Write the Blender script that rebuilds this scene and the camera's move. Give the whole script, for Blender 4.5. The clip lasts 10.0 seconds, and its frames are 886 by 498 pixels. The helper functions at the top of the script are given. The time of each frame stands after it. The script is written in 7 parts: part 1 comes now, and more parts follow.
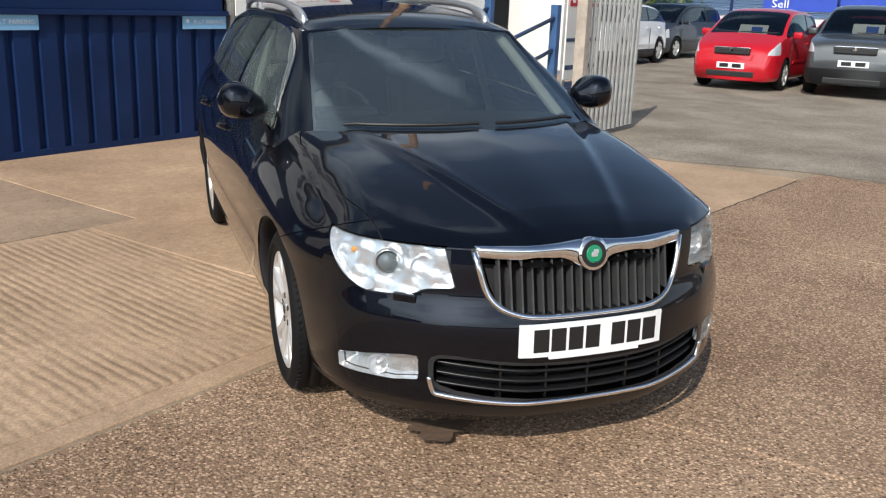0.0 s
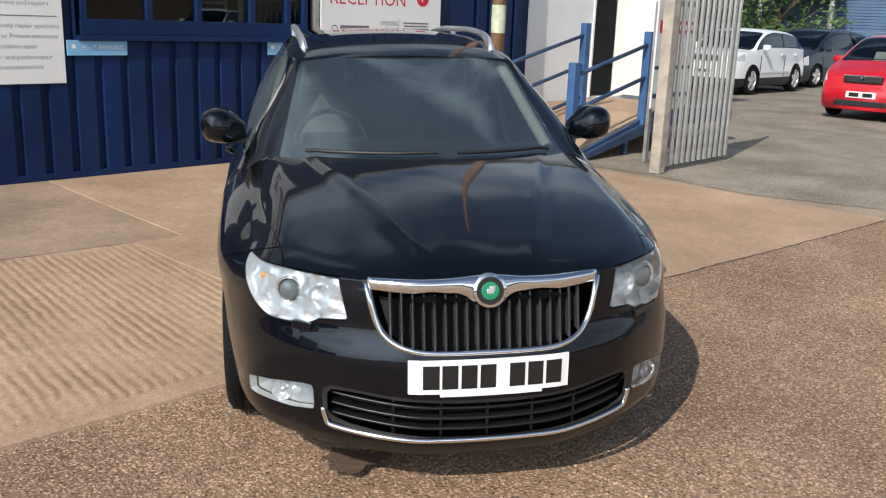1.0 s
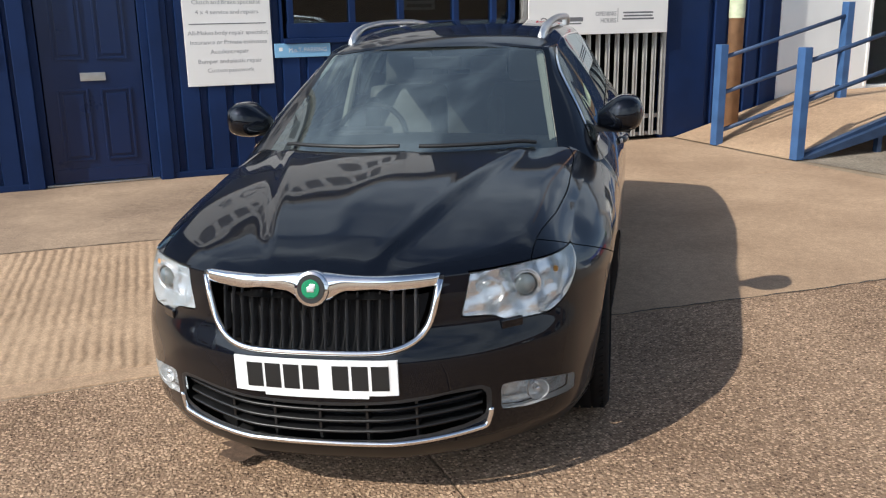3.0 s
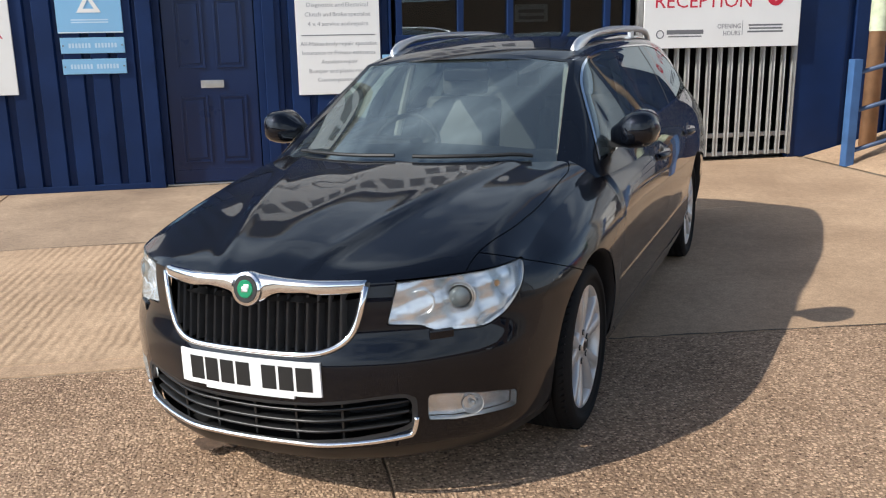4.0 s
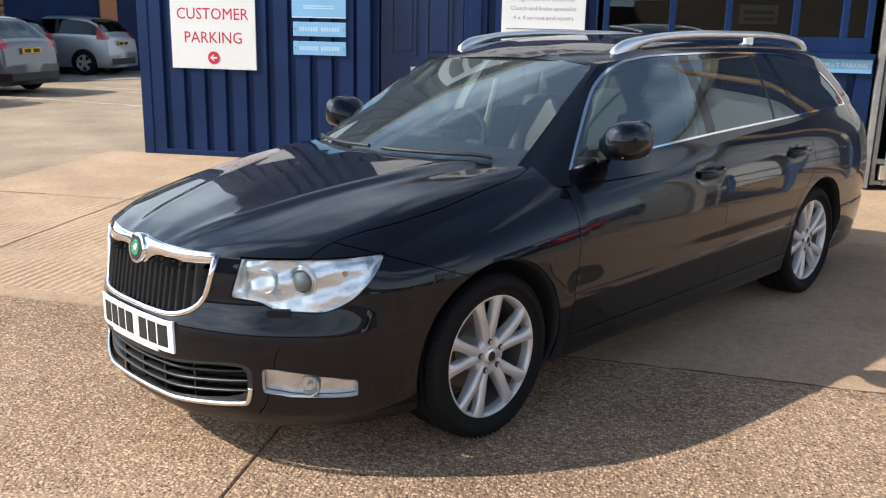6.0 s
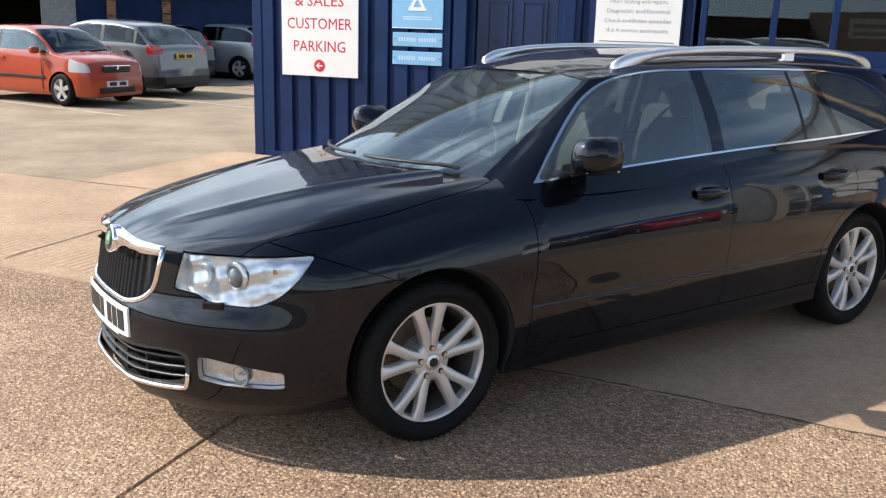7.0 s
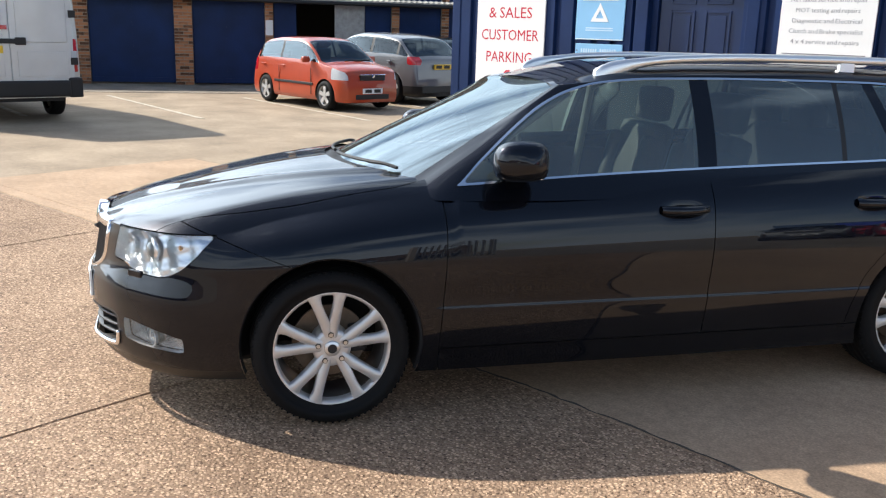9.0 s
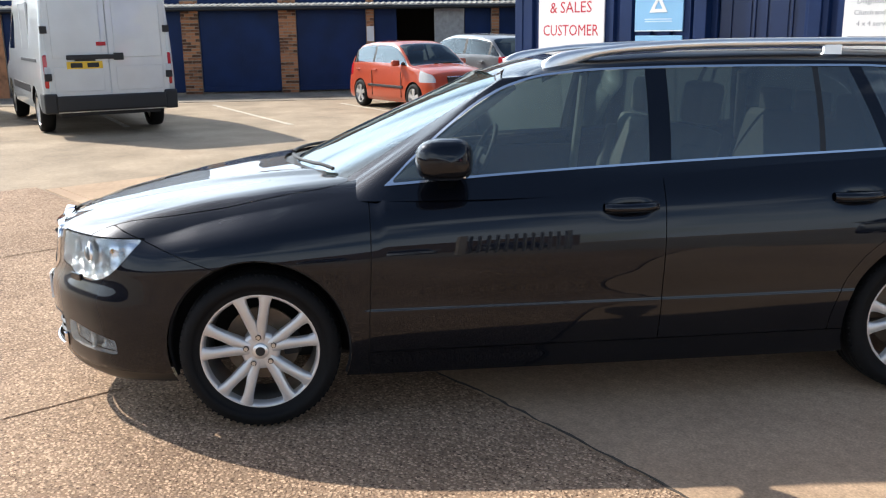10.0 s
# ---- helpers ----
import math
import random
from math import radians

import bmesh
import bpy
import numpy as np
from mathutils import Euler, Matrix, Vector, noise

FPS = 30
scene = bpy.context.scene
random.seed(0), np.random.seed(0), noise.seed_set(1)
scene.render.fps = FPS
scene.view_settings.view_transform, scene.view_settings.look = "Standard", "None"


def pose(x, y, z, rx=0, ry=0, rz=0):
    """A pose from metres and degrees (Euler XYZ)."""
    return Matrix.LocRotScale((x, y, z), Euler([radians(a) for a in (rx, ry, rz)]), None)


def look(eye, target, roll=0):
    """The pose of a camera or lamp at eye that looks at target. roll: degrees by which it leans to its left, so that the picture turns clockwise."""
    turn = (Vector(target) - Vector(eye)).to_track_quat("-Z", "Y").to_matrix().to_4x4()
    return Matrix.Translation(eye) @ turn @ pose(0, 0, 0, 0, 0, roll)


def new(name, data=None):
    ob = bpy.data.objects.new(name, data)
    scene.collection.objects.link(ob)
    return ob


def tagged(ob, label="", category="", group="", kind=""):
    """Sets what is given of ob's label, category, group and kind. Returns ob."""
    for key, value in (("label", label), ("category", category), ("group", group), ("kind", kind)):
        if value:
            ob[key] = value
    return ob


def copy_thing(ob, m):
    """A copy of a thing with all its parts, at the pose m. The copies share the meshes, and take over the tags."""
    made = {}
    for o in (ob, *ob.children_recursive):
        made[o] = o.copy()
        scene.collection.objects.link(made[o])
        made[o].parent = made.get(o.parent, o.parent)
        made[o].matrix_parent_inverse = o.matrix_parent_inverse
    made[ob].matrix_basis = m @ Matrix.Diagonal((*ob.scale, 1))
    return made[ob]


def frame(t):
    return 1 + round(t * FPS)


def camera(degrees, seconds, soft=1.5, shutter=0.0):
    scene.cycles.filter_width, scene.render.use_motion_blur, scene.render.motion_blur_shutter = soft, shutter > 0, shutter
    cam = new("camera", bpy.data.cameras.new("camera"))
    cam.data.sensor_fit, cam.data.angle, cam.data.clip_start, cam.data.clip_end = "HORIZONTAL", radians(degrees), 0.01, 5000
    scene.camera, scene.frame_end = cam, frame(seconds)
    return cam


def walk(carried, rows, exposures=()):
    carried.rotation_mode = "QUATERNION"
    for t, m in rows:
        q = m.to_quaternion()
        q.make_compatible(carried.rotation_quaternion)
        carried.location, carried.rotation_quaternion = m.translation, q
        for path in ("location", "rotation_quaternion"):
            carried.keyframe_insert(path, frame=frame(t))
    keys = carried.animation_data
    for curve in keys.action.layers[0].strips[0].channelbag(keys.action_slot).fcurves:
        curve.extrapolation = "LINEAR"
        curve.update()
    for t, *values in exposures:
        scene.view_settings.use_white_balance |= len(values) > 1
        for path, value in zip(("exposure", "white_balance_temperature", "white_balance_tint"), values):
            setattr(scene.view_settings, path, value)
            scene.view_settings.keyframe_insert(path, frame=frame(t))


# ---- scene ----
cam = camera(52.6, 10.0, soft=1.2)
PATH = [
    (0, (-1.417, -3.378, 1.502), (-0.747, -1.572, 0.962), 2.2),
    (0.5, (-1.03, -3.459, 1.516), (-0.503, -1.6, 0.999), 2.0),
    (1, (-0.641, -3.535, 1.544), (-0.28, -1.632, 1.044), 2.1),
    (1.5, (-0.274, -3.487, 1.518), (-0.089, -1.565, 0.997), 2.1),
    (2, (0.135, -3.477, 1.51), (0.128, -1.547, 0.987), 1.1),
    (3.5, (1.27, -3.282, 1.533), (0.694, -1.433, 1.031), -1.2),
    (4, (1.617, -3.177, 1.518), (0.864, -1.389, 1.032), -0.9),
    (4.5, (1.989, -3.012, 1.532), (1.067, -1.304, 1.051), -1.3),
    (5, (2.373, -2.861, 1.555), (1.302, -1.242, 1.072), -1.0),
    (5.5, (2.652, -2.62, 1.532), (1.431, -1.117, 1.035), 0.1),
    (7, (3.48, -1.797, 1.569), (1.889, -0.69, 1.078), 1.7),
    (7.5, (3.763, -1.489, 1.58), (2.075, -0.529, 1.101), 0.9),
    (8, (3.944, -1.165, 1.573), (2.182, -0.34, 1.109), 2.3),
    (8.5, (4.084, -0.8, 1.567), (2.259, -0.121, 1.109), 3.1),
    (9, (4.214, -0.425, 1.572), (2.334, 0.06, 1.092), 1.7),
    (9.5, (4.233, -0.036, 1.545), (2.319, 0.277, 1.055), 0.7),
    (10, (4.262, 0.39, 1.554), (2.33, 0.584, 1.075), -0.8),
]
walk(cam, [(t, look(eye, target, roll)) for t, eye, target, roll in PATH],
     exposures=[(0.0, -0.11), (2.0, -0.04), (3.5, 0.11), (5.5, 0.45), (7.0, 0.57), (10.0, 0.67)])

# ---- sky and sun ----
SUN_WAY = Vector((0.80, 0.97, -1.0)).normalized()   # the way that the light travels
sun = new("sun", bpy.data.lights.new("sun", "SUN"))
sun.data.energy, sun.data.angle, sun.data.color = 4.25, radians(0.53), (1.0, 0.955, 0.865)
sun.matrix_world = SUN_WAY.to_track_quat("-Z", "Y").to_matrix().to_4x4()

world = bpy.data.worlds.new("sky")
scene.world = world
world.use_nodes = True
wt = world.node_tree
wbg = wt.nodes["Background"]
wbg.inputs["Strength"].default_value = 0.115
sky = wt.nodes.new("ShaderNodeTexSky")
sky.sky_type, sky.sun_disc = "NISHITA", False
sky.sun_elevation = math.asin(-SUN_WAY.z)
sky.sun_rotation = math.atan2(-SUN_WAY.x, -SUN_WAY.y)
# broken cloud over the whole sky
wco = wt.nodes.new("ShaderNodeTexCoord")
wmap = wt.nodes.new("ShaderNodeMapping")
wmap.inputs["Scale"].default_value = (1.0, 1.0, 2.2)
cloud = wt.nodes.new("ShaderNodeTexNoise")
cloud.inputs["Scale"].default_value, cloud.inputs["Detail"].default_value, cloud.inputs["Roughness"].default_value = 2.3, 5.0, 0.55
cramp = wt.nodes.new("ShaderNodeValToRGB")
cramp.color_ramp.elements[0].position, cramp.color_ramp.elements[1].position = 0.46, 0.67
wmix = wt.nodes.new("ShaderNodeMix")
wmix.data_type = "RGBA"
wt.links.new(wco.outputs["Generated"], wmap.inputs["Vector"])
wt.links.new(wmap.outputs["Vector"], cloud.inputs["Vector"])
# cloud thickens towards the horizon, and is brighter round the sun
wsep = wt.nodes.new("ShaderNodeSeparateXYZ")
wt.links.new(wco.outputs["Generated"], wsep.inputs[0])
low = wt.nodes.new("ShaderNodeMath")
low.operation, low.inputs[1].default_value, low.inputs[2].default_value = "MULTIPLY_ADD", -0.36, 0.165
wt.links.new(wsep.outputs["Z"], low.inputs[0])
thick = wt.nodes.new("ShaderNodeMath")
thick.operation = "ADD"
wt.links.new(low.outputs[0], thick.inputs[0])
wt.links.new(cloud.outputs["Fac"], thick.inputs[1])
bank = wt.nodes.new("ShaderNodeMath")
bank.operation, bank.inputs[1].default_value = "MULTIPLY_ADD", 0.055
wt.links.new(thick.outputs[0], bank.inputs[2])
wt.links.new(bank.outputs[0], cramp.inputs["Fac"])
wdot = wt.nodes.new("ShaderNodeVectorMath")
wdot.operation = "DOT_PRODUCT"
wdot.inputs[1].default_value = tuple(-SUN_WAY)
wt.links.new(wco.outputs["Generated"], wdot.inputs[0])
wpos = wt.nodes.new("ShaderNodeMath")
wpos.operation, wpos.inputs[1].default_value = "MAXIMUM", 0.0
wt.links.new(wdot.outputs["Value"], wpos.inputs[0])
wpow = wt.nodes.new("ShaderNodeMath")
wpow.operation, wpow.inputs[1].default_value = "POWER", 4.0
wt.links.new(wpos.outputs[0], wpow.inputs[0])
wdot2 = wt.nodes.new("ShaderNodeVectorMath")       # cloud bank added in the west, to brighten windscreen and bonnet reflections
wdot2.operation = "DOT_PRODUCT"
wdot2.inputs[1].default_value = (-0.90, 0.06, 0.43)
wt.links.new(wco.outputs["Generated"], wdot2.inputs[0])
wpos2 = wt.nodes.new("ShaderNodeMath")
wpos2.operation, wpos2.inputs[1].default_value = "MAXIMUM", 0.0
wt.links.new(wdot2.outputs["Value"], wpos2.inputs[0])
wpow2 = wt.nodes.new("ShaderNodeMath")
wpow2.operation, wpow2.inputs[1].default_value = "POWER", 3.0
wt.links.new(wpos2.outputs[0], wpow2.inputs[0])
wdot3 = wt.nodes.new("ShaderNodeVectorMath")       # and one added high in the north, for the windscreen's reflection
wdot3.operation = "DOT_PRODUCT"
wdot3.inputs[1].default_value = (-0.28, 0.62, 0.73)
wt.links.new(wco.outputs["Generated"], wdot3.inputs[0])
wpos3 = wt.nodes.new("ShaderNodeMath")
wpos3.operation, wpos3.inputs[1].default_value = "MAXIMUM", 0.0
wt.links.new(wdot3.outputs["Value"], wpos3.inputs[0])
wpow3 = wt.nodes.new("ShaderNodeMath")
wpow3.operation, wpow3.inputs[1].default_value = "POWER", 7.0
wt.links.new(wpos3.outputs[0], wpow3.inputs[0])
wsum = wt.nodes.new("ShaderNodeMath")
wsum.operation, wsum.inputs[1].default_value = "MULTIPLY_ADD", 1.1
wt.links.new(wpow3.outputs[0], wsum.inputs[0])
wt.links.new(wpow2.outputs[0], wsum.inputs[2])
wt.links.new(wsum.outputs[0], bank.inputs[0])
wgain = wt.nodes.new("ShaderNodeMath")
wgain.operation, wgain.inputs[1].default_value, wgain.inputs[2].default_value = "MULTIPLY_ADD", 3.6, 1.0
wt.links.new(wpow.outputs[0], wgain.inputs[0])
wcol = wt.nodes.new("ShaderNodeVectorMath")
wcol.operation = "SCALE"
wcol.inputs[0].default_value = (6.9, 8.0, 9.1)
wt.links.new(wgain.outputs[0], wcol.inputs["Scale"])
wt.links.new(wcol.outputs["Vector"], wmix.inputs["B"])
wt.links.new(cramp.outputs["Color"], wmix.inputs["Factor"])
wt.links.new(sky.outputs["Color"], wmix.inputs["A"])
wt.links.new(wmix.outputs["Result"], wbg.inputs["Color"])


# ---- materials ----
def mat(name, col, rough=0.6, metal=0.0, var=0.18, scale=3.0, bump=0.0, bscale=80.0, coat=0.0, fleck=0.0, rvar=0.1, spec=0.5, piece=0.0):
    """A surface with colour that wavers at two scales, uneven gloss and fine relief."""
    m = bpy.data.materials.new(name)
    m.use_nodes = True
    nt = m.node_tree
    b = nt.nodes["Principled BSDF"]
    b.inputs["Metallic"].default_value, b.inputs["Roughness"].default_value = metal, rough
    b.inputs["Coat Weight"].default_value, b.inputs["Coat Roughness"].default_value = coat, 0.02
    b.inputs["Specular IOR Level"].default_value = spec
    b.inputs["Coat IOR"].default_value = 1.42
    co = nt.nodes.new("ShaderNodeTexCoord")
    n1, n2 = nt.nodes.new("ShaderNodeTexNoise"), nt.nodes.new("ShaderNodeTexNoise")
    n1.inputs["Scale"].default_value, n1.inputs["Detail"].default_value = scale, 5.0
    n2.inputs["Scale"].default_value, n2.inputs["Detail"].default_value = bscale, 3.0
    add = nt.nodes.new("ShaderNodeMath")
    add.operation = "ADD"
    for n in (n1, n2):
        nt.links.new(co.outputs["Object"], n.inputs["Vector"])
    mul = nt.nodes.new("ShaderNodeMath")
    mul.operation, mul.inputs[1].default_value = "MULTIPLY", fleck
    nt.links.new(n2.outputs["Fac"], mul.inputs[0])
    nt.links.new(n1.outputs["Fac"], add.inputs[0])
    nt.links.new(mul.outputs[0], add.inputs[1])
    last = add
    if piece:
        info = nt.nodes.new("ShaderNodeObjectInfo")
        pm = nt.nodes.new("ShaderNodeMath")
        pm.operation, pm.inputs[1].default_value = "MULTIPLY_ADD", piece
        nt.links.new(info.outputs["Random"], pm.inputs[0])
        nt.links.new(add.outputs[0], pm.inputs[2])
        last = pm
    ramp = nt.nodes.new("ShaderNodeValToRGB")
    mid = 0.5 + 0.5 * fleck + 0.5 * piece
    ramp.color_ramp.elements[0].position, ramp.color_ramp.elements[1].position = mid - 0.28, mid + 0.28
    ramp.color_ramp.elements[0].color = (*[c * (1 - var) for c in col], 1)
    ramp.color_ramp.elements[1].color = (*[min(1, c * (1 + var)) for c in col], 1)
    nt.links.new(last.outputs[0], ramp.inputs["Fac"])
    nt.links.new(ramp.outputs["Color"], b.inputs["Base Color"])
    if rvar:
        rr = nt.nodes.new("ShaderNodeMapRange")
        rr.inputs["To Min"].default_value, rr.inputs["To Max"].default_value = max(0.0, rough - rvar), min(1.0, rough + rvar)
        nt.links.new(n1.outputs["Fac"], rr.inputs["Value"])
        nt.links.new(rr.outputs["Result"], b.inputs["Roughness"])
    if bump:
        bn = nt.nodes.new("ShaderNodeBump")
        bn.inputs["Strength"].default_value, bn.inputs["Distance"].default_value = 0.6, bump
        nt.links.new(n2.outputs["Fac"], bn.inputs["Height"])
        nt.links.new(bn.outputs["Normal"], b.inputs["Normal"])
    return m


def glass(name, tint=(0.8, 0.9, 0.87), clear=0.75, rough=0.0, ior=1.62, haze=0.0):
    """Thin tinted glass: part of the light goes straight through, the rest mirrors."""
    m = bpy.data.materials.new(name)
    m.use_nodes = True
    nt = m.node_tree
    for n in list(nt.nodes):
        if n.type == "BSDF_PRINCIPLED":
            nt.nodes.remove(n)
    out = nt.nodes["Material Output"]
    tr, gl, mix, fr = (nt.nodes.new(k) for k in ("ShaderNodeBsdfTransparent", "ShaderNodeBsdfGlossy", "ShaderNodeMixShader", "ShaderNodeFresnel"))
    tr.inputs["Color"].default_value = (*[c * clear for c in tint], 1)
    gl.inputs["Roughness"].default_value = rough
    gl.inputs["Color"].default_value = (0.82, 0.94, 1.0, 1)
    fr.inputs["IOR"].default_value = ior
    nt.links.new(fr.outputs[0], mix.inputs["Fac"])
    nt.links.new(tr.outputs[0], mix.inputs[1])
    nt.links.new(gl.outputs[0], mix.inputs[2])
    last = mix
    if haze:                                            # a dusty pale film, doubling as painted sheen where the glass should mirror sky
        film, over = nt.nodes.new("ShaderNodeBsdfDiffuse"), nt.nodes.new("ShaderNodeMixShader")
        film.inputs["Color"].default_value = (0.66, 0.78, 0.78, 1)
        co, no, rg = nt.nodes.new("ShaderNodeTexCoord"), nt.nodes.new("ShaderNodeTexNoise"), nt.nodes.new("ShaderNodeMapRange")
        no.inputs["Scale"].default_value, no.inputs["Detail"].default_value = 2.5, 5.0
        rg.inputs["To Min"].default_value, rg.inputs["To Max"].default_value = haze * 0.5, haze * 1.5
        nt.links.new(co.outputs["Object"], no.inputs["Vector"])
        nt.links.new(no.outputs["Fac"], rg.inputs["Value"])
        nt.links.new(rg.outputs["Result"], over.inputs["Fac"])
        nt.links.new(mix.outputs[0], over.inputs[1])
        nt.links.new(film.outputs[0], over.inputs[2])
        last = over
    nt.links.new(last.outputs[0], out.inputs["Surface"])
    return m


def ground_mat(name, cols, stones=0.0, stone_scale=60.0, rib=0.0, rib_turn=0.0, stain=0.3, rough=0.9):
    """Cast ground: broad stains, fine grain, pebbles of mixed colour, and tamped ribs where there are any."""
    m = bpy.data.materials.new(name)
    m.use_nodes = True
    nt = m.node_tree
    N, L = nt.nodes.new, nt.links.new
    b = nt.nodes["Principled BSDF"]
    b.inputs["Roughness"].default_value = rough
    b.inputs["Specular IOR Level"].default_value = 0.3
    co = N("ShaderNodeTexCoord")
    big, fine = N("ShaderNodeTexNoise"), N("ShaderNodeTexNoise")
    big.inputs["Scale"].default_value, big.inputs["Detail"].default_value, big.inputs["Roughness"].default_value = 0.9, 8.0, 0.62
    fine.inputs["Scale"].default_value, fine.inputs["Detail"].default_value = 90.0, 4.0
    L(co.outputs["Object"], big.inputs["Vector"])
    L(co.outputs["Object"], fine.inputs["Vector"])
    r1 = N("ShaderNodeValToRGB")
    r1.color_ramp.elements[0].position, r1.color_ramp.elements[1].position = 0.5 - stain, 0.5 + stain
    r1.color_ramp.elements[0].color, r1.color_ramp.elements[1].color = (*cols[0], 1), (*cols[1], 1)
    L(big.outputs["Fac"], r1.inputs["Fac"])
    grain = N("ShaderNodeMix")
    grain.data_type, grain.blend_type = "RGBA", "OVERLAY"
    grain.inputs["Factor"].default_value = 0.55
    L(r1.outputs["Color"], grain.inputs["A"])
    L(fine.outputs["Fac"], grain.inputs["B"])
    mid = N("ShaderNodeTexNoise")
    mid.inputs["Scale"].default_value, mid.inputs["Detail"].default_value, mid.inputs["Roughness"].default_value = 19.0, 8.0, 0.74
    L(co.outputs["Object"], mid.inputs["Vector"])
    spot = N("ShaderNodeMapRange")
    spot.inputs["From Min"].default_value, spot.inputs["From Max"].default_value = 0.30, 0.70
    L(mid.outputs["Fac"], spot.inputs["Value"])
    wear = N("ShaderNodeMix")
    wear.data_type, wear.blend_type = "RGBA", "OVERLAY"
    wear.inputs["Factor"].default_value = 0.20
    L(grain.outputs["Result"], wear.inputs["A"])
    L(spot.outputs["Result"], wear.inputs["B"])
    colour, height = wear.outputs["Result"], mid.outputs["Fac"]
    if stones:
        v = N("ShaderNodeTexVoronoi")
        v.inputs["Scale"].default_value = stone_scale
        warp = N("ShaderNodeTexNoise")
        warp.inputs["Scale"].default_value, warp.inputs["Detail"].default_value = 38.0, 2.0
        L(co.outputs["Object"], warp.inputs["Vector"])
        wadd = N("ShaderNodeVectorMath")
        wadd.operation = "MULTIPLY_ADD"
        wadd.inputs[1].default_value = (0.012, 0.012, 0.012)
        L(warp.outputs["Color"], wadd.inputs[0])
        L(co.outputs["Object"], wadd.inputs[2])
        L(wadd.outputs["Vector"], v.inputs["Vector"])
        hue = N("ShaderNodeValToRGB")
        hue.color_ramp.elements[0].color, hue.color_ramp.elements[1].color = (*cols[2], 1), (*cols[3], 1)
        sep = N("ShaderNodeSeparateColor")
        L(v.outputs["Color"], sep.inputs["Color"])
        L(sep.outputs["Red"], hue.inputs["Fac"])
        edge = N("ShaderNodeMapRange")
        edge.inputs["From Min"].default_value, edge.inputs["From Max"].default_value = 0.58, 0.40
        L(v.outputs["Distance"], edge.inputs["Value"])
        em = N("ShaderNodeMath")
        em.operation, em.inputs[1].default_value = "MULTIPLY", stones
        L(edge.outputs["Result"], em.inputs[0])
        mixs = N("ShaderNodeMix")
        mixs.data_type = "RGBA"
        L(em.outputs[0], mixs.inputs["Factor"])
        L(colour, mixs.inputs["A"])
        L(hue.outputs["Color"], mixs.inputs["B"])
        shade = N("ShaderNodeMix")
        shade.data_type, shade.blend_type = "RGBA", "MULTIPLY"
        shade.inputs["Factor"].default_value = 0.5
        dirt = N("ShaderNodeValToRGB")
        dirt.color_ramp.elements[0].position, dirt.color_ramp.elements[1].position = 0.3, 0.6
        dirt.color_ramp.elements[0].color = (0.62, 0.58, 0.54, 1)
        L(big.outputs["Fac"], dirt.inputs["Fac"])
        L(mixs.outputs["Result"], shade.inputs["A"])
        L(dirt.outputs["Color"], shade.inputs["B"])
        colour, height = shade.outputs["Result"], edge.outputs["Result"]
    bn = N("ShaderNodeBump")
    bn.inputs["Strength"].default_value, bn.inputs["Distance"].default_value = 0.9, 0.005 if stones > .9 else 0.004
    L(height, bn.inputs["Height"])
    if rib:
        mp = N("ShaderNodeMapping")
        mp.inputs["Rotation"].default_value = (0, 0, rib_turn)
        wv = N("ShaderNodeTexWave")
        wv.inputs["Scale"].default_value, wv.inputs["Distortion"].default_value, wv.inputs["Detail"].default_value = rib, 3.0, 6.0
        wv.inputs["Detail Scale"].default_value, wv.inputs["Detail Roughness"].default_value = 1.4, 0.68
        L(co.outputs["Object"], mp.inputs["Vector"])
        L(mp.outputs["Vector"], wv.inputs["Vector"])
        b2 = N("ShaderNodeBump")
        b2.inputs["Strength"].default_value, b2.inputs["Distance"].default_value = 0.7, 0.006
        worn = N("ShaderNodeMapRange")
        worn.inputs["From Min"].default_value, worn.inputs["From Max"].default_value, worn.inputs["To Min"].default_value = 0.36, 0.58, 0.15
        wn = N("ShaderNodeTexNoise")
        wn.inputs["Scale"].default_value, wn.inputs["Detail"].default_value = 2.3, 6.0
        L(co.outputs["Object"], wn.inputs["Vector"])
        L(wn.outputs["Fac"], worn.inputs["Value"])
        wm = N("ShaderNodeMath")
        wm.operation = "MULTIPLY"
        L(wv.outputs["Fac"], wm.inputs[0])
        L(worn.outputs["Result"], wm.inputs[1])
        L(wm.outputs[0], b2.inputs["Height"])
        # the ribs also take a darker tone, following the wave
        rib_dark = N("ShaderNodeMix")
        rib_dark.data_type, rib_dark.blend_type = "RGBA", "MULTIPLY"
        gf = N("ShaderNodeMath")
        gf.operation, gf.inputs[1].default_value = "MULTIPLY", 0.36
        L(wm.outputs[0], gf.inputs[0])
        L(gf.outputs[0], rib_dark.inputs["Factor"])
        L(colour, rib_dark.inputs["A"])
        rib_dark.inputs["B"].default_value = (0.45, 0.38, 0.32, 1)
        colour = rib_dark.outputs["Result"]
        L(bn.outputs["Normal"], b2.inputs["Normal"])
        bn = b2
    L(colour, b.inputs["Base Color"])
    L(bn.outputs["Normal"], b.inputs["Normal"])
    return m


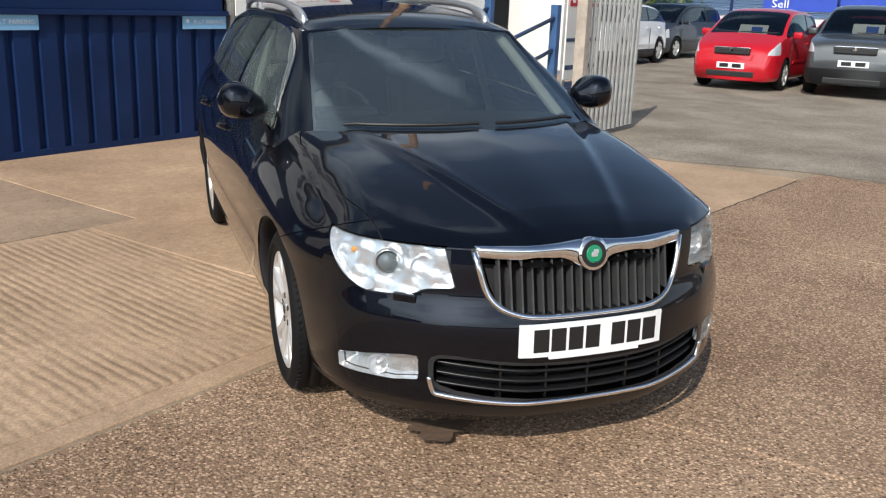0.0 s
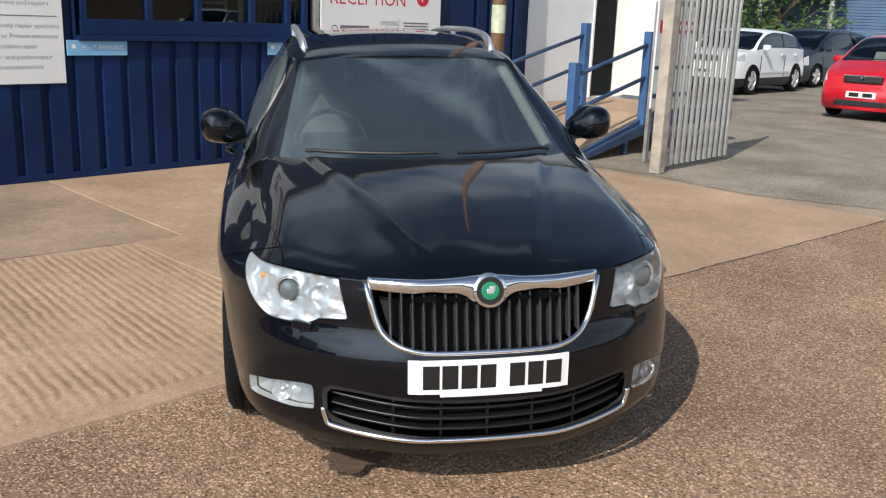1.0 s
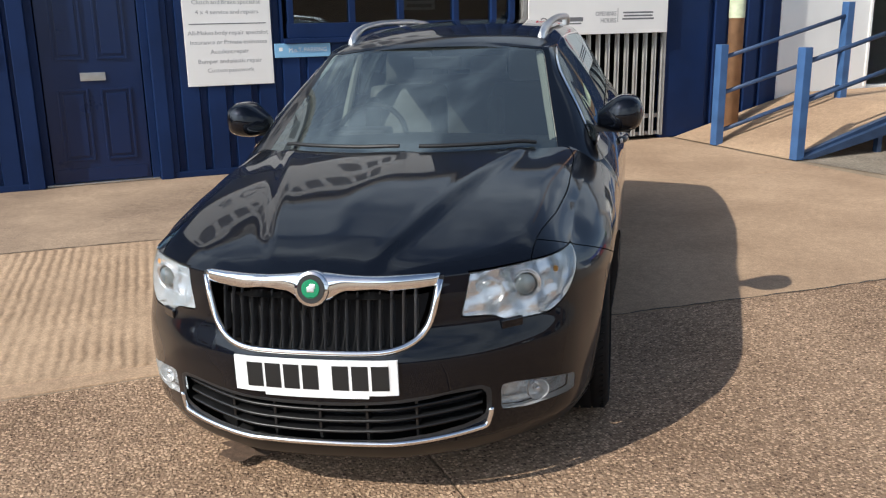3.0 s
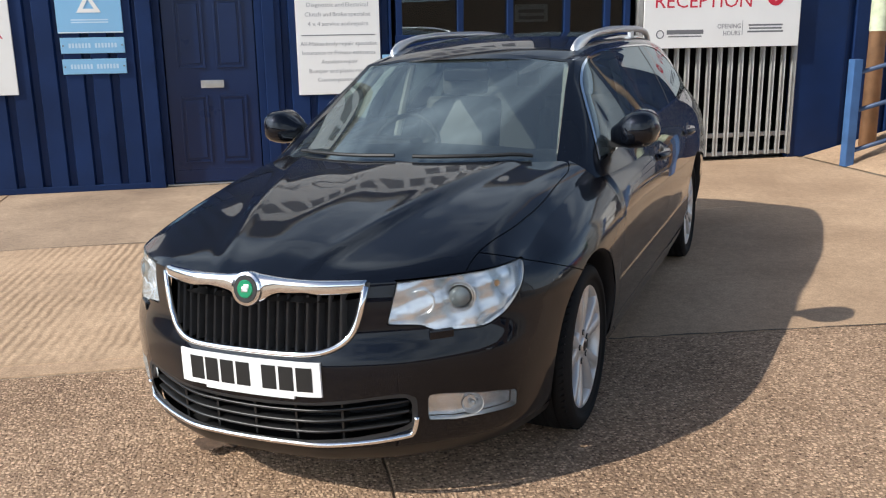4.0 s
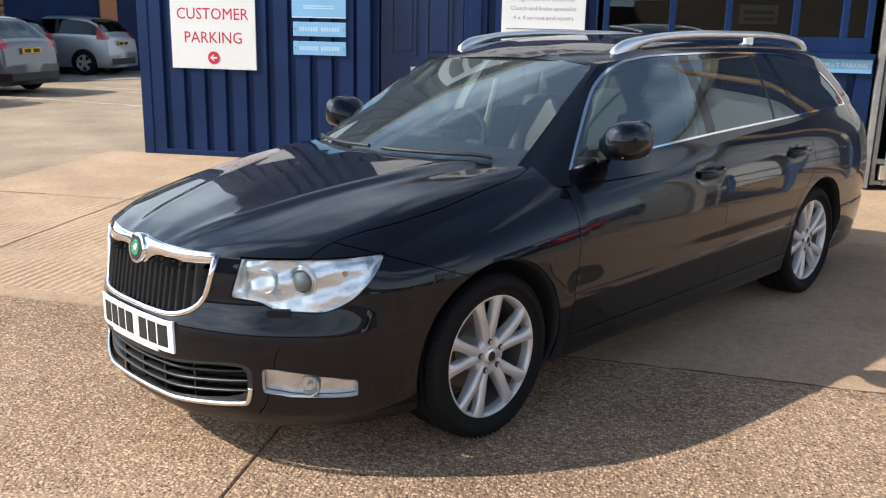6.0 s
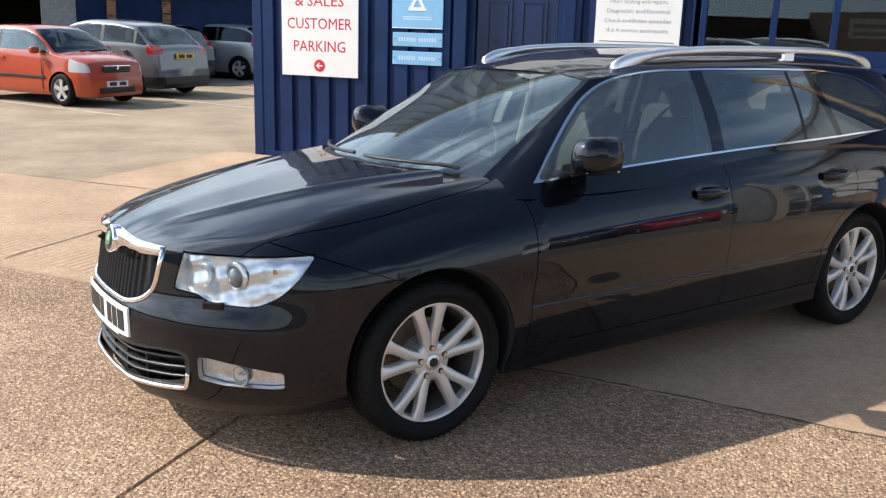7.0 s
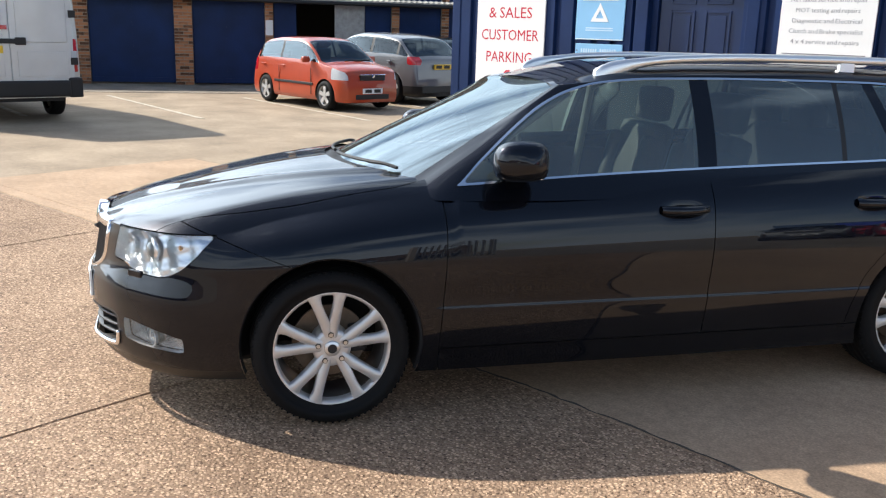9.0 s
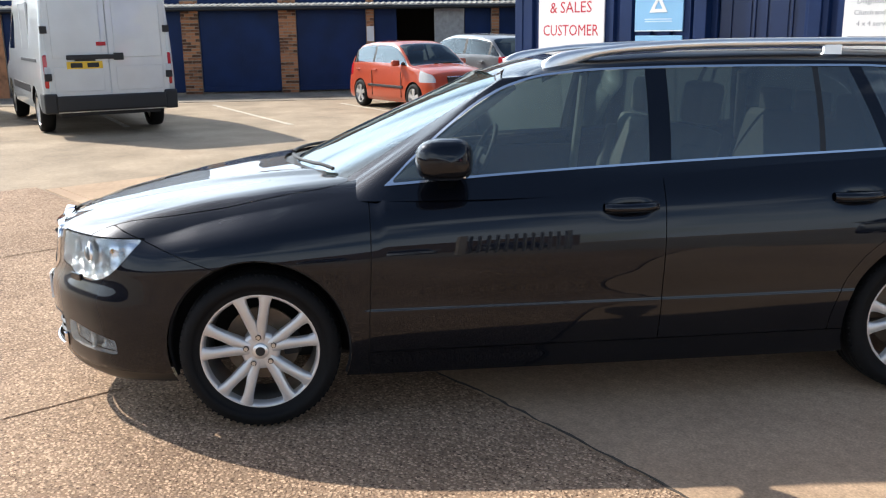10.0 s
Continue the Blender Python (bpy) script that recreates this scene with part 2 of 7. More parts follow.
RIB = radians(5)
M_SLAB = ground_mat("worn_concrete", ((0.325, 0.215, 0.138), (0.525, 0.365, 0.24)), stain=0.22)
M_RIB = ground_mat("tamped_concrete", ((0.36, 0.245, 0.158), (0.545, 0.38, 0.25)), rib=5.4, rib_turn=RIB, stain=0.25)
M_AGG = ground_mat("exposed_aggregate", ((0.24, 0.152, 0.096), (0.42, 0.278, 0.180), (0.10, 0.058, 0.037), (0.80, 0.555, 0.372)), stones=0.94, stone_scale=80.0)
M_PATCH = ground_mat("stained_concrete", ((0.22, 0.155, 0.11), (0.45, 0.325, 0.225)), stain=0.2)
M_TAR = ground_mat("gravelly_tarmac", ((0.22, 0.185, 0.145), (0.38, 0.32, 0.25), (0.12, 0.10, 0.08), (0.50, 0.44, 0.36)), stones=0.5, stone_scale=45.0, stain=0.2)
M_YARD = ground_mat("yard_concrete", ((0.23, 0.175, 0.12), (0.43, 0.33, 0.23)), stain=0.2)
M_BLUE = mat("blue_paint", (0.0068, 0.0225, 0.082), 0.5, var=0.3, scale=1.6, bump=0.0006, bscale=140, rvar=0.1, spec=0.2)
M_BLUE_DOOR = mat("blue_gloss_paint", (0.0058, 0.0185, 0.070), 0.3, var=0.15, scale=2.0, bump=0.0004, bscale=60, spec=0.4)
M_RAILBLUE = mat("light_blue_paint", (0.045, 0.115, 0.27), 0.5, var=0.3, scale=5, bump=0.0005)
M_NAVY = mat("navy_tube_paint", (0.03, 0.06, 0.13), 0.45, var=0.3, scale=6)
M_WHITE = mat("white_board", (0.80, 0.79, 0.77), 0.45, var=0.05, scale=1.2, rvar=0.05)
M_WALLWHITE = mat("white_render", (0.78, 0.78, 0.77), 0.8, var=0.08, scale=1.5, bump=0.001, bscale=60)
M_RED = mat("red_sign_film", (0.55, 0.015, 0.04), 0.5, var=0.06)
M_FADED = mat("faded_white_film", (0.50, 0.66, 0.80), 0.5, var=0.1)
M_GREYTXT = mat("grey_sign_film", (0.16, 0.16, 0.17), 0.5, var=0.06)
M_SKYBLUE = mat("sky_blue_sign", (0.22, 0.46, 0.70), 0.4, var=0.08, scale=2)
M_GALV = mat("galvanised_steel", (0.36, 0.355, 0.34), 0.5, metal=0.55, var=0.25, scale=9, bump=0.0004, bscale=120)
M_RUST = mat("rusty_white_steel", (0.40, 0.34, 0.28), 0.7, var=0.4, scale=7, bump=0.001, bscale=50)
M_WOOD = mat("weathered_pole", (0.31, 0.175, 0.095), 0.75, var=0.35, scale=6, bump=0.002, bscale=30)
# near-black in place of deep shade in rooms and openings; also for liners
M_DARK = mat("unlit_interior", (0.012, 0.012, 0.014), 0.8, var=0.3)
M_STEEL = mat("brushed_steel", (0.62, 0.61, 0.58), 0.32, metal=1.0, var=0.1, scale=20)
M_BRICK = mat("brick", (0.28, 0.125, 0.060), 0.85, var=0.65, scale=5, bump=0.002, bscale=60, piece=0.8)
M_MORTAR = mat("mortar", (0.33, 0.28, 0.22), 0.9, var=0.2, scale=12, bump=0.002, bscale=90)
M_ROOFSHEET = mat("weathered_roof_sheet", (0.34, 0.32, 0.28), 0.85, var=0.35, scale=2.2, bump=0.003, bscale=25)
M_LEAF = mat("leaves", (0.055, 0.11, 0.02), 0.6, var=0.55, scale=1.2, fleck=0.6, bscale=30)
M_BARK = mat("bark", (0.10, 0.075, 0.05), 0.9, var=0.3, scale=8, bump=0.004, bscale=30)
M_LINE = mat("worn_road_paint", (0.41, 0.35, 0.27), 0.85, var=0.35, scale=7, fleck=0.8, bscale=35)
M_WINGLASS = glass("window_glass", (0.75, 0.8, 0.8), 0.6)


# ---- building blocks ----
def mesh_ob(name, bm, material, parent=None, label="", smooth=False):
    me = bpy.data.meshes.new(name)
    bm.normal_update()
    bm.to_mesh(me)
    bm.free()
    me.materials.append(material)
    if smooth:
        for p in me.polygons:
            p.use_smooth = True
    ob = new(name, me)
    if parent is not None:
        ob.parent = parent
    if label:
        ob["label"] = label
    return ob


def part(name, bm, material, parent, label="", smooth=False):
    return mesh_ob(name, bm, material, parent, label, smooth)


def empty(name, m, label="", category="", group="", kind=""):
    ob = new(name)
    ob.matrix_world = m
    return tagged(ob, label, category, group, kind)


def box(x0, x1, y0, y1, z0, z1, bev=0.0, bm=None):
    bm = bm or bmesh.new()
    r = bmesh.ops.create_cube(bm, size=1.0, matrix=Matrix.Translation(((x0 + x1) / 2, (y0 + y1) / 2, (z0 + z1) / 2)) @ Matrix.Diagonal((abs(x1 - x0), abs(y1 - y0), abs(z1 - z0), 1)))
    if bev:
        es = list({e for v in r["verts"] for e in v.link_edges})
        bmesh.ops.bevel(bm, geom=es, offset=bev, segments=2, affect="EDGES", profile=0.6)
    return bm


def tube(a, b, r, n=12, bm=None, r2=None, caps=True):
    bm = bm or bmesh.new()
    a, b = Vector(a), Vector(b)
    d = b - a
    m = Matrix.Translation((a + b) / 2) @ d.to_track_quat("Z", "Y").to_matrix().to_4x4()
    bmesh.ops.create_cone(bm, cap_ends=caps, segments=n, radius1=r, radius2=r if r2 is None else r2, depth=d.length, matrix=m)
    return bm


def extrude_poly(pts, h0, h1, axis="z", bev=0.0, bm=None):
    """A prism: a plane outline, carried from h0 to h1 along an axis."""
    bm = bm or bmesh.new()
    def place(p, h):
        return (p[0], p[1], h) if axis == "z" else (p[0], h, p[1]) if axis == "y" else (h, p[0], p[1])
    lo, hi = [bm.verts.new(place(p, h0)) for p in pts], [bm.verts.new(place(p, h1)) for p in pts]
    n = len(pts)
    fs = [bm.faces.new(lo[::-1]), bm.faces.new(hi)]
    fs += [bm.faces.new((lo[i], lo[(i + 1) % n], hi[(i + 1) % n], hi[i])) for i in range(n)]
    bmesh.ops.recalc_face_normals(bm, faces=fs)
    if bev:
        es = [e for e in bm.edges if e.verts[0] in hi and e.verts[1] in hi]
        bmesh.ops.bevel(bm, geom=es, offset=bev, segments=2, affect="EDGES")
    return bm


def text_mesh(words, size, width=None, depth=0.0005):
    """Words in the built-in font as a mesh: x along, z up, facing -y, centred."""
    cu = bpy.data.curves.new("words", "FONT")
    cu.body, cu.size, cu.align_x, cu.align_y, cu.extrude = words, size, "CENTER", "CENTER", depth
    cu.resolution_u = 2
    tmp = bpy.data.objects.new("words", cu)
    scene.collection.objects.link(tmp)
    me = bpy.data.meshes.new_from_object(tmp.evaluated_get(bpy.context.evaluated_depsgraph_get()))
    bpy.data.objects.remove(tmp)
    bpy.data.curves.remove(cu)
    bm = bmesh.new()
    bm.from_mesh(me)
    bpy.data.meshes.remove(me)
    if width and bm.verts:
        xs = [v.co.x for v in bm.verts]
        k = width / (max(xs) - min(xs))
        for v in bm.verts:
            v.co.x *= k
    bm.transform(Matrix.Rotation(radians(90), 4, "X"))
    return bm


# ---- the yard's ground ----
WALL = pose(-6.60, 2.26, 0, 0, 0, 34.5)     # along the blue wall: x along it, -y out into the yard


def dip(x, y):
    """The yard falls a little to one side of the black car."""
    def ease(k):
        k = min(1.0, max(0.0, k))
        return k * k * (3 - 2 * k)
    across = ease((0.70 - x) / 1.4) * ease((x + 3.4) / 2.2)
    along = ease((y + 3.2) / 2.0) * ease((5.6 - y) / 2.0)
    return -0.036 * across * along


def slab(name, u0, u1, v0, v1, material, parent, thick=0.12):
    """A cast slab with worn, rounded arrises; its top follows the fall of the yard. An edge may be given as a function along the wall."""
    bm = bmesh.new()
    us = [u0, u0 + .006] + list(np.linspace(u0, u1, 15)[1:-1]) + [u1 - .006, u1]
    rows = []
    for i, a in enumerate(us):
        row = []
        lo_v, hi_v = (v(a) if callable(v) else v for v in (v0, v1))
        vs = [lo_v, lo_v + .006] + list(np.linspace(lo_v, hi_v, 13)[1:-1]) + [hi_v - .006, hi_v]
        for j, b in enumerate(vs):
            w = WALL @ Vector((a, b, 0))
            edge = i in (0, len(us) - 1) or j in (0, len(vs) - 1)
            row.append(bm.verts.new((a, b, dip(w.x, w.y) - (.005 if edge else 0))))
        rows.append(row)
    for i in range(len(us) - 1):
        for j in range(len(vs) - 1):
            bm.faces.new((rows[i][j], rows[i + 1][j], rows[i + 1][j + 1], rows[i][j + 1]))
    ring = [rows[i][0] for i in range(len(us))] + [rows[-1][j] for j in range(1, len(vs))] + [rows[i][-1] for i in range(len(us) - 2, -1, -1)] + [rows[0][j] for j in range(len(vs) - 2, 0, -1)]
    low = [bm.verts.new((v.co.x, v.co.y, -thick)) for v in ring]
    for k in range(len(ring)):
        bm.faces.new((ring[k], low[k], low[(k + 1) % len(ring)], ring[(k + 1) % len(ring)]))
    return part(name, bm, material, parent)


bm = bmesh.new()
gs = [-400, -150, -60, -30, -15] + [-10 + .5 * k for k in range(61)] + [30, 60, 150, 400]
rows = []
for a in gs:
    row = []
    for b in gs:
        w = WALL @ Vector((a, b - 10, 0))
        row.append(bm.verts.new((a, b - 10, dip(w.x, w.y))))
    rows.append(row)
for i in range(len(gs) - 1):
    for j in range(len(gs) - 1):
        bm.faces.new((rows[i][j], rows[i + 1][j], rows[i + 1][j + 1], rows[i][j + 1]))
ground = tagged(mesh_ob("ground", bm, M_YARD), "worn tan concrete and tarmac yard ground", "ground", kind="structure")
ground.matrix_world = WALL @ Matrix.Translation((0, 0, -0.009))

pavement = empty("pavement", WALL, "tan concrete slabs of a yard with open joints", "pavement", kind="structure")
g = 0.0035


def SKEW(u):
    """The joint that runs out askew from the wall's line."""
    return 5.15 + .075 * (u - 4.37)


for u0, u1, n0, n1, m in ((-0.2, 1.35, 0.0, 2.42, M_SLAB), (1.35, 4.74, 0.0, 2.42, M_PATCH), (4.74, 9.7, 0.0, 2.42, M_SLAB),
                          (-1.7, 1.35, 2.42, 4.79, M_RIB), (1.35, 4.37, 2.42, 4.79, M_RIB), (-1.7, 4.37, 4.79, 4.93, M_SLAB), (4.37, 9.7, 2.42, SKEW, M_SLAB),
                          (-1.9, 1.05, 4.95, 8.6, M_AGG), (1.05, 4.07, 4.95, 8.6, M_AGG), (4.07, 4.37, 4.95, SKEW, M_AGG), (4.07, 7.07, SKEW, 8.6, M_AGG), (7.07, 10.1, SKEW, 8.6, M_AGG),
                          (1.05, 4.07, 8.6, 12.3, M_AGG), (4.07, 7.07, 8.6, 12.3, M_AGG), (7.07, 10.1, 8.6, 12.3, M_AGG)):
    near = (lambda u: -SKEW(u) + g) if n1 is SKEW else -n1 + g
    far = (lambda u: -SKEW(u) - g) if n0 is SKEW else -n0 - g
    slab("slab", u0 + g, u1 - g, near, far, m, pavement)
bm = bmesh.new()
vs = [bm.verts.new(p) for p in ((9.72, -1.2, 0), (9.9, -3.0, 0), (9.75, -4.2, 0), (10.15, -5.4, 0), (10.2, -30, 0), (60, -30, 0), (60, 30, 0), (14.9, 30, 0), (14.9, -0.05, 0), (12, -2.4, 0))]
bm.faces.new(vs)
road = tagged(mesh_ob("road", bm, M_TAR), "patched grey tarmac with loose gravel", "road", kind="structure")
road.matrix_world = WALL @ Matrix.Translation((0, 0, -0.004))

def ragged(name, pts, wide, label, material, seed):
    """A ragged strip that lies in a broken joint."""
    rr = random.Random(seed)
    bm = bmesh.new()
    rows = []
    n = 140
    way = 0.0
    for i in range(n + 1):
        k = i / n * (len(pts) - 1)
        a, b = pts[min(int(k), len(pts) - 2)], pts[min(int(k), len(pts) - 2) + 1]
        f = k - min(int(k), len(pts) - 2)
        u, v = a[0] + (b[0] - a[0]) * f, a[1] + (b[1] - a[1]) * f
        way = way * .93 + rr.uniform(-1, 1) * wide * .55
        v += way
        off = []
        for sd in (-1, 1):
            p = (u, v + sd * wide * rr.uniform(.25, 1.0))
            w = WALL @ Vector((p[0], p[1], 0))
            off.append(bm.verts.new((p[0], p[1], dip(w.x, w.y) + .0025)))
        rows.append(off)
    for i in range(n):
        bm.faces.new((rows[i][0], rows[i + 1][0], rows[i + 1][1], rows[i][1]))
    ob = tagged(mesh_ob(name, bm, material), label, "ground", kind="structure")
    ob.matrix_world = WALL
    return ob


M_PITCH = mat("old_pitch", (0.075, 0.058, 0.044), 0.8, var=0.4, scale=9, bump=0.002, bscale=60)
ragged("joint_filler", [(u, -SKEW(u)) for u in (4.40, 5.5, 6.6, 7.7, 8.8, 9.66)], .011, "ragged dark pitch in a broken slab joint", M_PITCH, 3)
ragged("joint_filler", [(-1.6, -2.425), (0, -2.415), (1.35, -2.43), (4.3, -2.42)], .007, "thin dark pitch in a slab joint", M_PITCH, 5)

bm = bmesh.new()
rr = random.Random(8)
ring = []
for i in range(40):
    a = 2 * math.pi * i / 40
    k = .085 * (1 + .22 * math.sin(3 * a + 1) + .12 * math.sin(7 * a)) * rr.uniform(.9, 1.08)
    p = WALL.inverted() @ Vector((-.385 + k * 1.3 * math.cos(a), -.615 + k * math.sin(a), 0))
    ring.append(bm.verts.new((p.x, p.y, .003)))
bm.faces.new(ring)
oil_mark = tagged(mesh_ob("oil_mark", bm, mat("oil_stain", (0.11, 0.068, 0.045), 0.85, var=0.5, scale=30, bump=.003, bscale=90)), "dark oil mark on the rough slab", "ground", kind="structure")
oil_mark.matrix_world = WALL

# ---- the blue building ----
def ribbed(u0, u1, z0, z1, edge=0.0, pitch=0.2455, w=0.085, d=0.042):
    """Box-profile sheeting: broad flats with narrow channels between them. edge: where one channel ends along the wall."""
    bm = bmesh.new()
    prof = [(u0, -d)]
    e = edge + math.ceil((u0 + w + .004 - edge) / pitch) * pitch
    while e < u1 - 0.01:
        prof += [(e - w, -d), (e - w + .014, 0.0), (e - .012, 0.0), (e, -d)]
        e += pitch
    prof.append((u1, -d))
    lo, hi = [bm.verts.new((p[0], p[1], z0)) for p in prof], [bm.verts.new((p[0], p[1], z1)) for p in prof]
    for i in range(len(prof) - 1):
        bm.faces.new((lo[i], lo[i + 1], hi[i + 1], hi[i]))
    # back and edges, so that the sheet has depth
    b = [bm.verts.new(p) for p in ((u0, 0.06, z0), (u1, 0.06, z0), (u1, 0.06, z1), (u0, 0.06, z1))]
    bm.faces.new(b[::-1])
    bm.faces.new((lo[0], hi[0], b[3], b[0]))
    bm.faces.new((lo[-1], b[1], b[2], hi[-1]))
    bm.faces.new((*hi, b[2], b[3]))
    return bm


TOP = 4.4
wall_blue = empty("wall_blue", WALL, "dark blue ribbed steel cladding of a workshop", "wall", kind="structure")
part("cladding", ribbed(0.25, 2.78, 0.05, TOP, 2.697, .2365), M_BLUE, wall_blue)
part("cladding", ribbed(3.84, 5.08, 0.05, TOP, 4.078), M_BLUE, wall_blue)
part("cladding", ribbed(5.08, 7.66, 0.05, 1.23, 5.31), M_BLUE, wall_blue)
part("cladding", ribbed(5.08, 7.66, 2.35, TOP, 5.31), M_BLUE, wall_blue)
part("cladding", ribbed(7.66, 9.57, 2.2, TOP, 5.31), M_BLUE, wall_blue)
part("cladding", box(2.78, 3.84, -.03, 0.06, 2.08, TOP), M_BLUE, wall_blue)
part("corner_post", box(0.22, 0.34, -0.05, 0.3, 0.0, TOP, 0.008), M_BLUE, wall_blue)
part("base_rail", box(0.24, 2.74, -0.045, 0.02, 0.0, 0.06, 0.006), M_BLUE, wall_blue)
part("base_rail", box(3.88, 7.66, -0.045, 0.02, 0.0, 0.06, 0.006), M_BLUE, wall_blue)
part("post", box(2.66, 2.80, -0.06, 0.05, 0.0, TOP, 0.008), M_BLUE, wall_blue)
part("post", box(3.82, 3.94, -0.06, 0.05, 0.0, TOP, 0.008), M_BLUE, wall_blue)
part("post", box(9.57, 10.2, -0.03, 0.08, 0.0, TOP, 0.01), M_BLUE, wall_blue)
wall_end = tagged(mesh_ob("wall_end", box(0.25, 0.31, 0.30, 7.0, 0.0, TOP), M_BLUE), "dark blue end wall of the workshop", "wall", kind="structure")
wall_end.matrix_world = WALL
wall_back = tagged(mesh_ob("wall_back", box(0.31, 15.5, 3.6, 3.7, 0.0, TOP), M_DARK), "back wall of the workshop, near-black for an unlit room", "wall", kind="structure")
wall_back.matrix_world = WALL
roof = tagged(mesh_ob("roof", box(0.15, 15.5, -0.15, 7.0, TOP, TOP + 0.12), M_ROOFSHEET), "flat sheet roof of the workshop", "roof", kind="structure")
roof.matrix_world = WALL


def sign(name, u0, u1, z0, z1, material, label, y=-0.055, bev=0.004):
    """A flat board that stands off the cladding, as a thing of its own."""
    e = empty(name, WALL @ Matrix.Translation(((u0 + u1) / 2, y, (z0 + z1) / 2)), label, "sign")
    w, h = (u1 - u0) / 2, (z1 - z0) / 2
    part("board", box(-w, w, -0.006, 0.010, -h, h, bev), material, e)
    return e


def words(e, txt, x, z, size, material, width=None):
    made, at = [], 0.0
    for w in txt.split():
        bm = text_mesh(w, size)
        xs = [v.co.x for v in bm.verts]
        made.append((bm, at - min(xs)))
        at += max(xs) - min(xs) + .27 * size
    at -= .27 * size
    k = width / at if width else 1.0
    for bm, dx in made:
        for v in bm.verts:
            v.co.x = (v.co.x + dx - at / 2) * k
        bm.transform(Matrix.Translation((x, -0.0068, z)))
        ob = part("lettering", bm, material, e)
    return ob


def bars(e, x, z, w, h, material, n=1, rnd=None):
    """Plain bars for writing that cannot be read."""
    bm = bmesh.new()
    for i in range(n):
        k = 1.0 if rnd is None else rnd.uniform(0.75, 1.0)
        box(x - w * k / 2, x + w * k / 2, -0.0072, -0.004, z - i * h * 1.9 - h / 2, z - i * h * 1.9 + h / 2, bm=bm)
    return part("writing", bm, material, e)


parking_sign = sign("parking_sign", 0.61, 1.56, 0.94, 2.45, M_WHITE, "white board with red lettering, customer parking, on blue cladding")
for txt, z, wd in (("SERVICE", 1.99, 0.62), ("& SALES", 1.747, 0.60), ("CUSTOMER", 1.503, 0.80), ("PARKING", 1.26, 0.64)):
    words(parking_sign, txt, 0.0, z - 1.695, 0.168, M_RED, wd)
def arrow_disc(e, x, z, r):
    bm = revolve_y([(r, 0.0), (r, -.003), (0, -.003)], 28)
    bm.transform(Matrix.Translation((x, -.006, z)))
    d = part("arrow_disc", bm, M_RED, e, "red disc with white arrow")
    bm = extrude_poly([(-.6 * r, 0), (-.05 * r, .5 * r), (.12 * r, .5 * r), (-.2 * r, .12 * r), (.6 * r, .12 * r), (.6 * r, -.12 * r), (-.2 * r, -.12 * r), (.12 * r, -.5 * r), (-.05 * r, -.5 * r)], -.0035, .0, "y")
    bm.transform(Matrix.Translation((x, -.0085, z)))
    part("arrow", bm, M_WHITE, d)


def revolve_y(profile, n):
    bm = bmesh.new()
    rows = []
    for i in range(n):
        a = 2 * math.pi * i / n
        rows.append([bm.verts.new((r * math.cos(a), y, r * math.sin(a))) for r, y in profile])
    for i in range(n):
        for j in range(len(profile) - 1):
            bm.faces.new((rows[i][j], rows[i][j + 1], rows[(i + 1) % n][j + 1], rows[(i + 1) % n][j]))
    bmesh.ops.remove_doubles(bm, verts=bm.verts, dist=1e-6)
    bmesh.ops.recalc_face_normals(bm, faces=bm.faces)
    return bm


arrow_disc(parking_sign, 0.0, 1.057 - 1.695, .066)

rnd = random.Random(4)
# the test station's plates: three white triangles on blue, and two strips
test_sign = sign("test_sign", 1.96, 2.54, 1.49, 2.2, M_SKYBLUE, "sky blue plate with three white triangles")
part("edge", box(-.285, .285, -.0075, -.004, -.352, -.345), M_WHITE, test_sign)
for cx, cz, up in ((-.108, .105, 1), (.108, .105, 1), (0, -.108, 1)):
    bm = bmesh.new()
    r = .125
    tri = [(cx + r * math.sin(a), cz + up * r * math.cos(a)) for a in (0, 2 * math.pi / 3, 4 * math.pi / 3)]
    tri_in = [(cx + .45 * r * math.sin(a), cz + up * .45 * r * math.cos(a)) for a in (0, 2 * math.pi / 3, 4 * math.pi / 3)]
    for i in range(3):
        j = (i + 1) % 3
        extrude_poly([tri[i], tri[j], tri_in[j], tri_in[i]], -.0095, -.004, "y", bm=bm)
    part("triangle", bm, M_WHITE, test_sign)
bars(test_sign, 0, -.235, .33, .012, M_FADED, 2)
for z0, z1 in ((1.305, 1.45), (1.115, 1.255)):
    strip = sign("strip_sign", 1.97, 2.54, z0, z1, M_SKYBLUE, "narrow light blue plate with faded white writing", bev=.006)
    for k in range(15):
        if k != 7:
            bars(strip, -.203 + .029 * k, 0, .019, .042, M_FADED)
    for sx in (-1, 1):
        part("screw", tube((sx * .262, -.010, 0), (sx * .262, -.004, 0), .008, 8), M_GREYTXT, strip)

# blue door with six raised panels
door = empty("door_1", WALL @ Matrix.Translation((3.31, 0.055, 0)), "dark blue panelled door, shut, with steel letter plate", "door", kind="structure")
part("leaf", box(-.43, .43, 0, .045, .02, 2.04, .004), M_BLUE_DOOR, door)
for x0, x1 in ((-.32, -.05), (.05, .32)):
    for z0, z1 in ((.22, .88), (1.14, 1.80), (1.86, 1.98)):
        fr = bmesh.new()
        for a in ((x0, x0 + .022, z0, z1), (x1 - .022, x1, z0, z1), (x0 + .022, x1 - .022, z0, z0 + .022), (x0 + .022, x1 - .022, z1 - .022, z1)):
            box(a[0], a[1], -.012, 0.001, a[2], a[3], .004, bm=fr)
        part("panel_mould", fr, M_BLUE_DOOR, door)
        part("panel", box(x0 + .045, x1 - .045, -.009, .001, z0 + .045, max(z0 + .06, z1 - .045), .006), M_BLUE_DOOR, door)
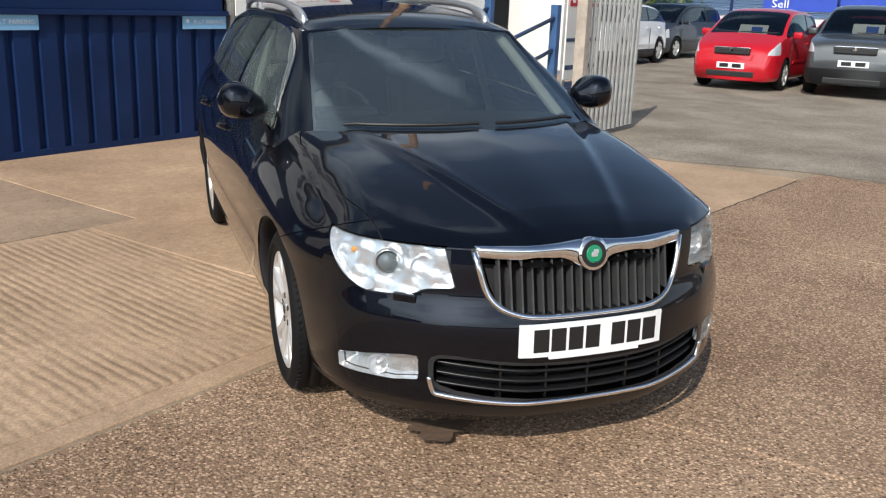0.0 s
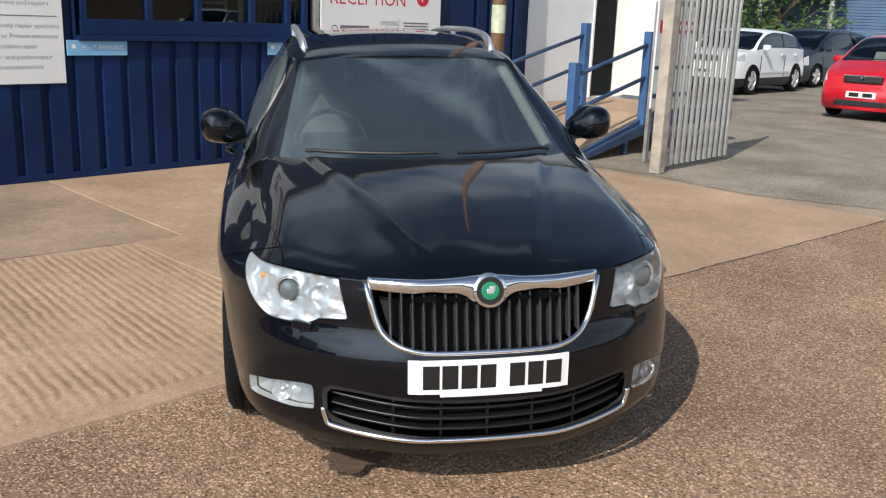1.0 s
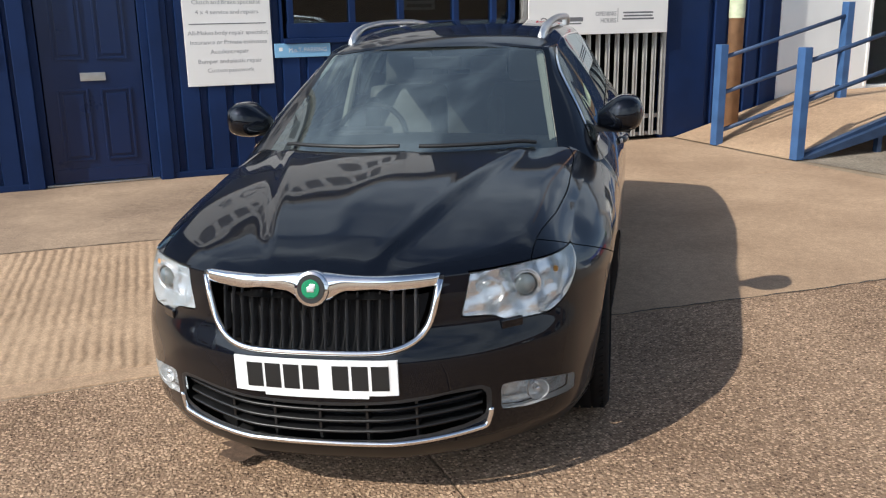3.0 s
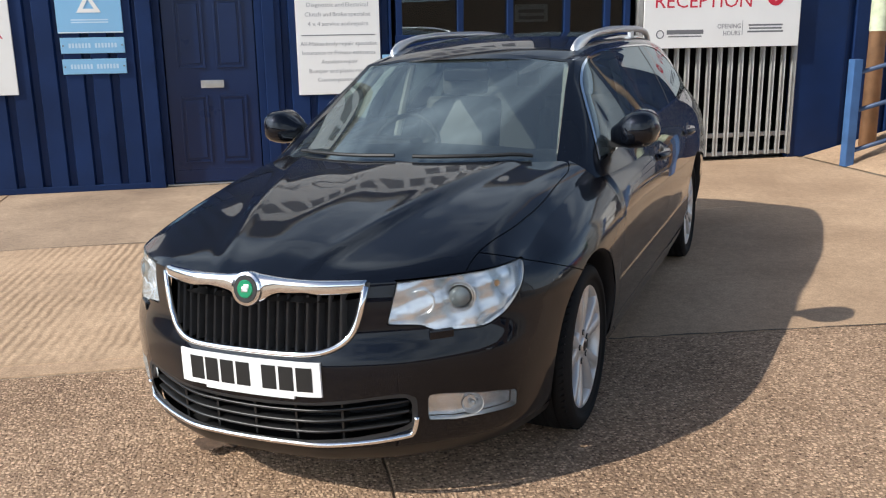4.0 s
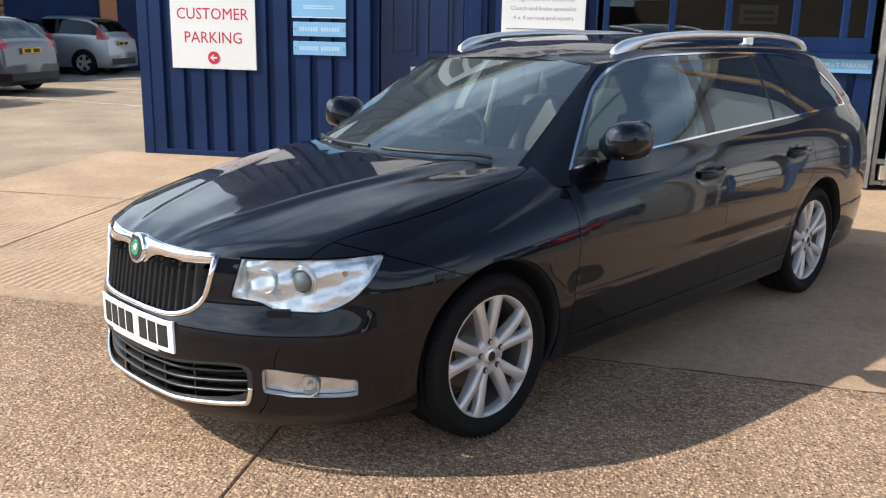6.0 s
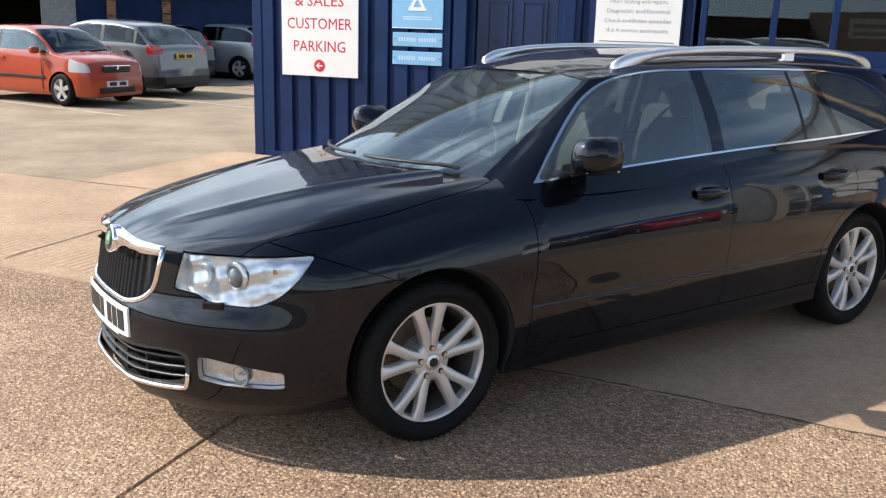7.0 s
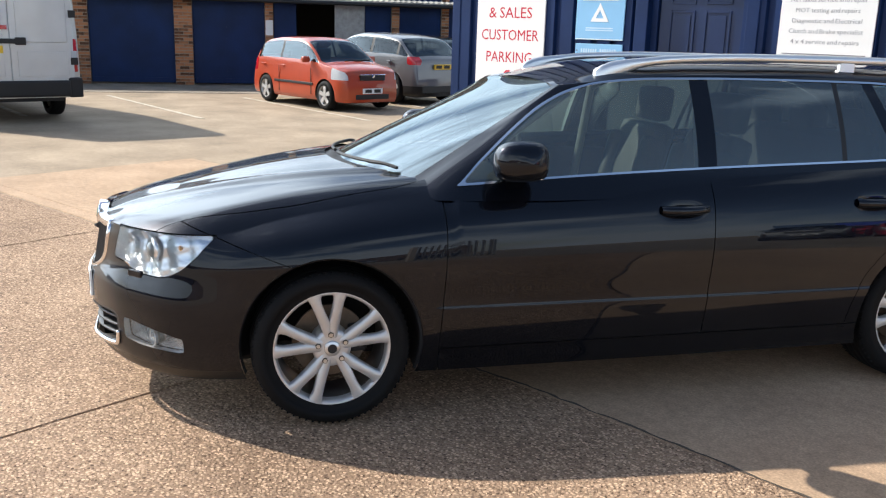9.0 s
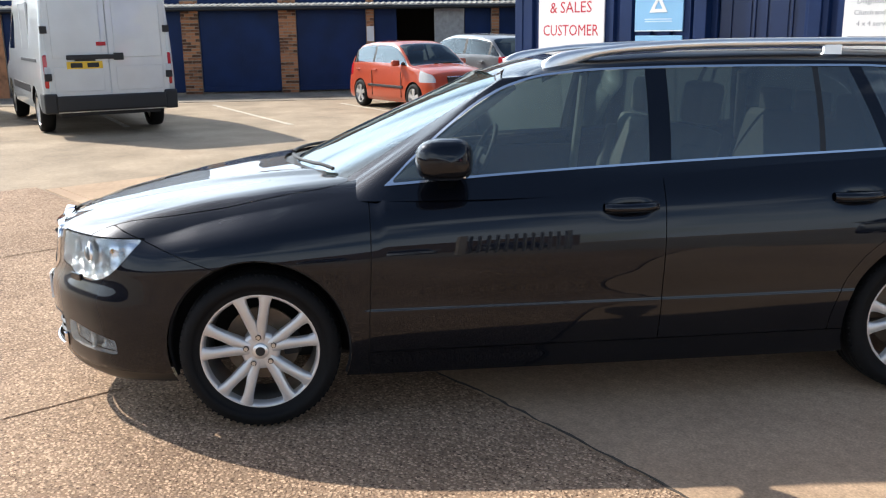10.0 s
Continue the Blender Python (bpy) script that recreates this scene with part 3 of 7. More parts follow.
part("letter_plate", box(-.11, .11, -.014, .001, .95, 1.025, .004), M_STEEL, door, "brushed steel letter plate")
part("letter_flap", box(-.085, .085, -.019, -.012, .966, 1.010, .003), M_STEEL, door)
part("kick_board", box(-.40, .40, -.006, .001, .03, .15, .002), M_BLUE_DOOR, door)
part("frame", box(-.51, -.44, -.03, .06, 0, 2.10, .004), M_BLUE, door)
part("frame", box(.44, .51, -.03, .06, 0, 2.10, .004), M_BLUE, door)
part("sill", box(-.50, .50, -.05, .05, 0, .018, .003), M_STEEL, door)

M_PALETXT = mat("faded_grey_film", (0.33, 0.33, 0.34), 0.5, var=0.06)
info_sign = sign("services_sign", 4.14, 4.96, .86, 2.45, M_WHITE, "tall white board with grey lines of services")
for txt, z, wd in (("All Makes service and repair", 1.90, .66), ("MOT testing and repairs", 1.81, .55), ("Diagnostic and Electrical", 1.72, .60), ("Clutch and Brake specialist", 1.63, .64), ("4 x 4 service and repairs", 1.54, .59),
                   ("All-Makes body repair specialist", 1.35, .755), ("Insurance or Private estimates", 1.264, .72), ("Accident repair", 1.177, .36), ("Bumper and plastic repair", 1.088, .60), ("Custom paintwork", 1.003, .44)):
    words(info_sign, txt, 0, z - 1.655, .056, M_PALETXT, wd)
words(info_sign, "Specialists", 0, 2.045 - 1.655, .105, M_GREYTXT, .44)
for rz in (1.430, 1.975):
    part("rule", box(-.36, .36, -.0085, -.004, rz - 1.655, rz + .008 - 1.655), M_GREYTXT, info_sign)

# long window
window = empty("window_1", WALL @ Matrix.Translation((6.36, 0, 1.23)), "long dark window in a blue frame", "window", kind="structure")
part("sill", box(-1.28, 1.29, -.10, .05, 0.0, .05, .006), M_BLUE, window)
part("bottom_rail", box(-1.24, 1.25, -.05, .05, .05, .19, .006), M_BLUE, window)
part("head", box(-1.24, 1.25, -.05, .05, 1.04, 1.12, .006), M_BLUE, window)
for x in (-1.20, -.57, -.05, .56, 1.0, 1.22):
    part("upright", box(x - .03, x + .03, -.045, .045, .19, 1.04, .005), M_BLUE, window)
us = (-1.17, -.60, -.54, -.08, -.02, .53, .59, .97, 1.03, 1.19)
for i in range(0, 10, 2):
    pane = part("pane", box(us[i], us[i + 1], .0, .006, .19, 1.04), M_WINGLASS, window)
    pane.visible_shadow = False
room_sign = empty("hanging_card", WALL @ Matrix.Translation((6.62, .25, 1.62)), "pale card hung inside the window", "sign")
part("card", box(-.18, .18, -.004, .004, -.09, .09), M_WHITE, room_sign)
bars(room_sign, 0, .02, .28, .035, M_GREYTXT, 2)
room_floor = tagged(mesh_ob("floor", box(.4, 15.4, .1, 3.6, 0.0, .06), M_DARK), "workshop floor, near-black for an unlit room", "floor", kind="structure")
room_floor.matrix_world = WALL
ceiling = tagged(mesh_ob("ceiling", box(.4, 15.4, .1, 3.6, 2.9, 2.95), M_DARK), "ceiling, near-black for an unlit room", "ceiling", kind="structure")
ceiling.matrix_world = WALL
for u in (4.98, 7.08):
    bay_sign = sign("bay_sign", u, u + .56, 1.10, 1.235, M_SKYBLUE, "small sky blue plate marked M.o.T. PARKING", y=-.06, bev=.004)
    words(bay_sign, "M.o.T. PARKING", .05, 0, .06, M_WHITE, .38)
    bars(bay_sign, -.22, .012, .035, .035, M_WHITE)

# reception board and the barred gate beneath it
reception = sign("reception_board", 7.74, 9.55, 1.235, 2.4, M_WHITE, "white board with red lettering reading reception", y=-.10)
words(reception, "RECEPTION", -.23, 1.71 - 1.8175, .20, M_RED, 1.10)
arrow_disc(reception, .60, 1.76 - 1.8175, .10)
words(reception, "OPENING", .07, 1.452 - 1.8175, .07, M_GREYTXT, .27)
words(reception, "HOURS", .105, 1.378 - 1.8175, .07, M_GREYTXT, .20)
bars(reception, .50, 1.462 - 1.8175, .50, .018, M_GREYTXT, 3, rnd)
bars(reception, -.435, 1.40 - 1.8175, .42, .045, M_GREYTXT)
bars(reception, -.435, 1.355 - 1.8175, .38, .014, M_GREYTXT)
bm = revolve_y([(.045, 0.0), (.045, -.003), (.034, -.003), (.034, 0)], 24)
bm.transform(Matrix.Translation((-.72, -.006, 1.38 - 1.8175)))
part("round_mark", bm, M_GREYTXT, reception)
part("rule", box(.225, .229, -.0085, -.004, 1.36 - 1.8175, 1.51 - 1.8175), M_GREYTXT, reception)


def pale_mesh(h, w=.058, d=.024):
    """A palisade pale: folded steel of W section."""
    bm = bmesh.new()
    prof = [(-w / 2, 0), (-w * .32, -d), (-w * .12, -d * .55), (w * .12, -d * .55), (w * .32, -d), (w / 2, 0)]
    lo, hi = [bm.verts.new((x, y, 0)) for x, y in prof], [bm.verts.new((x, y, h)) for x, y in prof]
    lo2, hi2 = [bm.verts.new((x, y + .004, 0)) for x, y in prof], [bm.verts.new((x, y + .004, h)) for x, y in prof]
    for i in range(5):
        bm.faces.new((lo[i], lo[i + 1], hi[i + 1], hi[i]))
        bm.faces.new((lo2[i + 1], lo2[i], hi2[i], hi2[i + 1]))
        bm.faces.new((hi[i], hi[i + 1], hi2[i + 1], hi2[i]))
        bm.faces.new((lo[i + 1], lo[i], lo2[i], lo2[i + 1]))
    bm.faces.new((lo[0], hi[0], hi2[0], lo2[0]))
    bm.faces.new((hi[-1], lo[-1], lo2[-1], hi2[-1]))
    me = bpy.data.meshes.new("pale")
    bm.to_mesh(me)
    bm.free()
    me.materials.append(M_GALV)
    return me


bar_gate = empty("barred_gate", WALL @ Matrix.Translation((7.72, -.03, 0)), "galvanised palisade gate shut across a dark doorway", "gate")
pale = pale_mesh(2.0)
for i in range(15):
    p = new("pale", pale)
    p.parent = bar_gate
    p.location = (.06 + .127 * i, 0, .05)
part("bottom_bar", box(0.0, 1.85, .006, .05, .05, .09, .004), M_GALV, bar_gate)
part("cross_bar", box(0.0, 1.85, .006, .05, .25, .30, .004), M_GALV, bar_gate)
part("cross_bar", box(0.0, 1.85, .006, .05, 1.85, 1.90, .004), M_GALV, bar_gate)
part("lock_box", box(.12, .19, -.03, .04, .10, .24, .008), M_RUST, bar_gate)
part("stile", box(1.83, 1.87, -.02, .05, .04, 2.05, .004), M_GALV, bar_gate)
part("stile", box(-.03, .02, -.05, .05, .02, 2.05, .004), M_GALV, bar_gate)

# fascia over the front, with its lettering
fascia = sign("fascia_board", 2.5, 6.5, 3.02, 4.22, M_WHITE, "long pale fascia board with dark capitals", y=-.10)
x = -1.85
for i in range(11):
    part("letter_bar", box(x, x + .20, -.0095, -.004, .13, .45), M_GREYTXT, fascia)
    x += .29
words(fascia, "& CAR", -.55, -.32, .32, M_GREYTXT, 1.05)
x = .72
for i in range(4):
    part("letter_bar", box(x, x + .18, -.0095, -.004, -.32, -.04), M_GREYTXT, fascia)
    x += .28

# wooden pole with a paper notice
pole = empty("timber_pole", WALL @ Matrix.Translation((10.35, -.34, 0)), "weathered orange timber pole with a notice", "pole")
part("shaft", tube((0, 0, 0), (0, 0, 8.2), .09, 20, r2=.07), M_WOOD, pole, smooth=True)
bm = tube((0, 0, 1.38), (0, 0, 1.72), .091, 20, caps=False)
part("notice", bm, mat("faded_notice", (.55, .60, .42), .7, var=.25, scale=14), pole, "faded green and white notice", smooth=True)
part("collar", tube((0, 0, .0), (0, 0, .05), .12, 16), M_RUST, pole)

# white building with the doorway, and a ramp with rails
wall_recess = tagged(mesh_ob("wall_recess", ribbed(10.2, 11.30, 0.0, TOP), M_BLUE), "dark blue ribbed cladding", "wall", kind="structure")
wall_recess.matrix_world = WALL @ Matrix.Translation((0, .02, 0))
white_wall = empty("wall_white", WALL, "white rendered wall with an open doorway", "wall", kind="structure")
part("render", box(11.30, 12.76, -.04, .14, 0, TOP), M_WALLWHITE, white_wall)
part("render", box(13.70, 15.2, -.04, .14, 0, TOP), M_WALLWHITE, white_wall)
part("render", box(12.76, 13.70, -.04, .14, 2.5, TOP), M_WALLWHITE, white_wall)
part("render", box(12.76, 13.70, -.04, .14, 0, .46), M_WALLWHITE, white_wall)
part("door_lining", box(12.76, 12.80, -.06, .16, .46, 2.5, .004), M_WHITE, white_wall)
part("door_lining", box(13.64, 13.70, -.06, .16, .46, 2.5, .004), M_WHITE, white_wall)
door2 = tagged(mesh_ob("door_2", box(13.60, 13.64, -.85, -.06, .48, 2.48, .004), M_WHITE), "white door standing open at a ramp", "door", kind="structure")
door2.matrix_world = WALL
bm = box(15.2, 15.3, -.04, 7, 0, TOP)
white_end = tagged(mesh_ob("wall_white_end", bm, M_WALLWHITE), "white rendered end wall", "wall", kind="structure")
white_end.matrix_world = WALL

ramp = empty("ramp", WALL, "concrete access ramp with a blue steel edge", "ramp", kind="structure")
part("slope", extrude_poly([(9.75, 0.003), (11.55, .44), (13.4, .44), (13.4, .36), (11.6, .36), (9.95, .004)], -1.98, -.06, "y"), M_SLAB, ramp)
part("edge_beam", extrude_poly([(9.80, .015), (11.55, .44), (13.4, .44), (13.4, .30), (11.6, .30), (9.95, 0.0)], -2.06, -1.985, "y"), M_NAVY, ramp)
part("edge_kerb", extrude_poly([(9.90, .06), (11.55, .50), (13.4, .50), (13.4, .44), (11.55, .44), (9.90, .02)], -2.0, -1.94, "y"), M_NAVY, ramp)
for u in (10.9, 11.7, 12.6, 13.3):
    part("leg", box(u - .03, u + .03, -2.03, -1.97, 0, .36 if u > 11.5 else .22), M_NAVY, ramp)


def ramp_z(u):
    return max(0.0, min(.44, (u - 9.75) * .2445))


for n, us in ((.80, (9.78, 11.58)), (2.0, (9.80, 11.25))):
    rail_thing = empty("handrail", WALL @ Matrix.Translation((us[0], -n, 0)), "blue steel handrail with round bars beside a ramp", "railing", group="ramp railings")
    for u in us:
        part("post", box(u - us[0] - .05, u - us[0] + .05, -.05, .05, 0 if u < 10 else ramp_z(u) - .1, ramp_z(u) + 1.10, .006), M_RAILBLUE, rail_thing, "light blue square post")
    for a, b in zip(us[:-1], us[1:]):
        for h in (.56, .95):
            part("bar", tube((a - us[0], 0, ramp_z(a) + h), (b - us[0], 0, ramp_z(b) + h), .024, 12), M_NAVY, rail_thing, smooth=True)
        if n < 1:
            part("bar", tube((a - us[0], 0, ramp_z(a) + .14), (b - us[0], 0, ramp_z(b) + .14), .024, 12), M_NAVY, rail_thing, smooth=True)

# open yard gate
ga, gb = Vector((3.40, 5.50, 0)), Vector((4.68, 6.46, 0))
gdir = (gb - ga).normalized()
gate = empty("yard_gate", Matrix.Translation(ga) @ Matrix.Rotation(math.atan2(gdir.y, gdir.x), 4, "Z"), "tall galvanised palisade gate with a rusty post, standing open", "gate")
glen = (gb - ga).length
part("hinge_post", box(-.07, .05, -.06, .06, 0, 2.45, .006), M_RUST, gate, "rust-stained white steel post")
gp = pale_mesh(2.25)
n_p = 12
for i in range(n_p):
    p = new("pale", gp)
    p.parent = gate
    p.location = (.12 + (glen - .16) * i / (n_p - 1), 0, .06)
part("end_stile", box(glen - .02, glen + .03, .0, .05, .05, 2.35, .004), M_GALV, gate)
for z in (.35, 1.75):
    part("cross_bar", box(.05, glen, .006, .05, z, z + .05, .004), M_GALV, gate)
for z in (.22, .95, 2.0):
    part("hinge", tube((.05, -.03, z), (.05, -.03, z + .07), .022, 10), M_RUST, gate)
board2 = empty("notice_board", gate.matrix_world @ Matrix.Translation((.95, .45, 0)), "white board with a red band on two posts", "sign")
part("panel", box(-.45, .45, -.01, .01, .62, 1.85, .004), M_WHITE, board2)
part("band", box(-.40, .40, -.014, -.008, 1.46, 1.60), M_RED, board2)
for k in range(6):
    part("mark", box(-.34 + .13 * k, -.27 + .13 * k, -.017, -.012, 1.50, 1.56), M_WHITE, board2)
part("strip", box(-.44, .44, -.014, -.008, 1.06, 1.10), M_NAVY, board2)
part("strip", box(-.44, .44, -.014, -.008, .74, .79), M_NAVY, board2)
for k in (-.4, .4):
    part("leg", box(k - .03, k + .03, .01, .05, 0, 1.8), M_GALV, board2)
part("bottom_plate", box(.04, .22, -.02, .03, .05, .13, .004), M_RUST, gate)

# ---- the black estate car ----
M_PAINT = mat("black_car_paint", (0.0060, 0.0075, 0.0125), 0.36, metal=0.7, var=0.15, scale=3, coat=1.0, rvar=0.04, spec=0.0)
M_PLASTIC = mat("black_plastic", (0.012, 0.012, 0.013), 0.55, var=0.2, scale=14, bump=0.0003, bscale=300)
M_GRILLE = mat("satin_black_grille", (0.006, 0.006, 0.0065), 0.38, var=0.2, scale=14)
M_SLAT = mat("gloss_black_slat", (0.055, 0.055, 0.057), 0.18, var=0.15, scale=20, rvar=0.08)
M_RUBBER = mat("tyre_rubber", (0.0055, 0.0055, 0.006), 0.75, var=0.3, scale=9, bump=0.0006, bscale=180, spec=0.22)
M_CHROME = mat("chrome", (0.86, 0.86, 0.87), 0.07, metal=1.0, var=0.02, rvar=0.03)
M_SILVER = mat("satin_silver", (0.80, 0.80, 0.80), 0.30, metal=0.85, var=0.06, rvar=0.05)
# rim silver darkened by colour, for the shade that lies behind the spokes
M_BARREL = mat("shaded_rim_barrel", (0.16, 0.15, 0.14), 0.5, metal=0.5, var=0.2, scale=12)
M_ALLOY = mat("alloy_wheel_silver", (0.62, 0.61, 0.60), 0.33, metal=0.5, var=0.08, scale=12, rvar=0.06)
M_DISC = mat("brake_disc", (0.20, 0.15, 0.11), 0.5, metal=0.7, var=0.4, scale=14)
M_LEATHER = mat("pale_leather", (0.16, 0.155, 0.145), 0.5, var=0.12, scale=9, bump=0.0006, bscale=220)
M_TRIM = mat("grey_trim", (0.085, 0.085, 0.082), 0.7, var=0.1, scale=9)
M_DASH = mat("dark_dash", (0.02, 0.02, 0.022), 0.65, var=0.2, scale=12, bump=0.0004, bscale=260)
M_SCREEN = glass("windscreen_glass", (0.76, 0.93, 0.91), 0.46, ior=2.5, haze=0.032)
M_SIDEGLASS = glass("side_glass", (0.68, 0.90, 0.84), 0.38, ior=2.0, haze=0.065)
M_PRIVACY = glass("privacy_glass", (0.52, 0.68, 0.64), 0.30, ior=2.0, haze=0.045)
M_LENS = glass("lamp_lens", (0.97, 0.98, 1.0), 0.96)
M_REFLECT = mat("lamp_reflector", (0.74, 0.75, 0.77), 0.16, metal=0.58, var=0.06, scale=30, rvar=0.08, bump=0.004, bscale=45)
M_CRYSTAL = mat("faceted_reflector", (0.84, 0.85, 0.87), 0.22, metal=0.8, var=0.04, scale=30, rvar=0.08, bump=0.003, bscale=55)
M_PALETRIM = mat("pale_pillar_trim", (0.50, 0.50, 0.46), 0.7, var=0.08, scale=9)
M_LAMPGREY = mat("lamp_housing", (0.78, 0.79, 0.80), 0.20, metal=0.85, var=0.2, scale=25)
M_EYE = mat("projector_eye", (0.12, 0.14, 0.15), 0.06, var=0.1, coat=1.0)
M_AMBER = mat("amber_bulb", (0.7, 0.28, 0.05), 0.3, var=0.1)
M_GREEN = mat("green_enamel", (0.01, 0.22, 0.10), 0.2, var=0.15, coat=0.6)
M_PLATE = mat("white_number_plate", (0.82, 0.82, 0.82), 0.35, var=0.03, rvar=0.05)
M_PLATEYEL = mat("yellow_number_plate", (0.78, 0.50, 0.03), 0.4, var=0.04)
M_INK = mat("black_ink", (0.01, 0.01, 0.01), 0.5, var=0.1)


def curve(keys):
    """A smooth function through (x, value) pairs that never overshoots."""
    xs, vs = np.array([k[0] for k in keys], float), np.array([k[1] for k in keys], float)
    d = np.diff(vs) / np.diff(xs)
    t = np.zeros(len(xs))
    for i in range(1, len(xs) - 1):
        t[i] = 0 if d[i - 1] * d[i] <= 0 else 2 * d[i - 1] * d[i] / (d[i - 1] + d[i])
    t[0], t[-1] = d[0], d[-1]

    def f(x):
        x = np.clip(np.asarray(x, float), xs[0], xs[-1])
        i = np.clip(np.searchsorted(xs, x) - 1, 0, len(xs) - 2)
        h = xs[i + 1] - xs[i]
        s = (x - xs[i]) / h
        return ((2 * s ** 3 - 3 * s ** 2 + 1) * vs[i] + (s ** 3 - 2 * s ** 2 + s) * h * t[i]
                + (-2 * s ** 3 + 3 * s ** 2) * vs[i + 1] + (s ** 3 - s ** 2) * h * t[i + 1])
    return f


# plan outline of the lower body, half of it, from the nose to the tail
NOSE = [(0, -.945), (.13, -.941), (.26, -.924), (.45, -.840), (.58, -.745), (.71, -.61), (.785, -.48), (.848, -.30), (.884, -.08), (.90, .3), (.905, 1.0),
        (.908, 1.7), (.905, 2.4), (.895, 3.0), (.865, 3.4), (.80, 3.66), (.66, 3.82), (.40, 3.885), (0, 3.90)]


def spline(keys, n=40):
    k = np.array(keys, float)
    k = np.vstack([[-k[1][0], k[1][1]], k, [-k[-2][0], k[-2][1]]])
    out = []
    for i in range(1, len(k) - 2):
        p0, p1, p2, p3 = k[i - 1:i + 3]
        for s in np.linspace(0, 1, n, endpoint=False):
            out.append(.5 * (2 * p1 + (p2 - p0) * s + (2 * p0 - 5 * p1 + 4 * p2 - p3) * s * s + (3 * p1 - p0 - 3 * p2 + p3) * s ** 3))
    out.append(k[-2])
    return np.array(out)


PLAN = spline(NOSE)
PLAN_S = np.concatenate([[0], np.cumsum(np.hypot(*np.diff(PLAN, axis=0).T))])


def plan_at(s):
    x, y = np.interp(s, PLAN_S, PLAN[:, 0]), np.interp(s, PLAN_S, PLAN[:, 1])
    e = 0.004
    dx = np.interp(s + e, PLAN_S, PLAN[:, 0]) - np.interp(s - e, PLAN_S, PLAN[:, 0])
    dy = np.interp(s + e, PLAN_S, PLAN[:, 1]) - np.interp(s - e, PLAN_S, PLAN[:, 1])
    d = np.hypot(dx, dy)
    return x, y, dy / d, -dx / d


S_END = PLAN_S[-1]
S_HOOD = float(np.interp(0.5, PLAN[300:560, 1], PLAN_S[300:560]))     # where the wing meets the door
belt = curve([(-1, .86), (.0, .90), (.44, .935), (1.0, .973), (1.63, 1.001), (2.36, 1.022), (3.4, 1.048), (3.9, 1.045)])
edge_z = curve([(0, .765), (.47, .766), (.8, .768), (1.0, .773), (1.25, .825), (1.5, .868), (1.75, .905), (2.05, .945), (2.3, .965), (8, .965)])
side_in = curve([(.14, .11), (.18, .075), (.22, .055), (.285, .040), (.30, .034), (.44, .011), (.462, .009), (.476, .0085), (.486, .0115), (.50, .0115), (.60, .003), (.68, .0), (.76, .006),
                 (.83, .020), (.88, .038), (.93, .067), (.97, .099), (1.0, .126), (1.06, .185)])
side_plain = curve([(.14, .11), (.18, .075), (.22, .055), (.285, .036), (.44, .013), (.60, .003), (.68, .0), (.76, .006), (.83, .020), (.88, .038), (.93, .067), (.97, .099), (1.0, .126), (1.06, .185)])
front_in = curve([(.14, .12), (.17, .05), (.19, .022), (.21, .006), (.25, -.016), (.30, -.022), (.40, -.028), (.47, -.030), (.515, -.027), (.55, -.017), (.585, -.003), (.615, .005), (.70, .012), (.765, .022), (1.1, .06)])


front_plain = curve([(.14, .12), (.17, .05), (.19, .022), (.21, .006), (.25, -.016), (.30, -.022), (.40, -.026), (.48, -.022), (.56, -.010), (.64, .002), (.70, .012), (.765, .022), (1.1, .06)])


def nose_in(s, z):
    """How far the nose stands in: creased in the middle, smooth round the corner."""
    f = np.clip((s - .42) / .75, 0, 1)
    f = f * f * (3 - 2 * f)
    return front_in(z) * (1 - f) + front_plain(z) * f


def lower(s, v):
    """The lower body at s along the plan and v from its foot (0) to its upper edge (1)."""
    x, y, nx, ny = plan_at(s)
    k = np.clip((s - 0.75) / 0.6, 0, 1)
    k = k * k * (3 - 2 * k)
    foot = 0.185 * (1 - k) + 0.20 * k
    hi = np.where(s < S_HOOD, edge_z(s), np.maximum(belt(y) + 0.012, .94))
    z = np.where(v < .6, foot + (.62 - foot) * v / .6, .62 + (hi - .62) * (v - .6) / .4)
    zs = np.where(v < .6, z, .62 + (v - .6) / .4 * .392)
    kd = np.clip((y - .39) / .04, 0, 1)
    inset = nose_in(s, z) * (1 - k) + (side_in(zs) * kd + side_plain(zs) * (1 - kd)) * k
    for yh, zh in ((1.475, .852), (2.425, .866)):       # finger dishes behind the door handles
        inset = inset + .013 * np.exp(-((y - yh) / .080) ** 4 - ((z - zh) / .026) ** 2) * (s > S_HOOD) * (s < S_END - 1.3)
    return np.stack([np.maximum(x - nx * inset, 0), y - ny * inset, z], -1)


hood_c = curve([(-.95, .752), (-.90, .772), (-.8, .812), (-.6, .864), (-.4, .910), (-.2, .948), (0, .978), (.2, 1.0), (.5, 1.022), (.7, 1.03)])
ridge = curve([(-.95, .13), (-.6, .25), (-.2, .37), (.2, .49), (.6, .58)])


def hood_h(x, y):
    r = ridge(y)
    fall = (0.07 - 0.03 * np.clip((y + .9) / 1.3, 0, 1)) * (np.abs(x) / .7) ** 2.6
    lift = 0.005 * np.exp(-((np.abs(x) - r) / 0.035) ** 2) + 0.011 / (1 + np.exp((np.abs(x) - r) / 0.011))
    lift *= np.clip((y + .95) / .25, 0, 1)
    mid = 0.004 * np.exp(-(x / 0.10) ** 2)
    return hood_c(y) - fall + lift + mid - 0.006


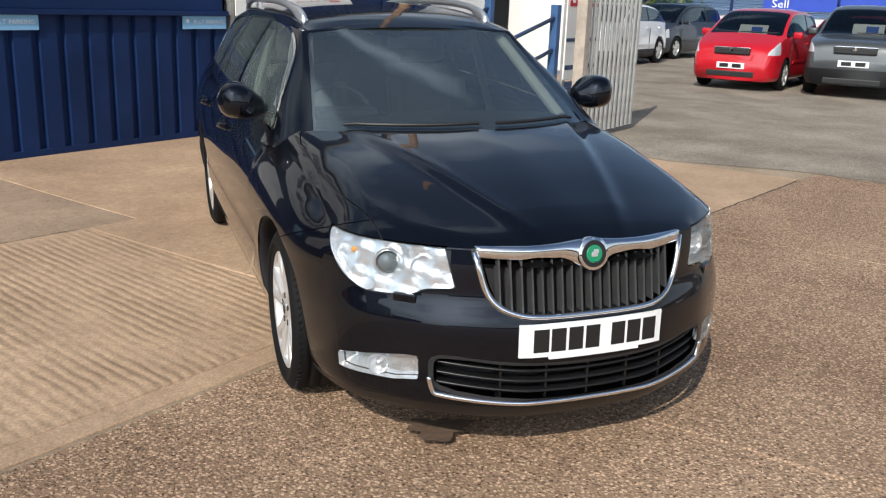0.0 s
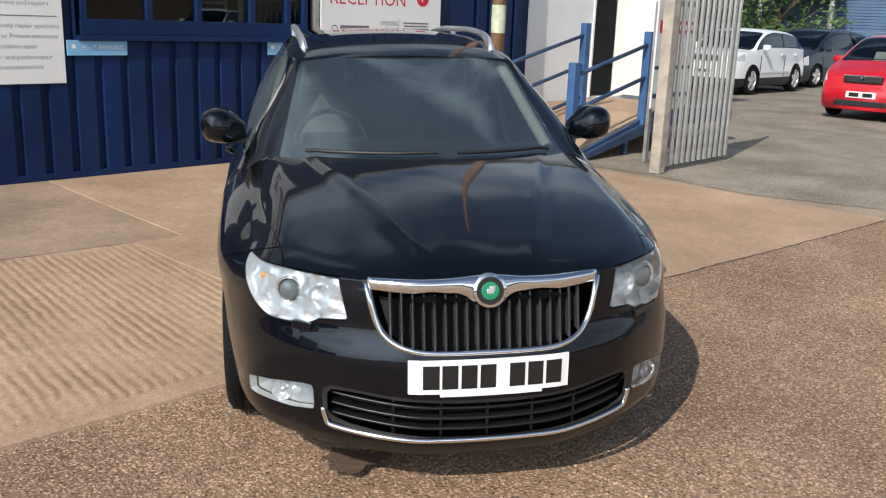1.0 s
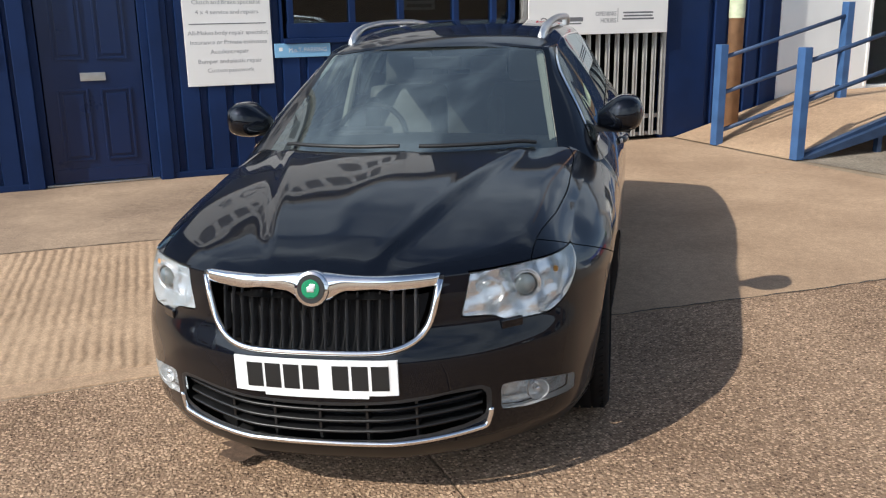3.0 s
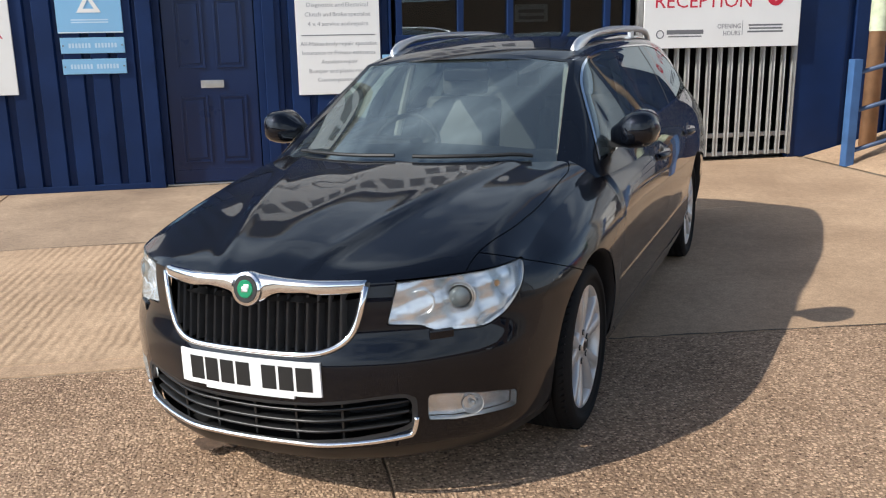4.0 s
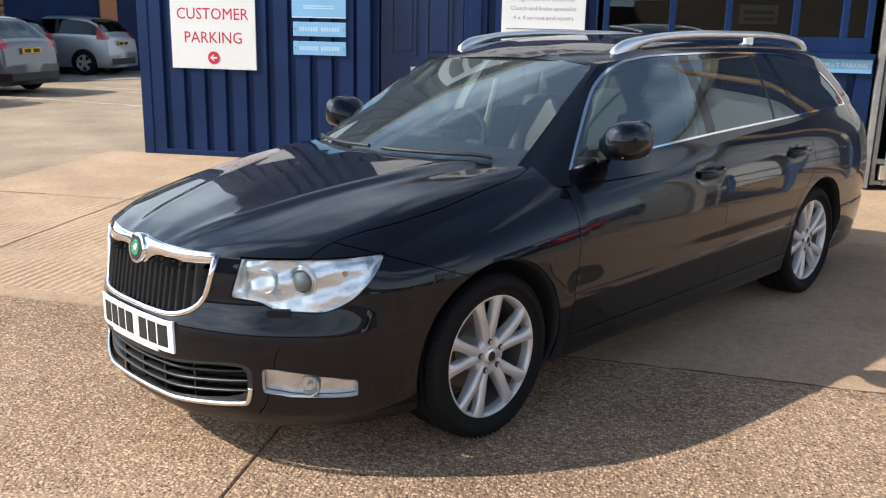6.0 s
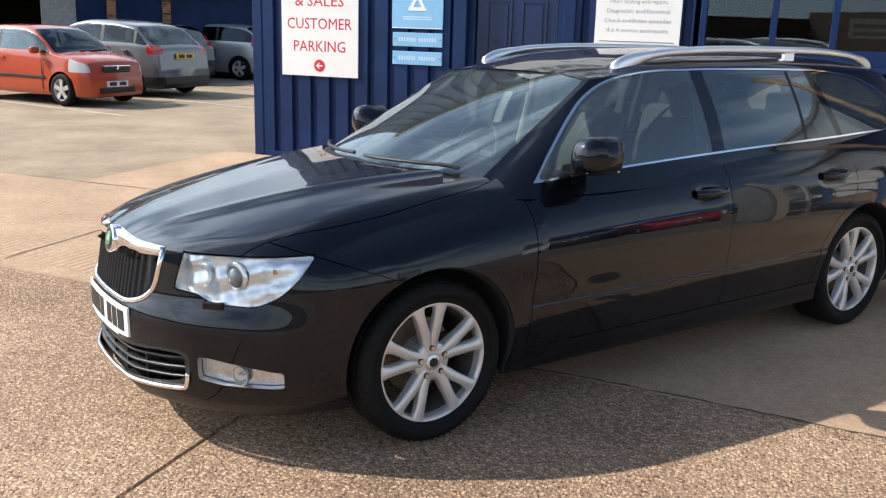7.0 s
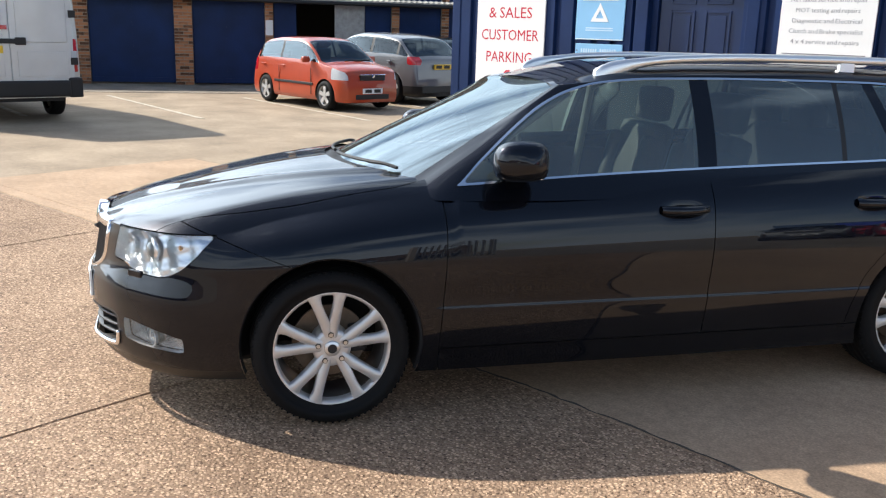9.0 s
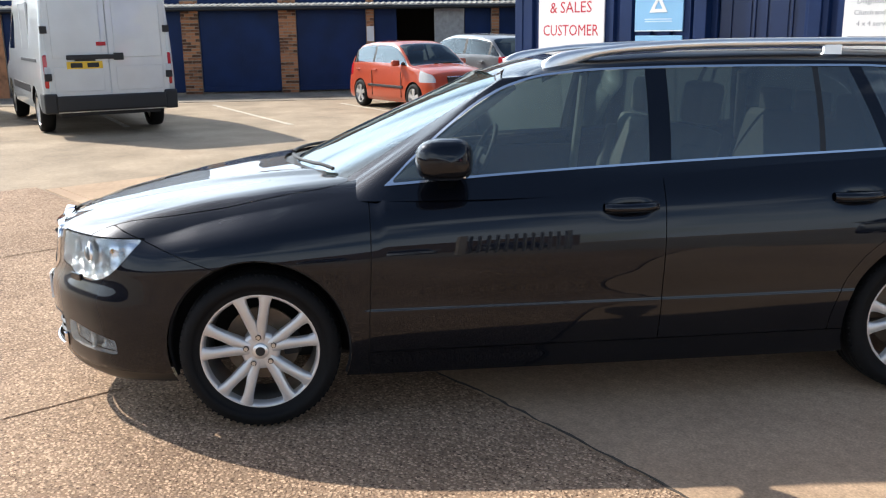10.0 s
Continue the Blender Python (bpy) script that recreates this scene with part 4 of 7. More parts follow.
def hood_top(s, q):
    """From the upper edge (q = 0) in to the middle line (q = 1)."""
    e = lower(s, np.ones_like(s))
    ym = np.clip(e[..., 1] * 1.0, -.93, .6)
    k = np.clip(s / 1.0, 0, 1)
    ym = -.915 + (np.clip(e[..., 1], -.93, .6) + .915) * (0.75 + .25 * k) + 0.02 * k
    w = q ** 1.35
    x, y = e[..., 0] * (1 - w), e[..., 1] * (1 - w) + ym * w
    r = 0.13
    d = np.hypot(x - e[..., 0], y - e[..., 1])
    drop = (hood_h(e[..., 0], e[..., 1]) - e[..., 2]) * np.clip(1 - d / r, 0, 1) ** 2
    return np.stack([x, y, hood_h(x, y) - drop], -1)


# the cabin: outline at each height
side_lo = curve([(.3, .735), (.5, .768), (1.0, .795), (1.6, .803), (2.5, .80), (3.2, .775), (3.6, .72), (3.9, .66)])
side_hi = curve([(.9, .535), (1.2, .578), (1.6, .598), (2.4, .600), (3.1, .575), (3.5, .53), (3.9, .5)])


def cabin_edge(a):
    """Height of the roof's edge at a: 0 to 1 over the windscreen, 1 to 2 along the side, 2 to 3 over the tail."""
    return np.interp(a, [0, .5, 1.0, 1.10, 1.25, 1.5, 1.8, 1.93, 2.0, 2.5, 3.0], [1.392, 1.384, 1.352, 1.376, 1.398, 1.405, 1.385, 1.36, 1.34, 1.36, 1.37])


def cabin(a, v):
    z = 0.90 + (cabin_edge(a) - 0.90) * v
    lam = (z - .985) / .37
    yw, yc, xc = .13 + .87 * lam, .42 + .60 * lam, .66 - .118 * lam
    yw -= 0.03 * (1 - (2 * lam - 1) ** 2)
    yr, yk = 3.90 - .42 * np.maximum(lam, 0) ** 1.2, 3.66 - .36 * np.maximum(lam, 0)
    f = np.clip(a, 0, 1)
    x1, y1 = xc * f, yw + (yc - yw) * f ** 2.3
    g = np.clip(a - 1, 0, 1)
    y2 = yc + (yk - yc) * g
    lo, hi = side_lo(y2), side_hi(y2)
    x2 = lo + (hi - lo) * lam + 0.018 * (1 - (2 * np.clip(lam, 0, 1) - 1) ** 2)
    # the screen pillar turns from the windscreen's edge to the side
    pw = np.exp(-(g / 0.018))
    x2 = x2 * (1 - pw) + np.minimum(x2, xc) * pw
    h = np.clip(a - 2, 0, 1)
    lo, hi = side_lo(yk), side_hi(yk)
    xk = lo + (hi - lo) * lam
    x3, y3 = xk * (1 - h), yk + (yr - yk) * (1 - (1 - h) ** 2.4)
    x = np.where(a <= 1, x1, np.where(a <= 2, x2, x3))
    y = np.where(a <= 1, y1, np.where(a <= 2, y2, y3))
    return np.stack([x, y, z], -1)


roof_c = curve([(.9, 1.33), (1.087, 1.394), (1.2, 1.424), (1.4, 1.457), (1.7, 1.476), (2.2, 1.482), (2.8, 1.466), (3.3, 1.42), (3.6, 1.375)])


def roof_top(a, q):
    e = cabin(a, np.ones_like(a))
    ym = np.clip(e[..., 1], 1.0, 3.4)
    w = q ** 1.3
    x, y = e[..., 0] * (1 - w), e[..., 1] * (1 - w) + ym * w
    h = roof_c(y) - 0.045 * (np.abs(x) / .6) ** 2.2
    he = roof_c(e[..., 1]) - 0.045 * (e[..., 0] / .6) ** 2.2
    d = np.hypot(x - e[..., 0], y - e[..., 1])
    h = h - (he - e[..., 2]) * np.clip(1 - d / 0.12, 0, 1) ** 2
    return np.stack([x, y, h], -1)


class Skin:
    """Polygons that carry position, normal and two surface coordinates, to be cut into panels."""
    def __init__(self):
        self.polys = []

    def add_grids(self, grids):
        """grids: (points, s, v, flip). Normals are shared where the grids meet."""
        acc = {}
        def key(p):
            return (round(p[0] * 2000), round(p[1] * 2000), round(p[2] * 2000))
        todo = []
        for P, S, V, flip in grids:
            n, m = P.shape[:2]
            for i in range(n - 1):
                for j in range(m - 1):
                    ids = [(i, j), (i + 1, j), (i + 1, j + 1), (i, j + 1)]
                    if flip:
                        ids.reverse()
                    pts = [P[a] for a in ids]
                    nn = np.cross(pts[2] - pts[0], pts[3] - pts[1])
                    if np.dot(nn, nn) < 1e-14:
                        continue
                    for p in pts:
                        k = key(p)
                        acc[k] = acc.get(k, 0) + nn
                    todo.append((pts, [S[a] for a in ids], [V[a] for a in ids]))
        for k in acc:
            if k[0] == 0:
                acc[k] = acc[k] * np.array((0, 1, 1))
        for pts, ss, vv in todo:
            poly = []
            for p, s, v in zip(pts, ss, vv):
                nn = acc[key(p)]
                poly.append((*p, *(nn / (np.linalg.norm(nn) + 1e-12)), s, v))
            self.polys.append(np.array(poly))
        return self


def split(polys, f):
    """Cuts polygons along f = 0; f takes the x, y, z, s of points. Returns the parts where f > 0 and f < 0."""
    pos, neg = [], []
    for p in polys:
        d = f(p[:, 0], p[:, 1], p[:, 2], p[:, 6])
        if (d >= 0).all():
            pos.append(p)
            continue
        if (d <= 0).all():
            neg.append(p)
            continue
        a, b = [], []
        n = len(p)
        for i in range(n):
            j = (i + 1) % n
            if d[i] >= 0:
                a.append(p[i])
            if d[i] <= 0:
                b.append(p[i])
            if d[i] * d[j] < 0:
                c = p[i] + (p[j] - p[i]) * (d[i] / (d[i] - d[j]))
                a.append(c)
                b.append(c)
        if len(a) > 2:
            pos.append(np.array(a))
        if len(b) > 2:
            neg.append(np.array(b))
    return pos, neg


SEAL = []


def cut(polys, f, gap=0.004):
    """Like split, with a narrow shut line between; what lies in it goes into the dark seal."""
    a, rest = split(polys, lambda x, y, z, s: f(x, y, z, s) - gap / 2)
    mid, b = split(rest, lambda x, y, z, s: f(x, y, z, s) + gap / 2)
    SEAL.extend(mid)
    return a, b


def mirrored(polys):
    out = []
    for p in polys:
        q = p[::-1].copy()
        q[:, 0] *= -1
        q[:, 3] *= -1
        out.append(q)
    return out


def skin_ob(name, polys, material, parent, label="", push=0.0):
    """Panels keep the normals of the whole skin, so that reflections run on across the joints."""
    ids, co, no, faces = {}, [], [], []
    for p in polys:
        f = []
        for v in p:
            pt = v[:3] + v[3:6] * push
            k = (round(pt[0] * 5000), round(pt[1] * 5000), round(pt[2] * 5000))
            if k not in ids:
                ids[k] = len(co)
                co.append(pt)
                no.append(v[3:6] / (np.linalg.norm(v[3:6]) + 1e-9))
            if not f or (ids[k] != f[-1] and ids[k] != f[0]):
                f.append(ids[k])
        if len(f) > 2:
            faces.append(f)
    me = bpy.data.meshes.new(name)
    me.from_pydata([tuple(c) for c in co], [], faces)
    me.materials.append(material)
    me.polygons.foreach_set("use_smooth", [True] * len(me.polygons))
    me.update()
    me.normals_split_custom_set_from_vertices([tuple(n) for n in no])
    ob = new(name, me)
    ob.parent = parent
    if label:
        ob["label"] = label
    return ob


def grid_of(fn, a, b):
    A, B = np.meshgrid(np.array(a), np.array(b), indexing="ij")
    return fn(A, B), A, B


s_all = np.concatenate([np.linspace(0, 1.1, 74), np.linspace(1.1, S_HOOD, 42)[1:], np.linspace(S_HOOD, S_END - 1.3, 160)[1:], np.linspace(S_END - 1.3, S_END, 30)[1:]])
s_hood = s_all[s_all <= S_HOOD + 1e-9]
P1, S1, V1 = grid_of(lower, s_all, np.concatenate([np.linspace(0, .36, 20), np.linspace(.36, .44, 13)[1:], np.linspace(.44, .6, 11)[1:], np.linspace(.6, 1, 30)[1:]]))
P2, S2, V2 = grid_of(hood_top, s_hood, np.linspace(0, 1, 54))
a_all = np.concatenate([np.linspace(0, 1, 34), 1 + np.linspace(0, 1, 110)[1:] ** 1.25, np.linspace(2, 3, 20)[1:]])
P3, S3, V3 = grid_of(cabin, a_all, np.linspace(0, 1, 34))
P4, S4, V4 = grid_of(roof_top, a_all, np.linspace(0, 1, 24))
base_skin = Skin().add_grids([(P1, S1, V1, False), (P2, S2, V2, False)]).polys
cab_skin = Skin().add_grids([(P3, S3, V3, False), (P4, S4, V4, False)]).polys

car = empty("estate_car", pose(0.022, 0, -0.0175, 0, -1.3, 0), "glossy black estate car with chrome trim, parked on the yard", "car")

# wheel arches
ARCH = 0.362
for yc in (0.0, 2.761):
    _, base_skin = split(base_skin, lambda x, y, z, s: np.where(x > .5, ARCH - np.hypot(y - yc, z - .335), -1.0))
# front openings
grille_f = lambda x, y, z, s: np.where((y < -.5) & (z < .768), 1 - (np.abs(x) / (.388 - .20 * np.clip(.755 - z, 0, .22))) ** 5 - (np.clip(.755 - z, 0, 1) / .218) ** 5, -1.0)
lamp_lo = curve([(.46, .634), (.56, .624), (.60, .606), (.66, .597), (.76, .594), (.84, .618), (.92, .678), (.97, .735), (1.0, .772)])
lamp_f = lambda x, y, z, s: np.minimum(np.minimum(s - .456 - .30 * (z - .634), 1.0 - s) * 1.0, np.minimum(z - lamp_lo(s), .7655 + .004 * s - z))
fog_f = lambda x, y, z, s: np.minimum(1 - (np.abs(s - .722) / .156) ** 12 - (np.abs(z - (.361 - .10 * (s - .59))) / (.046 - .06 * np.clip(s - .66, 0, .2))) ** 8, 1.0)
low_f = lambda x, y, z, s: np.where((y < -.4), 1 - (np.abs(s) / .535) ** 7 - (np.abs(z - .322 - .035 * np.minimum(s / .5, 1) ** 2) / .073) ** 6, -1.0)
grille_p, base_skin = split(base_skin, grille_f)
lamp_p, base_skin = cut(base_skin, lamp_f, 0.005)
fog_p, base_skin = cut(base_skin, fog_f, 0.03)
low_p, base_skin = split(base_skin, low_f)
# hood
hood_line = curve([(-.95, .62), (-.615, .632), (-.3, .685), (0, .708), (.25, .708), (.36, .69), (.45, .66)])
hood_f = lambda x, y, z, s: np.where((s < S_HOOD) & (z > .70) & (y < .6), np.minimum(hood_line(y) - np.abs(x), .37 - .29 * (1 - np.clip(np.abs(x) / .66, 0, 1) ** 2.2) - y), -1.0)
top_p, low_skin = split(base_skin, lambda x, y, z, s: np.where(s < .99, z - (.767 + .004 * s), np.where(y < .6, z - .775, -1.0)))
hood_p, wing_top = cut(top_p, hood_f)
cowl_p, wing_top = split(wing_top, lambda x, y, z, s: np.where(y > -.2, hood_line(y) - np.abs(x), -1))
base_skin = low_skin + wing_top
# bumper, wings, doors
bump_f = lambda x, y, z, s: np.where(y < -.1, np.minimum(.765 - .36 * (y + .44) - z, -.2 - y + .6 * np.clip(z - .335, 0, 1)), -1.0)
bumper_p, base_skin = cut(base_skin, bump_f)
wing_p, base_skin = cut(base_skin, lambda x, y, z, s: .44 - .010 * np.sin(z * 6) - y)
tail_p, base_skin = split(base_skin, lambda x, y, z, s: y - 3.2)
rear_edge = curve([(.15, 2.33), (.335, 2.335), (.5, 2.38), (.62, 2.46), (.72, 2.58), (.80, 2.64), (1.2, 2.60)])
sill_p, base_skin = cut(base_skin, lambda x, y, z, s: .302 + .003 * y - z)
door1_p, base_skin = cut(base_skin, lambda x, y, z, s: 1.618 + .03 * (z - .75) - y)
door2_p, quarter_p = cut(base_skin, lambda x, y, z, s: rear_edge(z) - y)

both = lambda p: p + mirrored(p)
hood_ob = skin_ob("bonnet", both(hood_p), M_PAINT, car)
# the bumper's foot is coloured black, standing in for deep shade near the ground
lip_p, bumper_p = split(bumper_p, lambda x, y, z, s: .243 - .01 * np.minimum(s, 1) - z)
skin_ob("front_bumper", both(bumper_p), M_PAINT, car)
skin_ob("shaded_lip", both(lip_p), M_GRILLE, car, "foot of the bumper, satin black for the deep shade there")
skin_ob("tail_panel", both(tail_p), M_PAINT, car)
skin_ob("scuttle", both(cowl_p), M_PLASTIC, car, "black plastic scuttle", push=-0.012)
sides = []
for sgn, f in ((1, lambda p: p), (-1, mirrored)):
    skin_ob("front_wing", f(wing_p), M_PAINT, car)
    d1 = skin_ob("front_door", f(door1_p), M_PAINT, car)
    d2 = skin_ob("rear_door", f(door2_p), M_PAINT, car)
    skin_ob("rear_quarter", f(quarter_p), M_PAINT, car)
    skin_ob("sill", f(sill_p), M_PAINT, car)
    sides.append((sgn, d1, d2))

# cabin: windscreen, side windows, pillars, roof
screen_f = lambda x, y, z, s: np.where(z > 1.36, np.where(s < 1, 1, -1), 1) * np.minimum(np.minimum(.955 - s, 0.8), cabin_edge(s) - .012 - z)
screen_p, cab = cut(cab_skin, lambda x, y, z, s: np.where(s <= 1.0, screen_f(x, y, z, s), -0.1), 0.003)
dlo_top = curve([(.40, .90), (.505, .950), (.62, 1.05), (.80, 1.19), (.93, 1.276), (1.05, 1.332), (1.2, 1.368), (1.45, 1.387), (1.8, 1.392), (2.5, 1.385), (2.9, 1.355), (3.1, 1.30), (3.25, 1.21), (3.36, 1.10), (3.40, 1.06)])
dlo_f = lambda x, y, z, s: np.where((s > 1.0) & (s < 2.0), np.minimum(dlo_top(y) - z, z - belt(y) - .012), -0.1)
dlo_p, cab = split(cab, dlo_f)
roof_p, cab = split(cab, lambda x, y, z, s: z - cabin_edge(s) + .004)
skin_ob("roof", both(roof_p), M_PAINT, car)
ws = skin_ob("windscreen", both(screen_p), M_SCREEN, car, "tinted laminated windscreen")
ws.visible_shadow = False
rear_glass_p, cab = cut(cab, lambda x, y, z, s: np.where(s > 2.15, np.minimum(z - 1.06, 1.33 - z), -.1))
rg = skin_ob("rear_window", both(rear_glass_p), M_PRIVACY, car)
rg.visible_shadow = False
skin_ob("window_frame", both(cab), M_PAINT, car)
trim_w = 0.0085
inner_p, trim_p = split(dlo_p, lambda x, y, z, s: np.minimum((dlo_top(y) - z) * np.where(y < 1.1, .85, np.where(y > 3.0, .5, 1.0)), z - belt(y) - .012) - trim_w)
glass_parts = []
g1, rest = split(inner_p, lambda x, y, z, s: 1.575 + .10 * (z - 1.0) - y)
post1, rest = split(rest, lambda x, y, z, s: 1.665 + .10 * (z - 1.0) - y)
g2, rest = split(rest, lambda x, y, z, s: 2.30 + .12 * (z - 1.05) - y)
post2, rest = split(rest, lambda x, y, z, s: 2.325 + .12 * (z - 1.05) - y)
g3, rest = split(rest, lambda x, y, z, s: 2.58 - .25 * (z - 1.05) - y)
post3, g4 = split(rest, lambda x, y, z, s: 2.64 - .25 * (z - 1.05) - y)
for (sgn, d1, d2), f in zip(sides, (lambda p: p, mirrored)):
    skin_ob("window_trim", f(trim_p), M_CHROME, car, "bright chrome window surround", push=0.004)
    skin_ob("door_post", f(post1), M_PAINT, car)
    skin_ob("window_divider", f(post2), M_PLASTIC, car)
    skin_ob("door_post", f(post3), M_PAINT, car)
    for nm, gp, gm in (("front_window", g1, M_SIDEGLASS), ("rear_window_glass", g2, M_PRIVACY), ("rear_window_glass", g3, M_PRIVACY), ("quarter_window", g4, M_PRIVACY)):
        go = skin_ob(nm, f(gp), gm, car, "tinted side glass")
        go.visible_shadow = False
skin_ob("panel_gap", both(SEAL), M_PLASTIC, car, push=-0.008)["kind"] = "stuff"

# liners and floor, so that nothing shines through the shell
part("underbody", box(-.55, .55, -.70, 3.7, .19, .27, .02), M_PLASTIC, car)
part("underbody", box(-.83, .83, .36, 2.40, .20, .27, .02), M_PLASTIC, car)
# unseen tray added to block sun that leaks in through the lower grille
tray = [(float(x - nx * .03), float(y - ny * .03)) for x, y, nx, ny in (plan_at(np.array(s)) for s in np.linspace(0, 1.0, 24))]
part("blocking_tray", extrude_poly(tray + [(.60, -.36), (-.60, -.36)] + [(-a, b) for a, b in tray[:0:-1]], .205, .225), M_PLASTIC, car)
part("engine_bay", box(-.52, .52, -.62, .30, .27, .70, .03), M_DARK, car)


def arch_liner(sx, yc):
    bm = bmesh.new()
    n = 26
    rows = []
    for i in range(n + 1):
        a = radians(-20 + 220 * i / n)
        lip = float(np.interp(yc + ARCH * math.cos(a), PLAN[:, 1], PLAN[:, 0])) - float(side_in(max(.335 + ARCH * math.sin(a), .2))) - .004
        rows.append([bm.verts.new((sx * x, yc + r * math.cos(a), .335 + r * math.sin(a))) for x, r in ((lip, ARCH - .001), (lip - .018, ARCH - .010), (lip - .04, ARCH + .0), (.56, ARCH + .01))])
    for i in range(n):
        for j in range(3):
            bm.faces.new((rows[i][j], rows[i + 1][j], rows[i + 1][j + 1], rows[i][j + 1]))
    c = bm.verts.new((sx * .56, yc, .335))
    for i in range(n):
        bm.faces.new((rows[i][3], rows[i + 1][3], c))
    return bm


for sx in (1, -1):
    for yc in (0.0, 2.761):
        part("arch_liner", arch_liner(sx, yc), M_DARK, car, smooth=True)


# wheels
def revolve(profile, n=48, axis_x=True):
    """A turned part round the x axis from (x, r) pairs."""
    bm = bmesh.new()
    rows = []
    for i in range(n):
        a = 2 * math.pi * i / n
        rows.append([bm.verts.new((x, r * math.cos(a), r * math.sin(a))) for x, r in profile])
    for i in range(n):
        for j in range(len(profile) - 1):
            bm.faces.new((rows[i][j], rows[i][j + 1], rows[(i + 1) % n][j + 1], rows[(i + 1) % n][j]))
    bmesh.ops.recalc_face_normals(bm, faces=bm.faces)
    return bm


def spoke(a, lean):
    """One arm of a pair: from the hub out to the rim, rounded across."""
    bm = bmesh.new()
    rows = []
    for r, off, w, x0, th in ((.040, .008, .018, .010, .034), (.072, .013, .0195, .012, .040), (.095, .0175, .021, .014, .040), (.120, .0235, .0215, .018, .038), (.155, .0345, .0205, .021, .034), (.19, .0450, .0215, .023, .030), (.212, .052, .0265, .023, .028), (.229, .058, .042, .020, .024)):
        sec = []
        for k, h in ((-1, -th), (-1, -.007), (-.80, -.001), (0, .001), (.80, -.001), (1, -.007), (1, -th)):
            sec.append(bm.verts.new((x0 + h, lean * off + k * w, r)))
        rows.append(sec)
    for i in range(7):
        for j in range(6):
            bm.faces.new((rows[i][j], rows[i][j + 1], rows[i + 1][j + 1], rows[i + 1][j]))
    bmesh.ops.recalc_face_normals(bm, faces=bm.faces)
    bm.transform(Matrix.Rotation(a, 4, "X"))
    return bm


def wheel(m, parent):
    w = new("wheel")
    w.parent = parent
    w.matrix_local = m
    tyre = part("tyre", revolve([(-.10, .225), (-.112, .25), (-.115, .285), (-.098, .310), (-.07, .317), (-.05, .318), (-.048, .312), (-.042, .312), (-.04, .318), (-.002, .319), (0, .312), (.006, .312), (.008, .319),
                                 (.045, .318), (.047, .312), (.053, .312), (.055, .318), (.075, .316), (.10, .307), (.113, .285), (.113, .262), (.108, .262), (.106, .245), (.097, .232)], 64), M_RUBBER, w, smooth=True)
    bm = bmesh.new()
    for i in range(72):
        a = 2 * math.pi * i / 72
        for x in (-1, 1):
            b2 = box(-.020, .020, -.0028, .0028, .303, .3150, bm=None)
            b2.transform(Matrix.Rotation(a + x * .02, 4, "X") @ Matrix.Translation((x * .078, 0, 0)) @ Matrix.Rotation(x * .5, 4, "Z"))
            tmp = bpy.data.meshes.new("t")
            b2.to_mesh(tmp)
            b2.free()
            bm.from_mesh(tmp)
            bpy.data.meshes.remove(tmp)
    part("tread", bm, M_RUBBER, w)["kind"] = "stuff"
    part("rim", revolve([(.055, .217), (.083, .219), (.095, .224), (.099, .232), (.095, .239), (.08, .237)], 64), M_ALLOY, w, "silver alloy rim", smooth=True)
    part("rim_barrel", revolve([(-.10, .222), (-.09, .205), (.03, .212), (.056, .2175)], 64), M_BARREL, w, "rim barrel, darkened for the shade behind the spokes", smooth=True)
    part("brake_disc", revolve([(-.02, .06), (-.02, .15), (-.035, .15), (-.035, .06)], 40), M_DISC, w)
    part("brake_caliper", box(-.06, .0, .08, .15, -.06, .06, .012), M_PLASTIC, w)
    part("hub", revolve([(-.03, .078), (.07, .078), (.082, .074), (.085, .06), (.086, .036), (.086, .030)], 40), M_ALLOY, w, smooth=True)
    part("centre_cap", revolve([(.080, .033), (.090, .032), (.093, .028), (.094, .0)], 32), M_SILVER, w, smooth=True)
    part("cap_badge", revolve([(.0935, .019), (.0955, .018), (.0955, .0)], 24), M_PLASTIC, w, "dark round cap badge")
    for i in range(5):
        a = 2 * math.pi * i / 5
        for lean in (-1, 1):
            bm = spoke(a, lean)
            bm.transform(Matrix.Translation((.076, 0, 0)))
            part("spoke", bm, M_ALLOY, w, smooth=True)
        bm = tube((.07, 0, .057), (.092, 0, .057), .0120, 6)
        bm.transform(Matrix.Rotation(a, 4, "X"))
        part("bolt_recess", bm, M_PLASTIC, w)
        bm = tube((.086, 0, .057), (.0955, 0, .057), .0085, 6)
        bm.transform(Matrix.Rotation(a, 4, "X"))
        part("wheel_bolt", bm, M_STEEL, w)
    return w


for sx in (1, -1):
    for yc in (0.0, 2.761):
        wheel(Matrix.Translation((sx * .75, yc, .319)) @ (Matrix.Rotation(math.pi, 4, "Z") if sx < 0 else Matrix.Identity(4)) @ Matrix.Rotation(.09 + .5 * yc, 4, "X"), car)


# nose: grille, badge, plate, lower grille, lamps
def front_y(x, z=.65):
    return float(np.interp(abs(x), PLAN[:200, 0], PLAN[:200, 1])) + float(front_in(z))


def ring_band(fo, fi, polys, name, material, push, label=""):
    """The band of a surface between two outlines."""
    inner, band = split(polys, fi)
    ob = skin_ob(name, both(band), material, car, label, push=push)
    return inner, ob


grille_in = lambda x, y, z, s: np.where(y < -.5, 1 - (np.abs(x) / (.366 - .20 * np.clip(.755 - z, 0, .22))) ** 5 - (np.clip(.755 - z, 0, 1) / .200) ** 5, -1.0)
inner, _ = ring_band(grille_f, grille_in, grille_p, "grille_rim", M_PLASTIC, 0.0)


